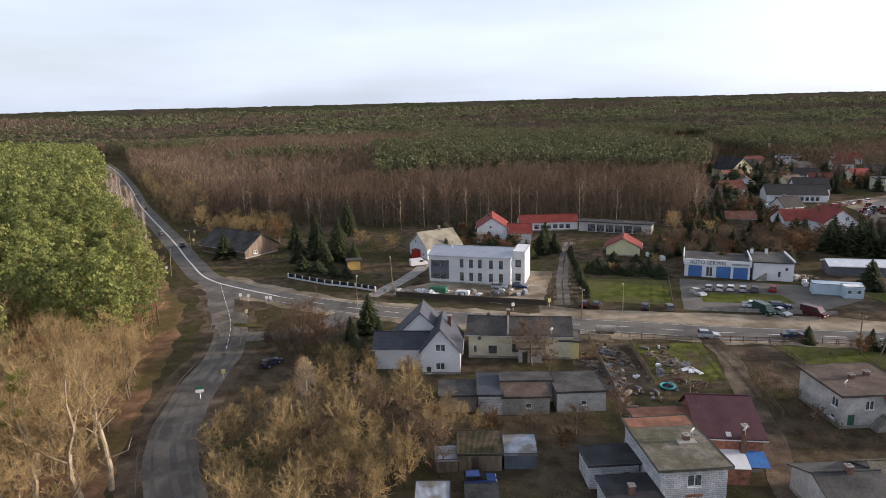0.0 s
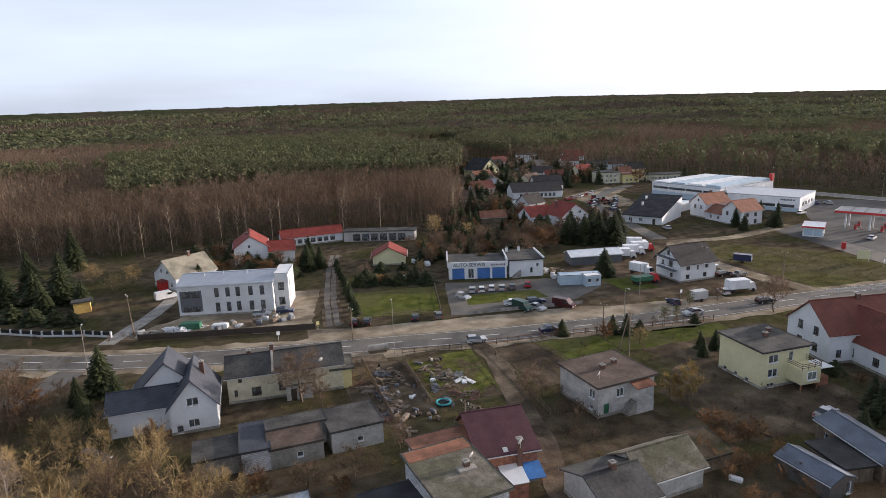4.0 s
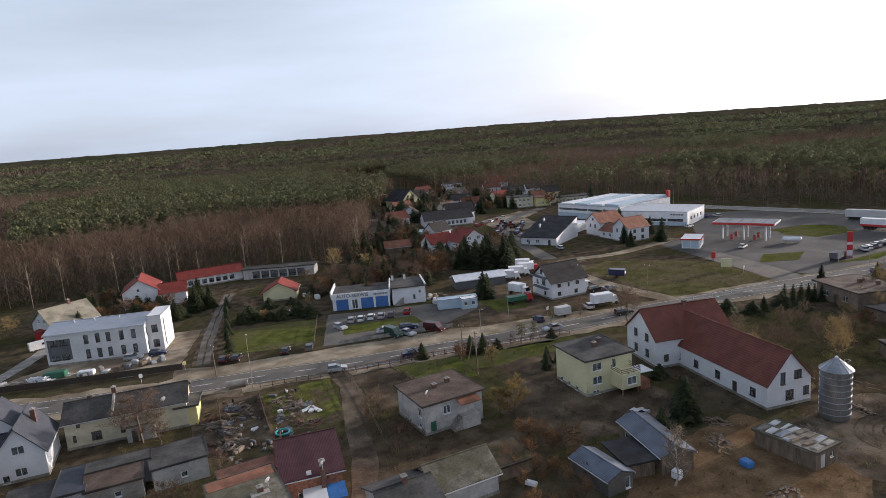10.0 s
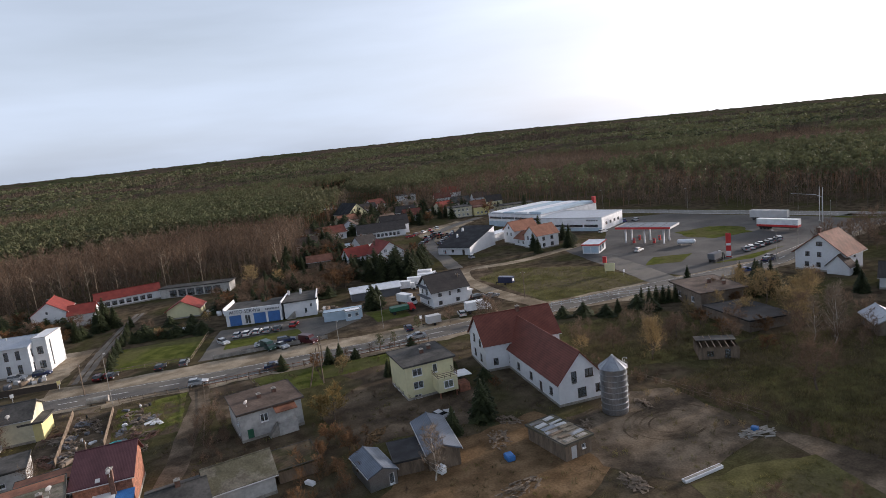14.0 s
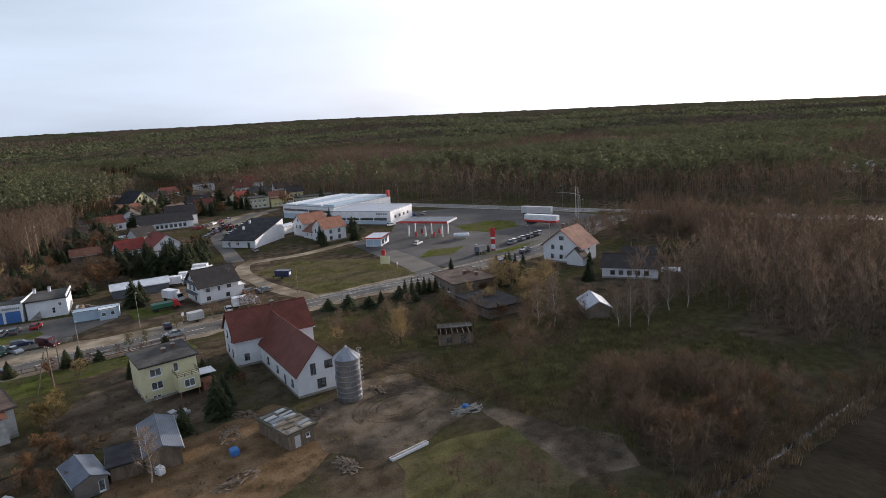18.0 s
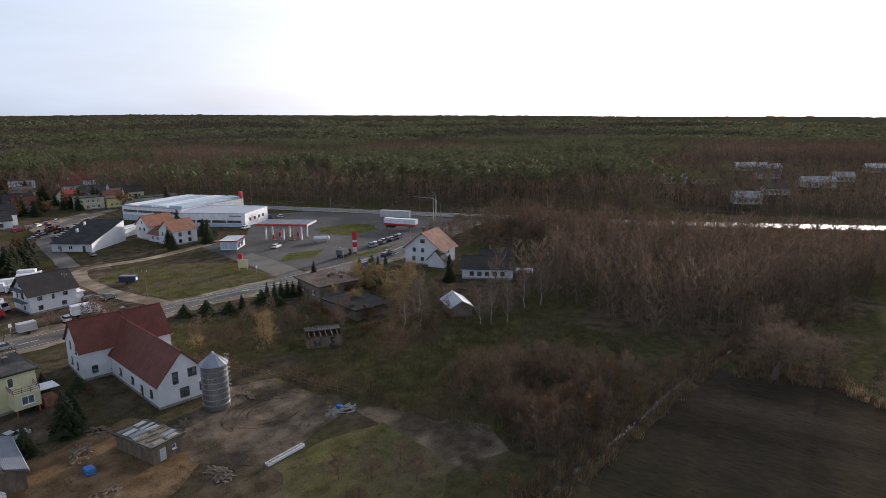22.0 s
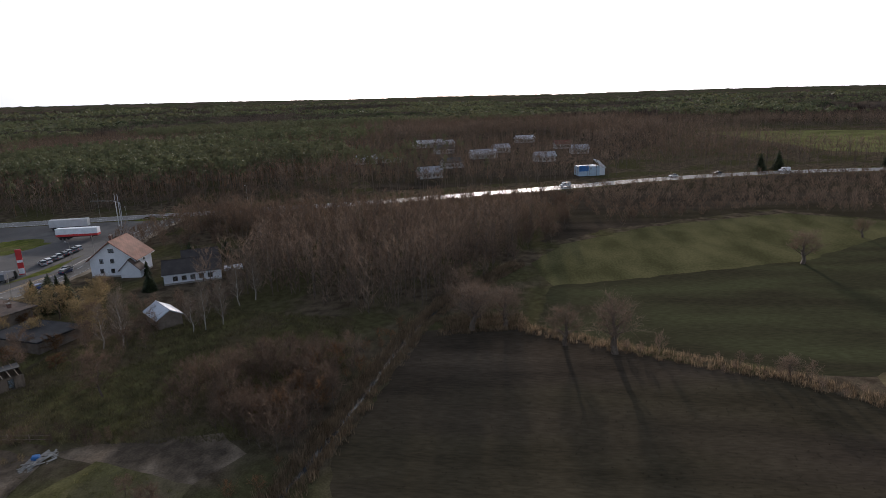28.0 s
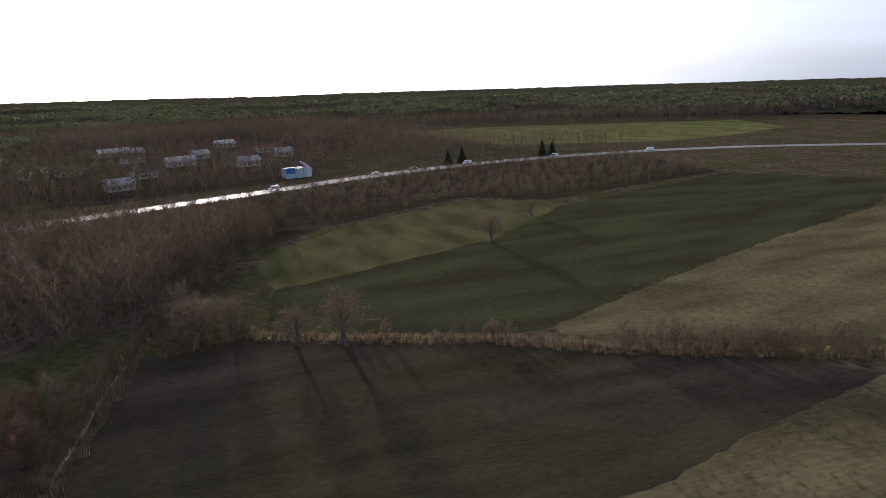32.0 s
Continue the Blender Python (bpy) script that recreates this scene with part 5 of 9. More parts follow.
h1 = house("sales_hall", "long pale blue-white sales hall with a flat white roof", (200.5, 254.0), -78, 36.0, 40.0, 6.3, "flat", wall="plasticwhite", roofm="metal", f=[(x, 3.9, 8.6, 0.9) for x in (5, 14, 23, 32)], base=False, over=0.1, fm="frame_brown", category="hall", group="sales halls", trim="lightgrey")
b = NB(); box(b, 0.0, 36, -0.05, -0.01, 0.0, 2.6); part("base_cladding", b, "bluepale", h1)
h2 = house("sales_hall", "pale blue-white sales hall with a strip of windows", (203.0, 214.5), -64, 31.0, 22.0, 5.6, "flat", wall="plasticwhite", roofm="metal", f=[(x, 1.8, 6.4, 1.0) for x in (5, 12, 19, 26)], r=row(4, 22, 2.2, 2.0, 1.2), base=False, over=0.1, fm="frame_brown", category="hall", group="sales halls", trim="lightgrey")
b = NB(); box(b, 0.0, 31, -0.05, -0.01, 0.0, 1.5); part("base_cladding", b, "bluepale", h2)
for k in range(5):
    b = NB(); box(b, 24 + 1.1 * k, 24.8 + 1.1 * k, -0.08, -0.02, 4.3, 4.9); part("sign_bar", b, "darkgrey", h2)
for k in range(4):
    b = NB(); box(b, 1 + 9 * k, 8.5 + 9 * k, 1.0, 39, 6.6, 7.0 + 0.15 * k); part("roof_light", b, "bluepale" if k % 2 else "plasticwhite", h1)
b = NB(); box(b, 35, 36.5, 38, 39.5, 6.3, 9.6); part("sign_tower", b, "redpaint", h1)

vh = house("gabled_house", "tall white gabled house with an orange-brown tiled roof", (201.2, 88.4), -82, 12.6, 9.5, 5.2, rise=4.8, along='y', wall="white", roofm="tile_orange", f=[(3.0, 1.2, 1.1, 1.2), (6.0, 1.2, 1.1, 1.2), (3.2, 4.0, 1.1, 1.2), (6.2, 4.0, 1.1, 1.2), (6.2, 6.9, 1.6, 1.1)], r=[(3, 1.2, 1.1, 1.2), (6, 1.2, 1.1, 1.2), (5, 3.6, 1.1, 1.2)], over=0.8, chim=[(3.5, 6, 7.5, 10.6)], fm="frame_brown")
house("porch", "gabled porch with a brown roof before the tall house", (201.0, 79.5), -82, 5.4, 3.0, 2.4, rise=2.6, along='y', wall="white", roofm="felt_brown", base=False, category="porch")
lh = house("row_house", "low white house with a long dark brown roof", (194.2, 62.6), -62.5, 14.2, 8.5, 3.0, rise=2.6, wall="white", roofm="tile_dark", f=row(5, 14.2, 1.0, 1.2, 1.2), fm="frame_brown")
house("row_house", "rear part of the low house with a hipped brown roof", (203.0, 62.0), -62.5, 9.0, 8.0, 3.4, rise=2.8, wall="white", roofm="tile_dark")
house("shed", "small lean-to with a pale sheet roof", (201.5, 49.0), -62.5, 4.0, 5.0, 2.2, "flat", wall="wood", roofm="metal", drop=0.3, base=False, category="shed", group="sheds")
house("shed", "square hut with a pale metal pitched roof", (168.9, 51.5), -130.5, 8.0, 5.0, 2.4, rise=1.4, along='x', wall="greybrown", roofm="metal", base=False, category="shed", group="sheds")
house("flat_roofed_house", "grey-brown house with a flat dark overhanging roof", (159.7, 91.7), -107.6, 12.8, 10.5, 4.0, "flat", wall="greybrown", roofm="felt_brown", l=[(3, 1.2, 1.4, 1.3)], f=[(3, 1.2, 1.5, 1.3), (9, 1.2, 1.5, 1.3), (6, 0, 1.0, 2.1, "frame_brown")], over=0.8, chim=[(6, 6, 4, 5.2), (9, 8, 4, 5.2)], base=False)
house("flat_roofed_house", "low grey-brown wing with a black flat roof", (152.8, 75.5), -101.3, 13.6, 10.0, 2.4, "flat", wall="greybrown", roofm="felt_black", drop=0.3, l=[(4, 1, 1.3, 1.2)], over=0.5, base=False)
ru = thing("ruined_shed", "grey ruined shed with broken roof beams", "shed", 131.8, 58.4, -38, 0, "sheds")
facade(ru, (0, 0), (7, 0), -0.2, 2.3, [(2, 0.6, 1.2, 1.0), (5, 0.2, 1.0, 1.8)], "wood", fm="frame_brown")
facade(ru, (7, 0), (7, 6), -0.2, 2.1, [], "wood")
facade(ru, (7, 6), (0, 6), -0.2, 2.3, [], "wood")
facade(ru, (0, 6), (0, 0), -0.2, 2.0, [], "wood")
for k in range(6):
    part("beam", rod(NB(), (0.5 + 1.15 * k, -0.2, 2.4), (0.6 + 1.1 * k, 6.2, 2.4 + 0.12 * (k % 3)), 0.09, n=4), "wood", ru)
part("roof", slab(NB(), [(0, 3.2, 2.62), (7.1, 3.0, 2.7), (7.2, 6.3, 2.5), (-0.1, 6.3, 2.45)], 0.08), "felt", ru)

# filling station
ks = house("station_kiosk", "white filling-station kiosk with a red roof band and pale posters", (181.8, 155.6), -54, 5.8, 9.5, 3.1, "flat", wall="white", roofm="plasticwhite", r=[(2.5, 0.4, 2.6, 2.0), (6, 0.4, 2.6, 2.0)], base=False, over=0.35, category="kiosk", group="", trim="redpaint")
b = NB(); box(b, -0.4, 6.2, -0.42, -0.36, 2.95, 3.45); part("fascia", b, "redpaint", ks)
b = NB(); box(b, 6.16, 6.22, -0.4, 9.9, 2.95, 3.45); part("fascia", b, "redpaint", ks)
for x in (0.4, 3.1):
    b = NB(); box(b, x, x + 2.4, -0.05, -0.01, 0.4, 2.5); part("poster", b, "bluepale", ks)
cp = thing("station_canopy", "grey flat filling-station canopy with a red front edge on columns", "canopy", 200.0, 159.0, -63)
part("roof", slab(NB(), [(0, 0, 6.2), (20, 0, 6.2), (20, 10.5, 6.2), (0, 10.5, 6.2)], 0.35), "felt", cp)
for k in range(5):
    b = NB(); box(b, 0.4 + 4 * k, 4.0 + 4 * k, 0.5, 10.0, 6.2, 6.3); part("roof_panel", b, "metal_dark", cp)
for x0, x1, y0, y1 in ((-0.1, 20.1, -0.1, 0.0), (20.0, 20.1, 0, 10.5), (-0.1, 0, 0, 10.5), (-0.1, 20.1, 10.5, 10.6)):
    b = NB(); box(b, x0, x1, y0, y1, 5.6, 6.35); part("fascia", b, "redpaint" if y1 < 1 and x1 > 1 else "lightgrey", cp)
for x in (3, 10, 17):
    for y in (2.2, 8.2):
        b = NB(); box(b, x - 0.25, x + 0.25, y - 0.25, y + 0.25, 0, 5.9); part("column", b, "white", cp)
for x in (6.0, 13.5):
    for y in (2.2, 8.2):
        pu = thing("fuel_pump", "red and white fuel pump under the canopy", "fuel pump", *(cp.matrix_basis @ Vector((x, y, 0)))[:2], -63, 0, "fuel pumps")
        b = NB(); box(b, -0.4, 0.4, -0.25, 0.25, 0.12, 1.9); part("body", b, "redpaint", pu)
        b = NB(); box(b, -0.3, 0.3, -0.27, -0.24, 1.1, 1.7); part("display", b, "darkgrey", pu)
        b = NB(); box(b, -0.8, 0.8, -0.5, 0.5, 0, 0.14); part("island", b, "concrete", pu)
py = thing("price_pylon", "red and white price pylon of the filling station", "sign", 203.0, 111.6, -50)
b = NB(); box(b, -0.75, 0.75, -0.2, 0.2, 0.3, 7.7); part("panel", b, "redpaint", py)
b = NB(); box(b, -0.7, 0.7, -0.24, -0.2, 3.9, 4.6); box(b, -0.7, 0.7, 0.2, 0.24, 3.9, 4.6); part("stripe", b, "plasticwhite", py)
b = NB(); box(b, -0.7, 0.7, -0.24, -0.2, 0.6, 2.2); box(b, -0.7, 0.7, 0.2, 0.24, 0.6, 2.2); part("price_panel", b, "plasticwhite", py)
b = NB(); box(b, -1.0, 1.0, -0.4, 0.4, 0, 0.3); part("foot", b, "concrete", py)
bd = thing("billboard", "pale green and white board on posts", "sign", 167.2, 124.2, -50)
b = NB(); box(b, -1.5, 1.5, -0.06, 0.06, 0.9, 3.4); part("panel", b, "cream", bd)
for x in (-1.2, 1.2):
    part("post", rod(NB(), (x, 0.1, 0), (x, 0.1, 3.3), 0.06), "lightgrey", bd)
rb = thing("advert_box", "small red advertising box on a foot", "sign", 175.4, 136.3, -50)
b = NB(); box(b, -0.6, 0.6, -0.4, 0.4, 0.5, 2.4); part("box", b, "redpaint", rb)
b = NB(); box(b, -0.3, 0.3, -0.3, 0.3, 0, 0.5); part("foot", b, "concrete", rb)
for x_, y_, h_ in ((269.3, 127.0, 13.0), (267.6, 124.6, 13.0)):
    ms_ = thing("flag_mast", "thin pale steel mast beside the highway", "mast", x_, y_, 0, 0, "masts")
    part("pole", rod(NB(), (0, 0, 0), (0, 0, h_), 0.16, 0.09, 8), "lightgrey", ms_)
    part("foot", rod(NB(), (0, 0, 0), (0, 0, 0.3), 0.4, 0.35, 8), "concrete", ms_)
gt = thing("gantry", "thin grey overhead road gantry arm", "gantry", 283.0, 135.0, 0)
part("post", rod(NB(), (0, 0, 0), (0, 0, 7), 0.14), "lightgrey", gt)
part("arm", rod(rod(NB(), (0, 0, 7), (-1, 2, 8), 0.1), (-1, 2, 8), (-3, 11, 8.4), 0.1, 0.06), "lightgrey", gt)
bs = thing("roadside_sign_building", "blue and white roadside sales building", "building", 386.5, -57.0, -75)
b = NB(); box(b, 0, 11, 0, 8, -0.2, 5.0); part("wall", b, "bluepale", bs)
b = NB(); box(b, -0.1, 5, -0.1, 0.0, 2.6, 5.6); part("sign_panel", b, "bluetarp", bs)
part("roof", slab(NB(), [(10.5, -0.3, 8.0), (14.5, -0.3, 4.0), (14.5, 8.3, 4.0), (10.5, 8.3, 8.0)], 0.3), "plasticwhite", bs)
b = NB(); box(b, 11.2, 14, 0.2, 7.8, -0.2, 4.0); part("wall", b, "white", bs)
# further houses among the gardens of the village
NE = [(182, 322, -14, 11, 9, "tile_brown", "white"), (166, 312, 20, 10, 8, "felt_brown", "beige"), (186, 346, -30, 12, 9, "tile_dark", "white"), (212, 334, 10, 11, 9, "tile_red", "beige"), (228, 350, -20, 12, 9, "felt", "white"), (242, 328, -16, 10, 8, "tile_dark", "cream"), (128, 242, 15, 9, 8, "tile_dark", "white"), (106, 272, -12, 10, 8, "felt_brown", "grey"), (128, 298, 5, 11, 8, "tile_brown", "white"), (182, 402, 0, 12, 9, "tile_dark", "white"), (238, 398, -15, 12, 9, "tile_brown", "white"), (206, 380, 12, 11, 9, "felt", "beige"), (222, 312, -18, 9, 8, "tile_orange", "cream"), (250, 360, -10, 12, 8, "felt_brown", "white")]
for x_, y_, a_, w_, d_, rm, wm in NE:
    house("gabled_house", "village house with a " + {"tile_brown": "dark red", "tile_dark": "dark brown", "tile_red": "red", "felt": "grey", "felt_brown": "brown", "tile_orange": "orange"}[rm] + " roof among garden trees", (x_, y_), a_, w_, d_, 3.8, rise=3.2, along='y' if (x_ + y_) % 2 else 'x', wall=wm, roofm=rm, f=row(3, w_, 1.0, 1.2, 1.3), l=row(2, d_, 1.0, 1.2, 1.3), base=False, fm="frame_brown", chim=[(w_ * 0.4, d_ * 0.6, 5, 7.8)])
# scattered roofs beyond the wood
for x_, y_, a_, w_, d_, rm in ((573, 63, -60, 26, 12, "zinc"), (571, 42, -60, 12, 9, "zinc"), (461, 84, -60, 14, 8, "zinc"), (467, 66, -60, 12, 8, "tile_brown"), (386, 28, -66, 13, 8, "zinc"), (479, 8, -70, 18, 10, "zinc"), (430, 20, -60, 12, 9, "felt"), (520, -5, -70, 12, 9, "zinc"), (520, 38, -60, 14, 9, "felt"), (540, -50, -80, 12, 10, "tile_brown"), (455, -35, -75, 13, 9, "zinc"), (500, -60, -80, 12, 9, "zinc"), (600, -20, -70, 16, 9, "white")):
    # The grey wall colour stands in for shade on the sides facing the village.
    house("gabled_house", "far house with shade-grey walls and a shining sheet-metal roof" if rm == "zinc" else "far house with shade-grey walls between bare trees", (x_, y_), a_, w_, d_, 3.6, rise=2.4, wall="grey", roofm=rm, f=row(4, w_, 1.2, 1.2, 1.3), base=False, fm="frame_brown", group="far houses")

# ---- vehicles ----
CARM = {}
PAINT = dict(silver=(0.42, 0.43, 0.45), white=(0.75, 0.75, 0.75), black=(0.02, 0.02, 0.025), grey=(0.12, 0.125, 0.13), red=(0.35, 0.02, 0.02), maroon=(0.06, 0.012, 0.015), green=(0.02, 0.055, 0.045), blue=(0.04, 0.08, 0.25), navy=(0.02, 0.03, 0.08))
for k_, c_ in PAINT.items():
    M["car_" + k_] = mat("car_paint_" + k_, c_, 0.28, 0.15, var=0.04, bump=0)


def prismy(b, prof, y0, y1, tap=0.0):
    """A side profile (x, z) drawn across from y0 to y1, drawn in by tap above."""
    zs = [p[1] for p in prof]
    zlo, zhi = min(zs), max(zs)
    t = lambda z: tap * (z - zlo) / (zhi - zlo)
    L = [b.verts.new((x, y0 + t(z), z)) for x, z in prof]
    R = [b.verts.new((x, y1 - t(z), z)) for x, z in prof]
    b.faces.new(L)
    b.faces.new(R[::-1])
    k = len(prof)
    for i in range(k):
        b.faces.new((L[(i + 1) % k], L[i], R[i], R[(i + 1) % k]))
    return b


def carmesh(key, fn, material):
    if key not in CARM:
        b = NB()
        fn(b)
        bmesh.ops.recalc_face_normals(b, faces=b.faces[:])
        me = bpy.data.meshes.new(key[0])
        b.to_mesh(me)
        b.free()
        me.materials.append(M[material])
        CARM[key] = me
    return CARM[key]


def piece(name, me, parent, m=None, label=""):
    ob = new(name, me)
    ob.parent = parent
    if m is not None:
        ob.matrix_basis = m
    return tagged(ob, label)


def car(x, y, rz, paint="silver", kind="hatchback", group="parked cars", z=0.05):
    L = dict(hatchback=4.0, sedan=4.5, estate=4.5, van=5.2)[kind]
    word = dict(hatchback="small hatchback car", sedan="saloon car", estate="estate car", van="panel van")[kind]
    c = thing("car" if kind != "van" else "van", paint + " " + word + " standing on the ground", "car" if kind != "van" else "van", x, y, rz, z, group)
    h = L / 2
    if kind == "van":
        body = lambda b: prismy(b, [(-h, 0.35), (-h, 0.9), (-h + 0.05, 2.15), (h - 1.6, 2.2), (h - 0.75, 1.25), (h - 0.05, 1.05), (h, 0.4)], -0.95, 0.95, 0.1)
        glass = lambda b: (prismy(b, [(h - 1.66, 2.05), (h - 1.55, 2.12), (h - 0.8, 1.32), (h - 0.95, 1.28)], -0.93, 0.93, 0.1), box(b, h - 2.4, h - 1.35, -0.965, 0.965, 1.3, 1.8))
        roof = None
    else:
        tail = {"hatchback": [(-h + 0.02, 0.95), (-h + 0.25, 1.4)], "sedan": [(-h + 0.02, 0.98), (-h + 0.75, 1.02), (-h + 1.25, 1.38)], "estate": [(-h + 0.02, 0.95), (-h + 0.15, 1.42)]}[kind]
        body = lambda b: prismy(b, [(-h, 0.32), (-h - 0.02, 0.65), (-h + 0.03, 0.93), (h - 1.35, 0.98), (h - 0.25, 0.8), (h, 0.6), (h - 0.02, 0.32)], -0.86, 0.86, 0.07)
        glass = lambda b: prismy(b, tail + [(h - 2.05, 1.42), (h - 1.2, 0.95)], -0.80, 0.80, 0.16)
        roof = lambda b: box(b, tail[-1][0] + 0.05, h - 2.1, -0.63, 0.63, 1.40, 1.47)
    bo = piece("body", carmesh(("body", kind, paint), body, "car_" + paint), c)
    piece("glasshouse", carmesh(("glasshouse", kind), glass, "carglass"), c)
    if roof:
        piece("roof", carmesh(("roof", kind, paint), roof, "car_" + paint), c)
    wm = carmesh(("wheel",), lambda b: rod(b, (0, -0.1, 0), (0, 0.1, 0), 0.31, n=14), "black")
    rm = carmesh(("rim",), lambda b: rod(b, (0, -0.11, 0), (0, 0.11, 0), 0.19, n=10), "lightgrey")
    for sx in (-h + 0.75, h - 0.8):
        for sy in (-0.78, 0.78):
            w = piece("wheel", wm, c, Matrix.Translation((sx, sy, 0.31)))
            piece("rim", rm, w)
    hl = carmesh(("headlight",), lambda b: box(b, -0.04, 0.05, -0.2, 0.2, -0.08, 0.08), "plasticwhite")
    tl = carmesh(("taillight",), lambda b: box(b, -0.04, 0.04, -0.15, 0.15, -0.1, 0.1), "redpaint")
    for sy in (-0.6, 0.6):
        piece("headlight", hl, bo, Matrix.Translation((h - 0.03, sy, 0.68)))
        piece("taillight", tl, bo, Matrix.Translation((-h, sy, 0.78)))
    return c


cg = M["carglass"] = mat("car_glass", (0.02, 0.025, 0.03), 0.06, var=0.05, bump=0, spec=0.9)
CARS = [(29.0, 137.3, 70, "maroon", "hatchback"), (31.6, 136.4, 70, "black", "hatchback"), (41.9, 134.2, 70, "black", "hatchback"), (47.0, 133.2, 75, "grey", "hatchback"),
        (57.2, 143.5, -70, "silver", "hatchback"), (61.3, 147.6, 65, "silver", "hatchback"), (63.7, 147.0, 65, "white", "hatchback"), (66.3, 146.9, 65, "white", "hatchback"), (68.8, 146.0, 65, "silver", "hatchback"), (71.4, 145.5, 65, "grey", "hatchback"), (75.9, 145.6, 60, "red", "hatchback"),
        (66.0, 129.7, -75, "green", "van"), (69.0, 128.4, -70, "silver", "sedan"), (65.6, 133.6, -20, "white", "sedan"), (71.0, 132.6, -10, "navy", "estate"), (75.2, 127.0, -60, "maroon", "van"),
        (48.7, 116.0, -12, "silver", "hatchback"), (64.5, 114.6, -9, "navy", "sedan"), (10.8, 152.6, -15, "silver", "hatchback"), (16.0, 152.2, -15, "navy", "hatchback"), (-10.8, 177.8, 20, "white", "van"), (-16.1, 98.0, -40, "navy", "estate"), (82.6, 67.2, 12, "silver", "sedan"),
        (116.8, 109.7, -8, "black", "estate"), (97.0, 110.2, 172, "silver", "sedan"), (98.2, 118.0, 80, "navy", "hatchback"), (125.4, 131.0, 5, "black", "estate"), (128.5, 128.8, 10, "grey", "sedan"),
        (152.9, 186.0, 75, "silver", "hatchback"), (158.1, 221.5, 70, "white", "hatchback"), (151.3, 204.2, 72, "grey", "estate"), (154.6, 213.0, 70, "white", "hatchback"), (195.2, 142.0, 20, "white", "hatchback"), (214.6, 183.8, 10, "white", "hatchback"),
        (113.8, 119.2, 75, "white", "hatchback"), (-150.0, 301.0, 119, "black", "sedan"), (-112.0, 235.0, 120, "grey", "estate"), (-94.5, 212.0, 120, "black", "sedan"), (-177.0, 349.0, 119, "grey", "sedan"), (386.0, -126.0, 100, "black", "sedan"), (379, -103, 110, "white", "sedan"), (391, -160, 96, "white", "van"), (393.5, -218, 90, "white", "van"), (388, -283, 80, "white", "van"), (352, -48, 115, "white", "van"), (205.5, 99.8, 5, "navy", "estate"), (191.0, 96.0, -10, "blue", "estate"), (208.0, 101.5, 5, "grey", "sedan"), (-34.2, 106.5, 60, "navy", "hatchback"), (2.0, 68.5, 3, "blue", "hatchback")]
for k in range(8):
    CARS.append((214 + 2.7 * k, 114.2 + 0.35 * k + (k % 2) * 0.3, 55, ("silver", "white", "grey", "white", "black", "silver", "grey", "silver")[k], ("sedan", "estate", "hatchback")[k % 3]))
for k in range(6):
    CARS.append((222 + 4 * k, 210 - 3.1 * k, 70, ("white", "silver", "grey", "white", "blue", "silver")[k], ("van", "sedan", "estate")[k % 3]))
for k in range(16):
    CARS.append((152 + 2.6 * (k % 8) + 8 * (k // 8), 232 + 3.4 * (k % 8) - 4 * (k // 8), 70 + 9 * (k % 3), ("black", "grey", "maroon", "navy", "silver")[k % 5], ("sedan", "estate", "hatchback")[k % 3]))
for k in range(5):
    CARS.append((160 + 5 * k, 262 + 3 * k, 20 * k, ("red", "maroon", "silver", "red", "white")[k], "estate"))
for c_ in CARS:
    car(*c_)


def truck(x, y, rz, boxm="plasticwhite", cabm="car_white", L=6.5, H=3.1, label="white box truck with a pale cargo box", group="trucks"):
    t = thing("truck", label, "truck", x, y, rz, 0.05, group)
    h = L / 2
    b = NB(); box(b, -h, h - 1.9, -1.15, 1.15, 0.95, H); part("cargo_box", b, boxm, t)
    b = prismy(NB(), [(h - 1.75, 0.5), (h - 1.75, 2.3), (h - 0.7, 2.35), (h - 0.15, 1.3), (h, 0.5)], -1.0, 1.0, 0.08)
    bmesh.ops.recalc_face_normals(b, faces=b.faces[:])
    cab = part("cab", b, cabm, t)
    b = prismy(NB(), [(h - 0.66, 2.2), (h - 0.6, 2.2), (h - 0.16, 1.4), (h - 0.24, 1.4)], -0.9, 0.9, 0.05)
    bmesh.ops.recalc_face_normals(b, faces=b.faces[:])
    part("windscreen", b, "carglass", cab)
    b = NB(); box(b, -h, h - 0.2, -0.45, 0.45, 0.55, 0.95); part("chassis", b, "black", t)
    for sx in (-h + 0.9, h - 0.9):
        for sy in (-0.95, 0.95):
            part("wheel", rod(NB(), (sx, sy - 0.13, 0.45), (sx, sy + 0.13, 0.45), 0.45, n=12), "black", t)
    return t


def trailer(x, y, rz, L=13.6, top="plasticwhite", low="lightgrey", label="long white semi-trailer parked on the forecourt"):
    t = thing("semi_trailer", label, "trailer", x, y, rz, 0.05, "trucks")
    b = NB(); box(b, -L / 2, L / 2, -1.25, 1.25, 1.9, 3.95); part("box", b, top, t)
    b = NB(); box(b, -L / 2, L / 2, -1.25, 1.25, 1.15, 1.9); part("side_curtain", b, low, t)
    b = NB(); box(b, -L / 2 + 0.3, L / 2 - 0.5, -0.5, 0.5, 0.8, 1.15); part("chassis", b, "black", t)
    for sx in (-L / 2 + 1.5, -L / 2 + 2.8, -L / 2 + 4.1):
        for sy in (-1.0, 1.0):
            part("wheel", rod(NB(), (sx, sy - 0.16, 0.5), (sx, sy + 0.16, 0.5), 0.5, n=12), "black", t)
    for sy in (-0.8, 0.8):
        b = NB(); box(b, L / 2 - 3, L / 2 - 2.8, sy - 0.1, sy + 0.1, 0, 0.9); part("landing_leg", b, "black", t)


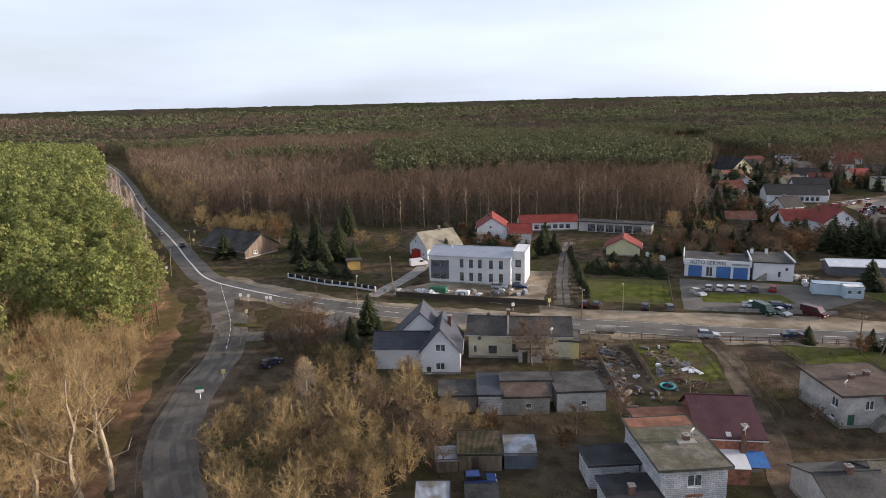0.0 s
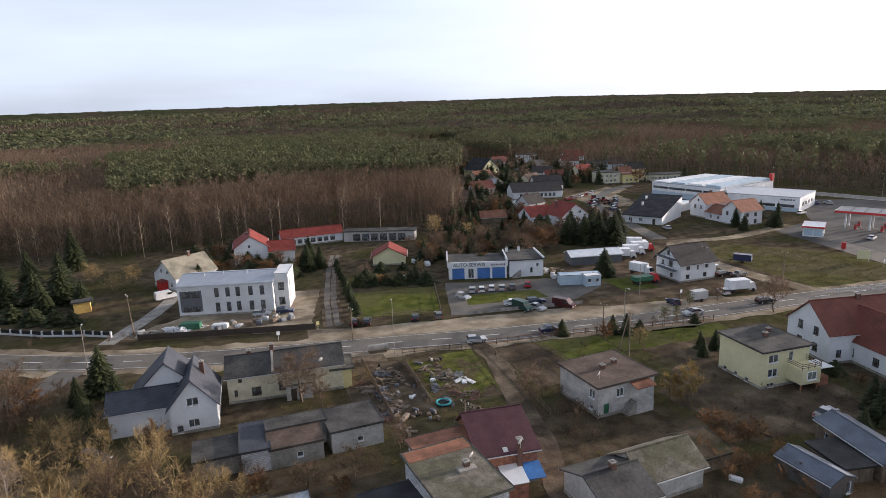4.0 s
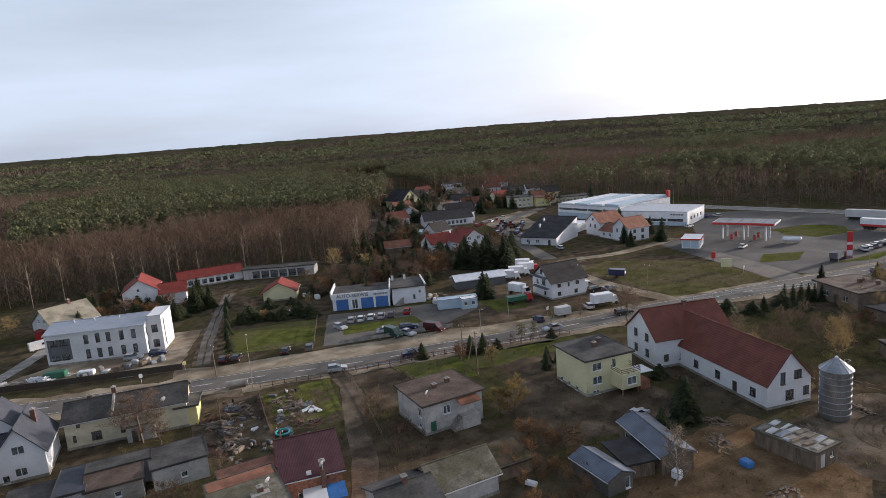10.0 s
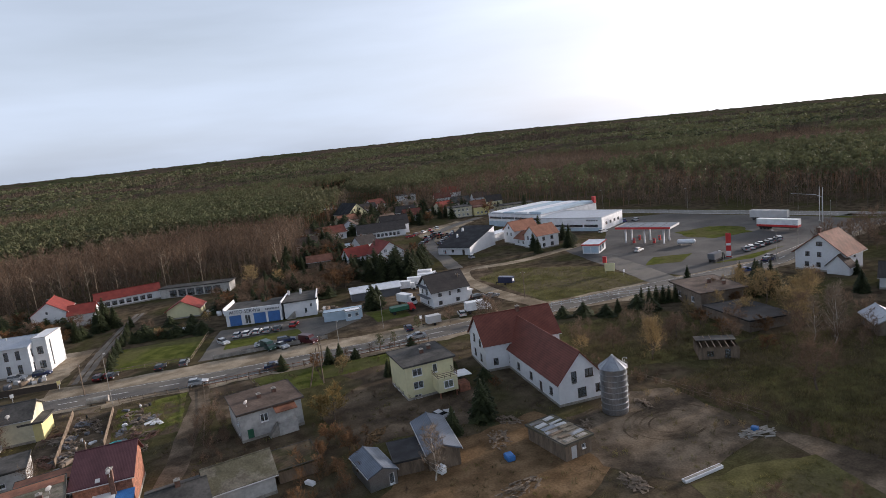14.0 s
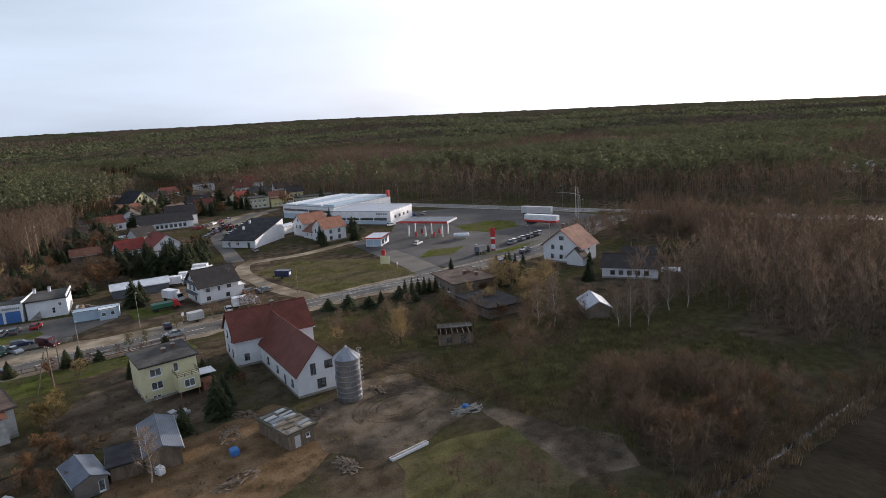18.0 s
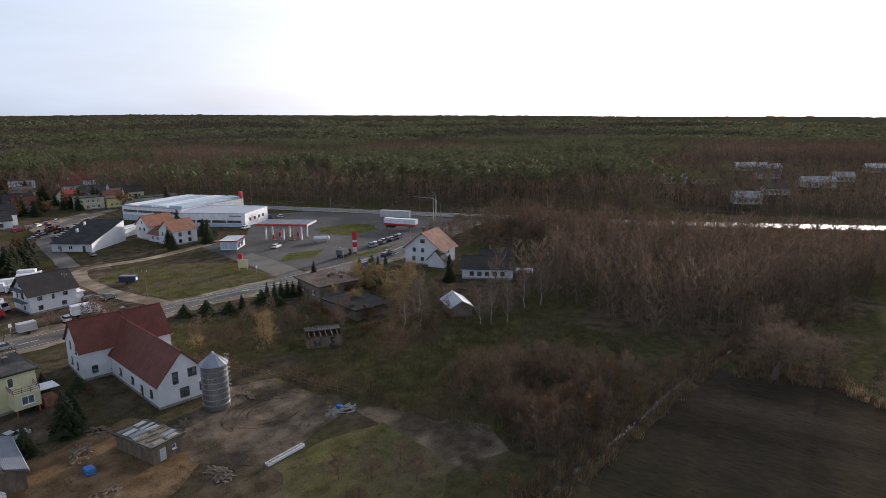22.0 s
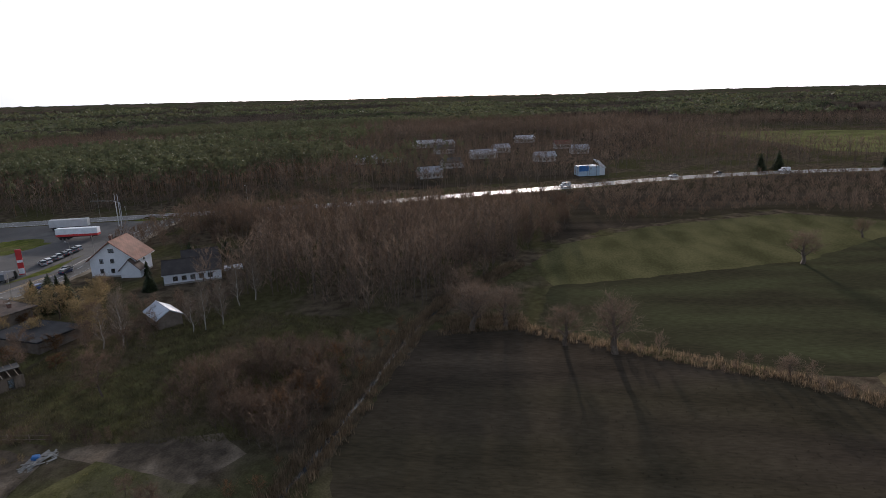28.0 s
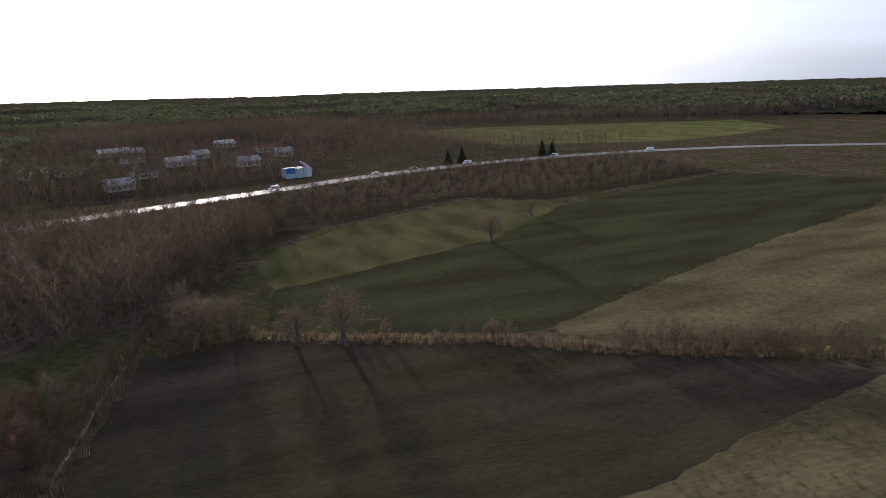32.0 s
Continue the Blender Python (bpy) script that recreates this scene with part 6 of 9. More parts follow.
truck(118.5, 118.6, -12, L=7.0)
truck(107.8, 141.5, -70, label="white box truck on the grass")
truck(114.5, 158.0, -25)
truck(119.5, 160.5, -25)
truck(103.5, 134.5, -5, "greenpaint", "redpaint", 7.0, 2.0, "green tipper truck with a red cab")
truck(124.5, 163.0, -25, "plasticwhite", "redpaint", 7.0, 3.0, "white box truck with a red cab")
truck(126.5, 168.0, -35)
truck(233.0, 213.0, 60, "yellow", "car_white", 8.0, 3.2, "yellow box truck behind the sales hall")
truck(228.0, 212.0, 65, "lightgrey", "car_grey", 8.0, 3.2, "grey box truck behind the sales hall")
trailer(265.0, 144.6, -74, 14.0, "lightgrey", "lightgrey", "long grey semi-trailer parked on the forecourt")
trailer(249.0, 128.8, -78, 14.5, "plasticwhite", "redpaint", "long white and red semi-trailer parked on the forecourt")
truck(197.8, 111.6, 10, "darkgrey", "car_black", 6.0, 2.6, "dark lorry by the grass verge")
for x_, y_, a_, l_, mm, lb in ((104.8, 117.3, -5, 3.6, "lightgrey", "grey enclosed trailer beside the road"), (139.4, 138.6, -55, 4.6, "car_navy", "dark blue site trailer on the grass plot")):
    t_ = thing("cargo_trailer", lb, "trailer", x_, y_, a_, 0.05)
    b = NB(); box(b, -l_ / 2, l_ / 2, -1.0, 1.0, 0.7, 2.5); part("box", b, mm, t_)
    b = NB(); box(b, l_ / 2, l_ / 2 + 0.03, -0.5, 0.5, 1.2, 2.0); part("hatch", b, "plasticwhite", t_)
    for sy in (-0.95, 0.95):
        part("wheel", rod(NB(), (0, sy - 0.1, 0.35), (0, sy + 0.1, 0.35), 0.35, n=12), "black", t_)
    b = NB(); box(b, -l_ / 2 - 1.2, l_ / 2, -0.1, 0.1, 0.5, 0.7); part("drawbar", b, "black", t_)
    b = NB(); box(b, -l_ / 2 - 1.1, -l_ / 2 - 1.0, -0.06, 0.06, 0, 0.5); part("leg", b, "black", t_)
gt_ = thing("gas_tank", "white horizontal gas tank on feet", "tank", 211.6, 136.4, -50)
b = rod(NB(), (-2.6, 0, 1.3), (2.6, 0, 1.3), 0.85, n=16); rod(b, (2.6, 0, 1.3), (3.0, 0, 1.3), 0.85, 0.4, 16); rod(b, (-3.0, 0, 1.3), (-2.6, 0, 1.3), 0.4, 0.85, 16); part("tank", b, "plasticwhite", gt_)
for sx in (-1.8, 1.8):
    b = NB(); box(b, sx - 0.2, sx + 0.2, -0.6, 0.6, 0, 0.6); part("foot", b, "concrete", gt_)

# ---- fences, lamps, poles ----
def fence(name, pts, step, h, postm, railm, label, panel=None, group="", base=None):
    """Posts along a line, rails or panels between them."""
    f = thing(name, label, "fence", 0, 0, 0, 0, group)
    for i in range(len(pts) - 1):
        a, c = Vector(pts[i]), Vector(pts[i + 1])
        n = max(1, round((c - a).length / step))
        ang = math.atan2(c.y - a.y, c.x - a.x)
        for k in range(n + (i == len(pts) - 2)):
            p = a.lerp(c, k / n)
            m = pose(p.x, p.y, 0, 0, 0, math.degrees(ang))
            b = NB()
            w = 0.17 if base else 0.06
            box(b, -w, w, -w, w, -0.1, h + 0.05, m)
            part("post", b, postm, f)
            if k < n:
                s = (c - a).length / n
                b = NB()
                if panel:
                    box(b, w, s - w, -0.03, 0.03, 0.1, h - 0.05, m)
                else:
                    for z in (0.3 * h, 0.85 * h):
                        box(b, 0, s, -0.03, 0.03, z - 0.05, z + 0.05, m)
                part("panel" if panel else "rail", b, railm, f)
                if base:
                    b = NB(); box(b, 0, s, -0.1, 0.1, 0, 0.45, m); part("base", b, base, f)
    return f


fence("fence", [(-46.3, 167.4), (-34.7, 159.6), (-26.0, 155.9), (-20.5, 152.4)], 2.6, 1.3, "white", "felt_black", "low fence of white posts with dark panels", True, base="white")
fence("fence", [(-14.8, 147.2), (3, 142.2), (20.5, 137.6)], 2.5, 1.5, "frame_brown", "frame_brown", "dark brown board fence along the building yard", True)
fence("fence", [(28.3, 140.6), (48.7, 135.8), (54.8, 157.2)], 2.6, 1.0, "wood", "wood", "low weathered fence round the lawn")
fence("fence", [(33.5, 116.5), (47, 113.8)], 2.2, 1.1, "wood", "wood", "weathered wooden fence along the road")
fence("fence", [(49.5, 113.6), (65.5, 111.6), (84.5, 108.0), (98, 105.5)], 2.4, 1.3, "wood", "rust", "brown rail fence along the road")
fence("fence", [(49.5, 113), (48.6, 99), (46.8, 84)], 2.4, 1.0, "wood", "wood", "thin wooden fence beside the track")
fence("fence", [(58.4, 111.5), (60.6, 92)], 2.4, 1.0, "wood", "wood", "thin garden fence between two plots")
fence("fence", [(25.4, 116), (24.6, 92)], 2.4, 1.3, "wood", "wood", "old plank fence between the yards", True)
fence("fence", [(32.6, 113), (31.6, 95)], 2.4, 1.2, "wood", "wood", "old plank fence beside the muddy strip", True)
fence("fence", [(53.5, 131.8), (75, 128.0), (80, 127)], 3.0, 1.0, "concrete", "concrete", "low concrete fence before the workshop grass", True)
fence("fence", [(134.5, 108.5), (150, 104.8), (163, 99.5), (172, 97.0)], 2.6, 1.1, "lightgrey", "lightgrey", "grey metal railing beside the road")
fence("fence", [(112, 84), (116, 66), (119.5, 52), (121, 36)], 3.0, 1.1, "wood", "wood", "dark fence along the field edge")


def lamp_post(x, y, h, rz=0):
    l = thing("street_lamp", "tall grey street lamp beside the road", "street lamp", x, y, rz, 0, "street lamps")
    part("pole", rod(NB(), (0, 0, 0), (0, 0, h), 0.075, 0.045, 8), "concrete", l)
    part("arm", rod(NB(), (0, 0, h), (0, 1.2, h + 0.25), 0.035), "concrete", l)
    b = NB(); box(b, -0.12, 0.12, 0.9, 1.5, h + 0.18, h + 0.3); part("head", b, "lightgrey", l)


for a_ in ((32.2, 117.3, 10.2, -10), (-22.3, 134.2, 8.5, 0), (78.0, 108.6, 9, 180), (173.6, 88.2, 9.6, 0), (-86.0, 199.0, 8, 90), (205.5, 97.3, 9, 0), (94.0, 124.5, 8.5, 180), (216, 98, 9, 0), (262, 118, 9, 120), (290, 150, 10, 90), (305, 90, 10, 90), (276, 196, 10, 90), (262, 240, 10, 90)):
    lamp_post(*a_)


def pole(x, y, h, lean=0.0):
    p = thing("utility_pole", "weathered wooden utility pole with a crossarm", "utility pole", x, y, 20, 0, "utility poles")
    part("pole", rod(NB(), (0, 0, 0), (lean, 0, h), 0.15, 0.1, 7), "wood", p)
    part("crossarm", rod(NB(), (lean, -0.8, h - 0.4), (lean, 0.8, h - 0.4), 0.06, n=4), "wood", p)
    for y_ in (-0.7, 0.0, 0.7):
        part("insulator", rod(NB(), (lean, y_, h - 0.35), (lean, y_, h - 0.1), 0.05), "plasticwhite", p)


for a_ in ((-15.9, 151.2, 9.4, -0.4), (74.3, 110.4, 6.0), (71.0, 97.6, 8.5), (-81.0, 172.0, 8.0, 0.5), (31, 79, 8.0), (120.5, 133, 8), (134.5, 121, 7.5), (26.5, 128, 7)):
    pole(*a_)
for x_, y_ in ((70.2, 97.4),):
    b_ = thing("brace_pole", "leaning brace of a double utility pole", "utility pole", x_ - 2.0, y_, 0)
    part("pole", rod(NB(), (0, 0, 0), (2.2, 0, 7.6), 0.14, 0.1, 7), "wood", b_)


def road_sign(x, y, rz, w, h, z, material, label):
    s = thing("road_sign", label, "sign", x, y, rz, 0, "road signs")
    part("post", rod(NB(), (0, 0.04, 0), (0, 0.04, z + h), 0.05), "lightgrey", s)
    b = NB(); box(b, -w / 2, w / 2, -0.03, 0.03, z, z + h); part("panel", b, material, s)


road_sign(-42.1, 93.4, 12, 1.3, 0.5, 1.7, "greenpaint", "green place-name sign on a post")
road_sign(-42.1, 93.3, 12, 1.3, 0.5, 1.15, "plasticwhite", "white place-name sign on a post")
for x_, y_, m_ in ((-52.8, 146.6, "plasticwhite"), (-50.6, 145.8, "plasticwhite"), (-45.6, 143.8, "plasticwhite"), (-44.6, 143.6, "plasticwhite"), (-98, 232, "yellow"), (-92, 216, "yellow"), (-47.2, 133.6, "yellow"), (-40.8, 100.5, "yellow"), (-75, 196, "lightgrey"), (12.5, 134.5, "plasticwhite"), (21.0, 137.0, "yellow"), (-84, 176, "plasticwhite"), (168, 119, "plasticwhite"), (103, 121, "plasticwhite")):
    road_sign(x_, y_, 10, 0.7, 0.8, 1.2, m_, "small road sign on a thin post")
patch("island", [(-55, 148), (-46, 145), (-44.5, 138.5), (-51, 138)], 0.12, "dirt", "earth traffic island with dug-up soil", 0.5, "traffic island")
patch("island", [(-48.5, 130.3), (-41.5, 128.2), (-41.2, 126.4), (-48.4, 128.2)], 0.12, "rough_grass", "small weedy traffic island", 0.3, "traffic island")

# ---- yard clutter ----
CR = random.Random(5)


def crate(name, x, y, sx, sy, sz, material, label, rz=None, category="clutter", group=""):
    t = thing(name, label, category, x, y, CR.uniform(0, 180) if rz is None else rz, 0.03, group)
    b = NB(); box(b, -sx / 2, sx / 2, -sy / 2, sy / 2, 0, sz)
    bmesh.ops.bevel(b, geom=b.edges[:], offset=min(sx, sy, sz) * 0.12, segments=1, affect='EDGES')
    part("body", b, material, t)
    b = NB(); box(b, -sx * 0.4, sx * 0.4, -sy * 0.4, sy * 0.4, sz - 0.01, sz + 0.05); part("top", b, material, t)
    return t


def heap(name, x, y, r, h, material, label, n=40, s=0.5, category="heap"):
    """A pile of loose broken pieces."""
    t = thing(name, label, category, x, y, 0, 0)
    b = NB()
    g, el = CR.uniform(0, 180), CR.uniform(0.45, 0.8)
    for i in range(n):
        a, d = CR.uniform(0, 6.28), r * math.sqrt(CR.random())
        z = max(0.0, h * (1 - d / r)) * CR.uniform(0.3, 1)
        m = Matrix.Rotation(radians(g), 4, "Z") @ pose(1.25 * d * math.cos(a), el * d * math.sin(a), z, CR.uniform(-18, 18), CR.uniform(-14, 14), CR.gauss(0, 32))
        q = s * CR.uniform(0.4, 1.2)
        e = q * CR.choice((1.0, 1.6, 2.6))
        box(b, -e / 2, e / 2, -q * 0.22, q * 0.22, -q * 0.06, q * 0.06, m)
    o = part("rubble", b, material, t)
    tagged(o, kind="stuff")
    return t


for i in range(9):
    heap("rubble_heap", -15.5 + 1.6 * i + CR.uniform(-1, 1), 150.8 - 0.15 * i + CR.uniform(-1.2, 1.5), 1.6, 1.2, CR.choice(["plasticwhite", "lightgrey", "concrete"]), "heap of pale building rubble and sacks", 60, 0.7)
crate("skip", -4.5, 150.6, 4.4, 2.0, 1.4, "greenpaint", "green skip covered with a tarpaulin", -15, "skip")
crate("skip", 1.5, 148.0, 3.4, 1.6, 1.0, "plasticwhite", "white covered trailer beside rubble", -15, "trailer")
for i in range(16):
    crate("material_stack", 3 + CR.uniform(-2, 14), 150 + CR.uniform(-4, 0.5) - 0.25 * i * 0.2, CR.uniform(0.8, 2), CR.uniform(0.6, 1.2), CR.uniform(0.4, 1.0), CR.choice(["lightgrey", "concrete", "wood", "darkgrey", "darkgrey"]), "stack of building material in the yard")
crate("banner", 9.2, 140.6, 3.0, 0.08, 1.3, "plasticwhite", "white banner with dark marks on the fence", -15, "banner")
for i in range(55):
    x_, y_ = CR.choice([(28.5, 111), (29, 100), (23.5, 93), (27, 89), (37, 108), (36, 104), (30, 93)])
    crate("scrap", x_ + CR.uniform(-2.4, 2.4), y_ + CR.uniform(-3.5, 3.5), CR.uniform(0.4, 1.6), CR.uniform(0.25, 0.7), CR.uniform(0.15, 0.6), CR.choice(["wood", "brick_dark", "darkgrey", "greybrown", "wood", "black", "concrete", "plasticwhite", "greybrown"]), "weathered piece of scrap in the yard", category="scrap", group="scrap in the yards")
for i in range(34):
    heap("scrap_heap", CR.choice([28.5, 36, 24, 27, 39]) + CR.uniform(-2, 2), CR.uniform(90, 111), 1.5, 0.7, CR.choice(["wood", "brick_dark", "darkgrey", "greybrown", "wood"]), "heap of boards and scrap in the yard", 46, 0.55)
for k in range(3):
    crate("board_sheet", 39.0 + 0.7 * k, 101.2 - 0.5 * k, 2.6, 0.9, 0.12, "plasticwhite", "white sheet lying on the grass", 30 + 40 * k, "sheet")
pl = thing("paddling_pool", "round turquoise paddling pool on the ground", "pool", 33.4, 94.0)
b = NB()
for i in range(20):
    a, c = 6.2832 * i / 20, 6.2832 * (i + 1) / 20
    rod(b, (1.1 * math.cos(a), 1.1 * math.sin(a), 0.4), (1.1 * math.cos(c), 1.1 * math.sin(c), 0.4), 0.16, n=6)
part("wall", b, "turq", pl)
part("bottom", rod(NB(), (0, 0, 0), (0, 0, 0.25), 1.1, n=20), "felt_black", pl)
tk = thing("water_tank", "grey cylindrical tank beside the road", "tank", 29.6, 119.6, -8)
part("tank", rod(NB(), (-2, 0, 0.9), (2, 0, 0.9), 0.7, n=14), "concrete", tk)
for x_ in (-1.4, 1.4):
    b = NB(); box(b, x_ - 0.15, x_ + 0.15, -0.6, 0.6, 0, 0.3); part("foot", b, "wood", tk)
for x_, y_, r_, h_, mm, lb in ((63.0, 62.5, 1.6, 1.2, "orange_dirt", "heap of brown earth"), (71.5, 68.5, 2.2, 1.2, "orange_dirt", "heap of sandy earth"), (86.5, 55.0, 2.6, 0.7, "wood", "heap of timber and boards"), (82.0, 42, 2.6, 0.9, "wood", "heap of old boards"), (91.0, 59.8, 1.8, 0.6, "wood", "stack of old brown logs"), (99, 50.5, 1.6, 0.5, "wood", "timber lying by the silo"), (111, 51, 1.8, 0.5, "wood", "loose planks by the silo"), (116, 34, 2.2, 0.6, "concrete", "rubble at the edge of the sand"), (89.5, 156, 3, 1.0, "wood", "firewood and pallets by the workshop"), (94, 34.5, 2.0, 0.5, "wood", "old frames in the grass")):
    heap("heap", x_, y_, r_, h_, mm, lb, 70, 0.6)
crate("blue_cover", 84.6, 49.0, 1.6, 1.2, 0.8, "bluetarp", "blue tarpaulin over a small stack", None, "tarpaulin")
crate("blue_cover", 116.4, 34.6, 1.0, 0.8, 0.6, "bluetarp", "bundle of blue tarpaulin on sand", None, "tarpaulin")
sb = thing("concrete_beam", "long pale concrete beam lying on the grass", "beam", 102.0, 30.8, -1)
b = NB(); box(b, -3.2, 3.2, -0.35, 0.35, 0, 0.4); part("beam", b, "plasticwhite", sb)
b = NB(); box(b, -3.1, 3.1, -0.2, 0.2, 0.4, 0.44); part("groove", b, "concrete", sb)
for i in range(14):
    yy_ = 44.6 + 1.15 * (i // 2)
    crate("roof_sheet", 91.4 + 2.2 * (i % 2) + CR.uniform(-0.25, 0.25), yy_ + CR.uniform(-0.3, 0.3), CR.uniform(1.6, 2.5), CR.uniform(0.5, 1.0), 0.05, CR.choice(["moss_sheet", "lightgrey", "concrete", "metal_grey", "wood"]), "loose weathered sheet on the shed roof", 3 + CR.uniform(-7, 7), "sheet", "loose roof sheets").location.z = 2.7 - 0.035 * (yy_ - 43.6) + 0.03 * (i % 3)
crate("car_wreck_cover", 1.9, 65.6, 3.6, 1.7, 0.7, "lightgrey", "grey sheeted flat trailer in the yard", 0, "trailer")
crate("white_box", 2.4, 66.2, 1.5, 0.8, 0.35, "plasticwhite", "white box on a sheeted trailer", 0, "box").location.z = 0.75
crate("crate", 75.2, 51.6, 1.2, 1.0, 1.1, "plasticwhite", "white water container on the ground", None, "container")
crate("bathtub", 58.8, 60.2, 1.6, 0.7, 0.5, "plasticwhite", "white tub beside the barn", None, "tub")
for k in range(9):
    t_ = thing("farm_machine", "red farm machine with black wheels on the sales lot", "machine", 163 + CR.uniform(-3, 9), 246 + CR.uniform(-4, 12), CR.uniform(0, 180), 0.03, "farm machines")
    mm_ = CR.choice(["redpaint", "rust", "tile_brown"])
    b = NB(); box(b, -1.4, 0.6, -0.5, 0.5, 0.7, 1.4); box(b, 0.6, 1.5, -0.3, 0.3, 0.6, 1.2); part("body", b, mm_, t_)
    b = NB(); box(b, -1.3, -0.2, -0.45, 0.45, 1.4, 2.3); part("cab", b, "carglass", t_)
    for sx, r_ in ((-0.9, 0.65), (1.0, 0.4)):
        for sy in (-0.65, 0.65):
            part("wheel", rod(NB(), (sx, sy - 0.15, r_), (sx, sy + 0.15, r_), r_, n=12), "black", t_)
for k in range(12):
    crate("pallet_stack", 88 + CR.uniform(-3, 3), 152 + CR.uniform(-5, 6), 1.2, 1.0, CR.uniform(0.4, 1.3), CR.choice(["wood", "wood", "lightgrey", "concrete"]), "stack of pallets beside the workshop")
for x_, y_ in ((49, 166), (60, 178), (58, 183)):
    crate("white_box", x_, y_, 2.2, 1.4, 1.2, "plasticwhite", "white covered thing in the garden", None, "box")


# ---- trees ----
RG = np.random.default_rng(7)


def sliver(p, d, w):
    """A thin triangle from p along d."""
    s = np.cross(d, RG.normal(size=3))
    s = s / (np.linalg.norm(s) + 1e-9) * w
    return [p - s, p + s, p + d]


def prism(p, q, r0, r1, n=5):
    d = q - p
    a = np.cross(d, (0.3, 0.2, 1.0) if abs(d[2]) < 0.9 * np.linalg.norm(d) else (1.0, 0.1, 0))
    a = a / np.linalg.norm(a)
    c = np.cross(d, a)
    c = c / np.linalg.norm(c)
    vs = [p + r0 * (math.cos(6.2832 * i / n) * a + math.sin(6.2832 * i / n) * c) for i in range(n)] + [q + r1 * (math.cos(6.2832 * i / n) * a + math.sin(6.2832 * i / n) * c) for i in range(n)]
    out = []
    for i in range(n):
        j = (i + 1) % n
        out += [vs[i], vs[j], vs[n + j], vs[i], vs[n + j], vs[n + i]]
    return out


def bare(h=12.0, limbs=9, subs=6, twigs=7, spread=0.35, tw=0.035, twlen=1.5, trunk_r=0.22, low=0.25, up=0.75):
    """A leafless tree of unit pose: wood triangles and twig triangles."""
    wood, twig = [], []
    pts = [np.array((0.0, 0, 0))]
    for k in range(1, 6):
        pts.append(np.array((RG.normal() * 0.02 * h, RG.normal() * 0.02 * h, h * 0.8 * k / 5)))
    for k in range(5):
        wood += prism(pts[k], pts[k + 1], trunk_r * (1 - k / 6), trunk_r * (1 - (k + 1) / 6))
    for i in range(limbs):
        f = low + (1 - low) * (i + RG.random()) / limbs
        z = f * 0.8 * h
        k = min(4, int(z / (0.16 * h)))
        p = pts[k] + (pts[k + 1] - pts[k]) * ((z - 0.16 * h * k) / (0.16 * h))
        a = 2.4 * i + RG.normal() * 0.4
        L = h * spread * (1.15 - 0.6 * f) * (0.8 + 0.4 * RG.random())
        d = np.array((math.cos(a), math.sin(a), up * (0.8 + 0.5 * RG.random())))
        d = d / np.linalg.norm(d) * L
        q = p + d * 0.55
        e = p + d + np.array((0, 0, 0.12 * L))
        wood += prism(p, q, trunk_r * 0.4 * (1.1 - f), trunk_r * 0.22 * (1.1 - f), 3) + prism(q, e, trunk_r * 0.22 * (1.1 - f), 0.02, 3)
        for s in range(subs):
            g = 0.25 + 0.75 * (s + RG.random()) / subs
            o = p + d * g
            v = d / L * 0.6 + RG.normal(size=3) * 0.55 + np.array((0, 0, 0.35))
            v = v / np.linalg.norm(v) * L * 0.45 * (0.6 + 0.6 * RG.random())
            twig += sliver(o, v, tw * 1.5)
            for t in range(twigs):
                oo = o + v * (0.2 + 0.8 * RG.random())
                vv = v / np.linalg.norm(v) * 0.6 + RG.normal(size=3) * 0.6 + np.array((0, 0, 0.3))
                twig += sliver(oo, vv / np.linalg.norm(vv) * twlen * (0.5 + RG.random()), tw)
    return np.array(wood), np.array(twig)


def pine(h=17.0, clumps=14, per=16, size=0.75, crown=0.5, rad=2.3):
    wood = prism(np.array((0, 0, 0.0)), np.array((RG.normal() * 0.3, RG.normal() * 0.3, h * 0.93)), 0.2, 0.06)
    leaf = []
    for c in range(clumps):
        f = (c + RG.random()) / clumps
        z = h * (1 - crown) + f * crown * h
        r = rad * math.sin(math.pi * (0.18 + 0.8 * f)) ** 0.7 * (0.35 + 0.65 * RG.random())
        a = 2.4 * c + RG.normal() * 0.3
        o = np.array((r * math.cos(a), r * math.sin(a), z))
        wood += prism(np.array((0, 0, z - 0.5)), o, 0.05, 0.02, 3)
        for k in range(per):
            u = RG.normal(size=3)
            u = u / np.linalg.norm(u)
            q = o + u * np.array((1.15, 1.15, 0.6)) * (0.55 + 0.45 * RG.random())
            t1 = np.cross(u, RG.normal(size=3))
            t1 = t1 / np.linalg.norm(t1) * size * (0.6 + 0.6 * RG.random())
            t2 = np.cross(u, t1) * 0.55 + u * 0.3 * size
            leaf += [q - t1 * 0.6, q + t1 * 0.6, q + t2]
    return np.array(wood), np.array(leaf)


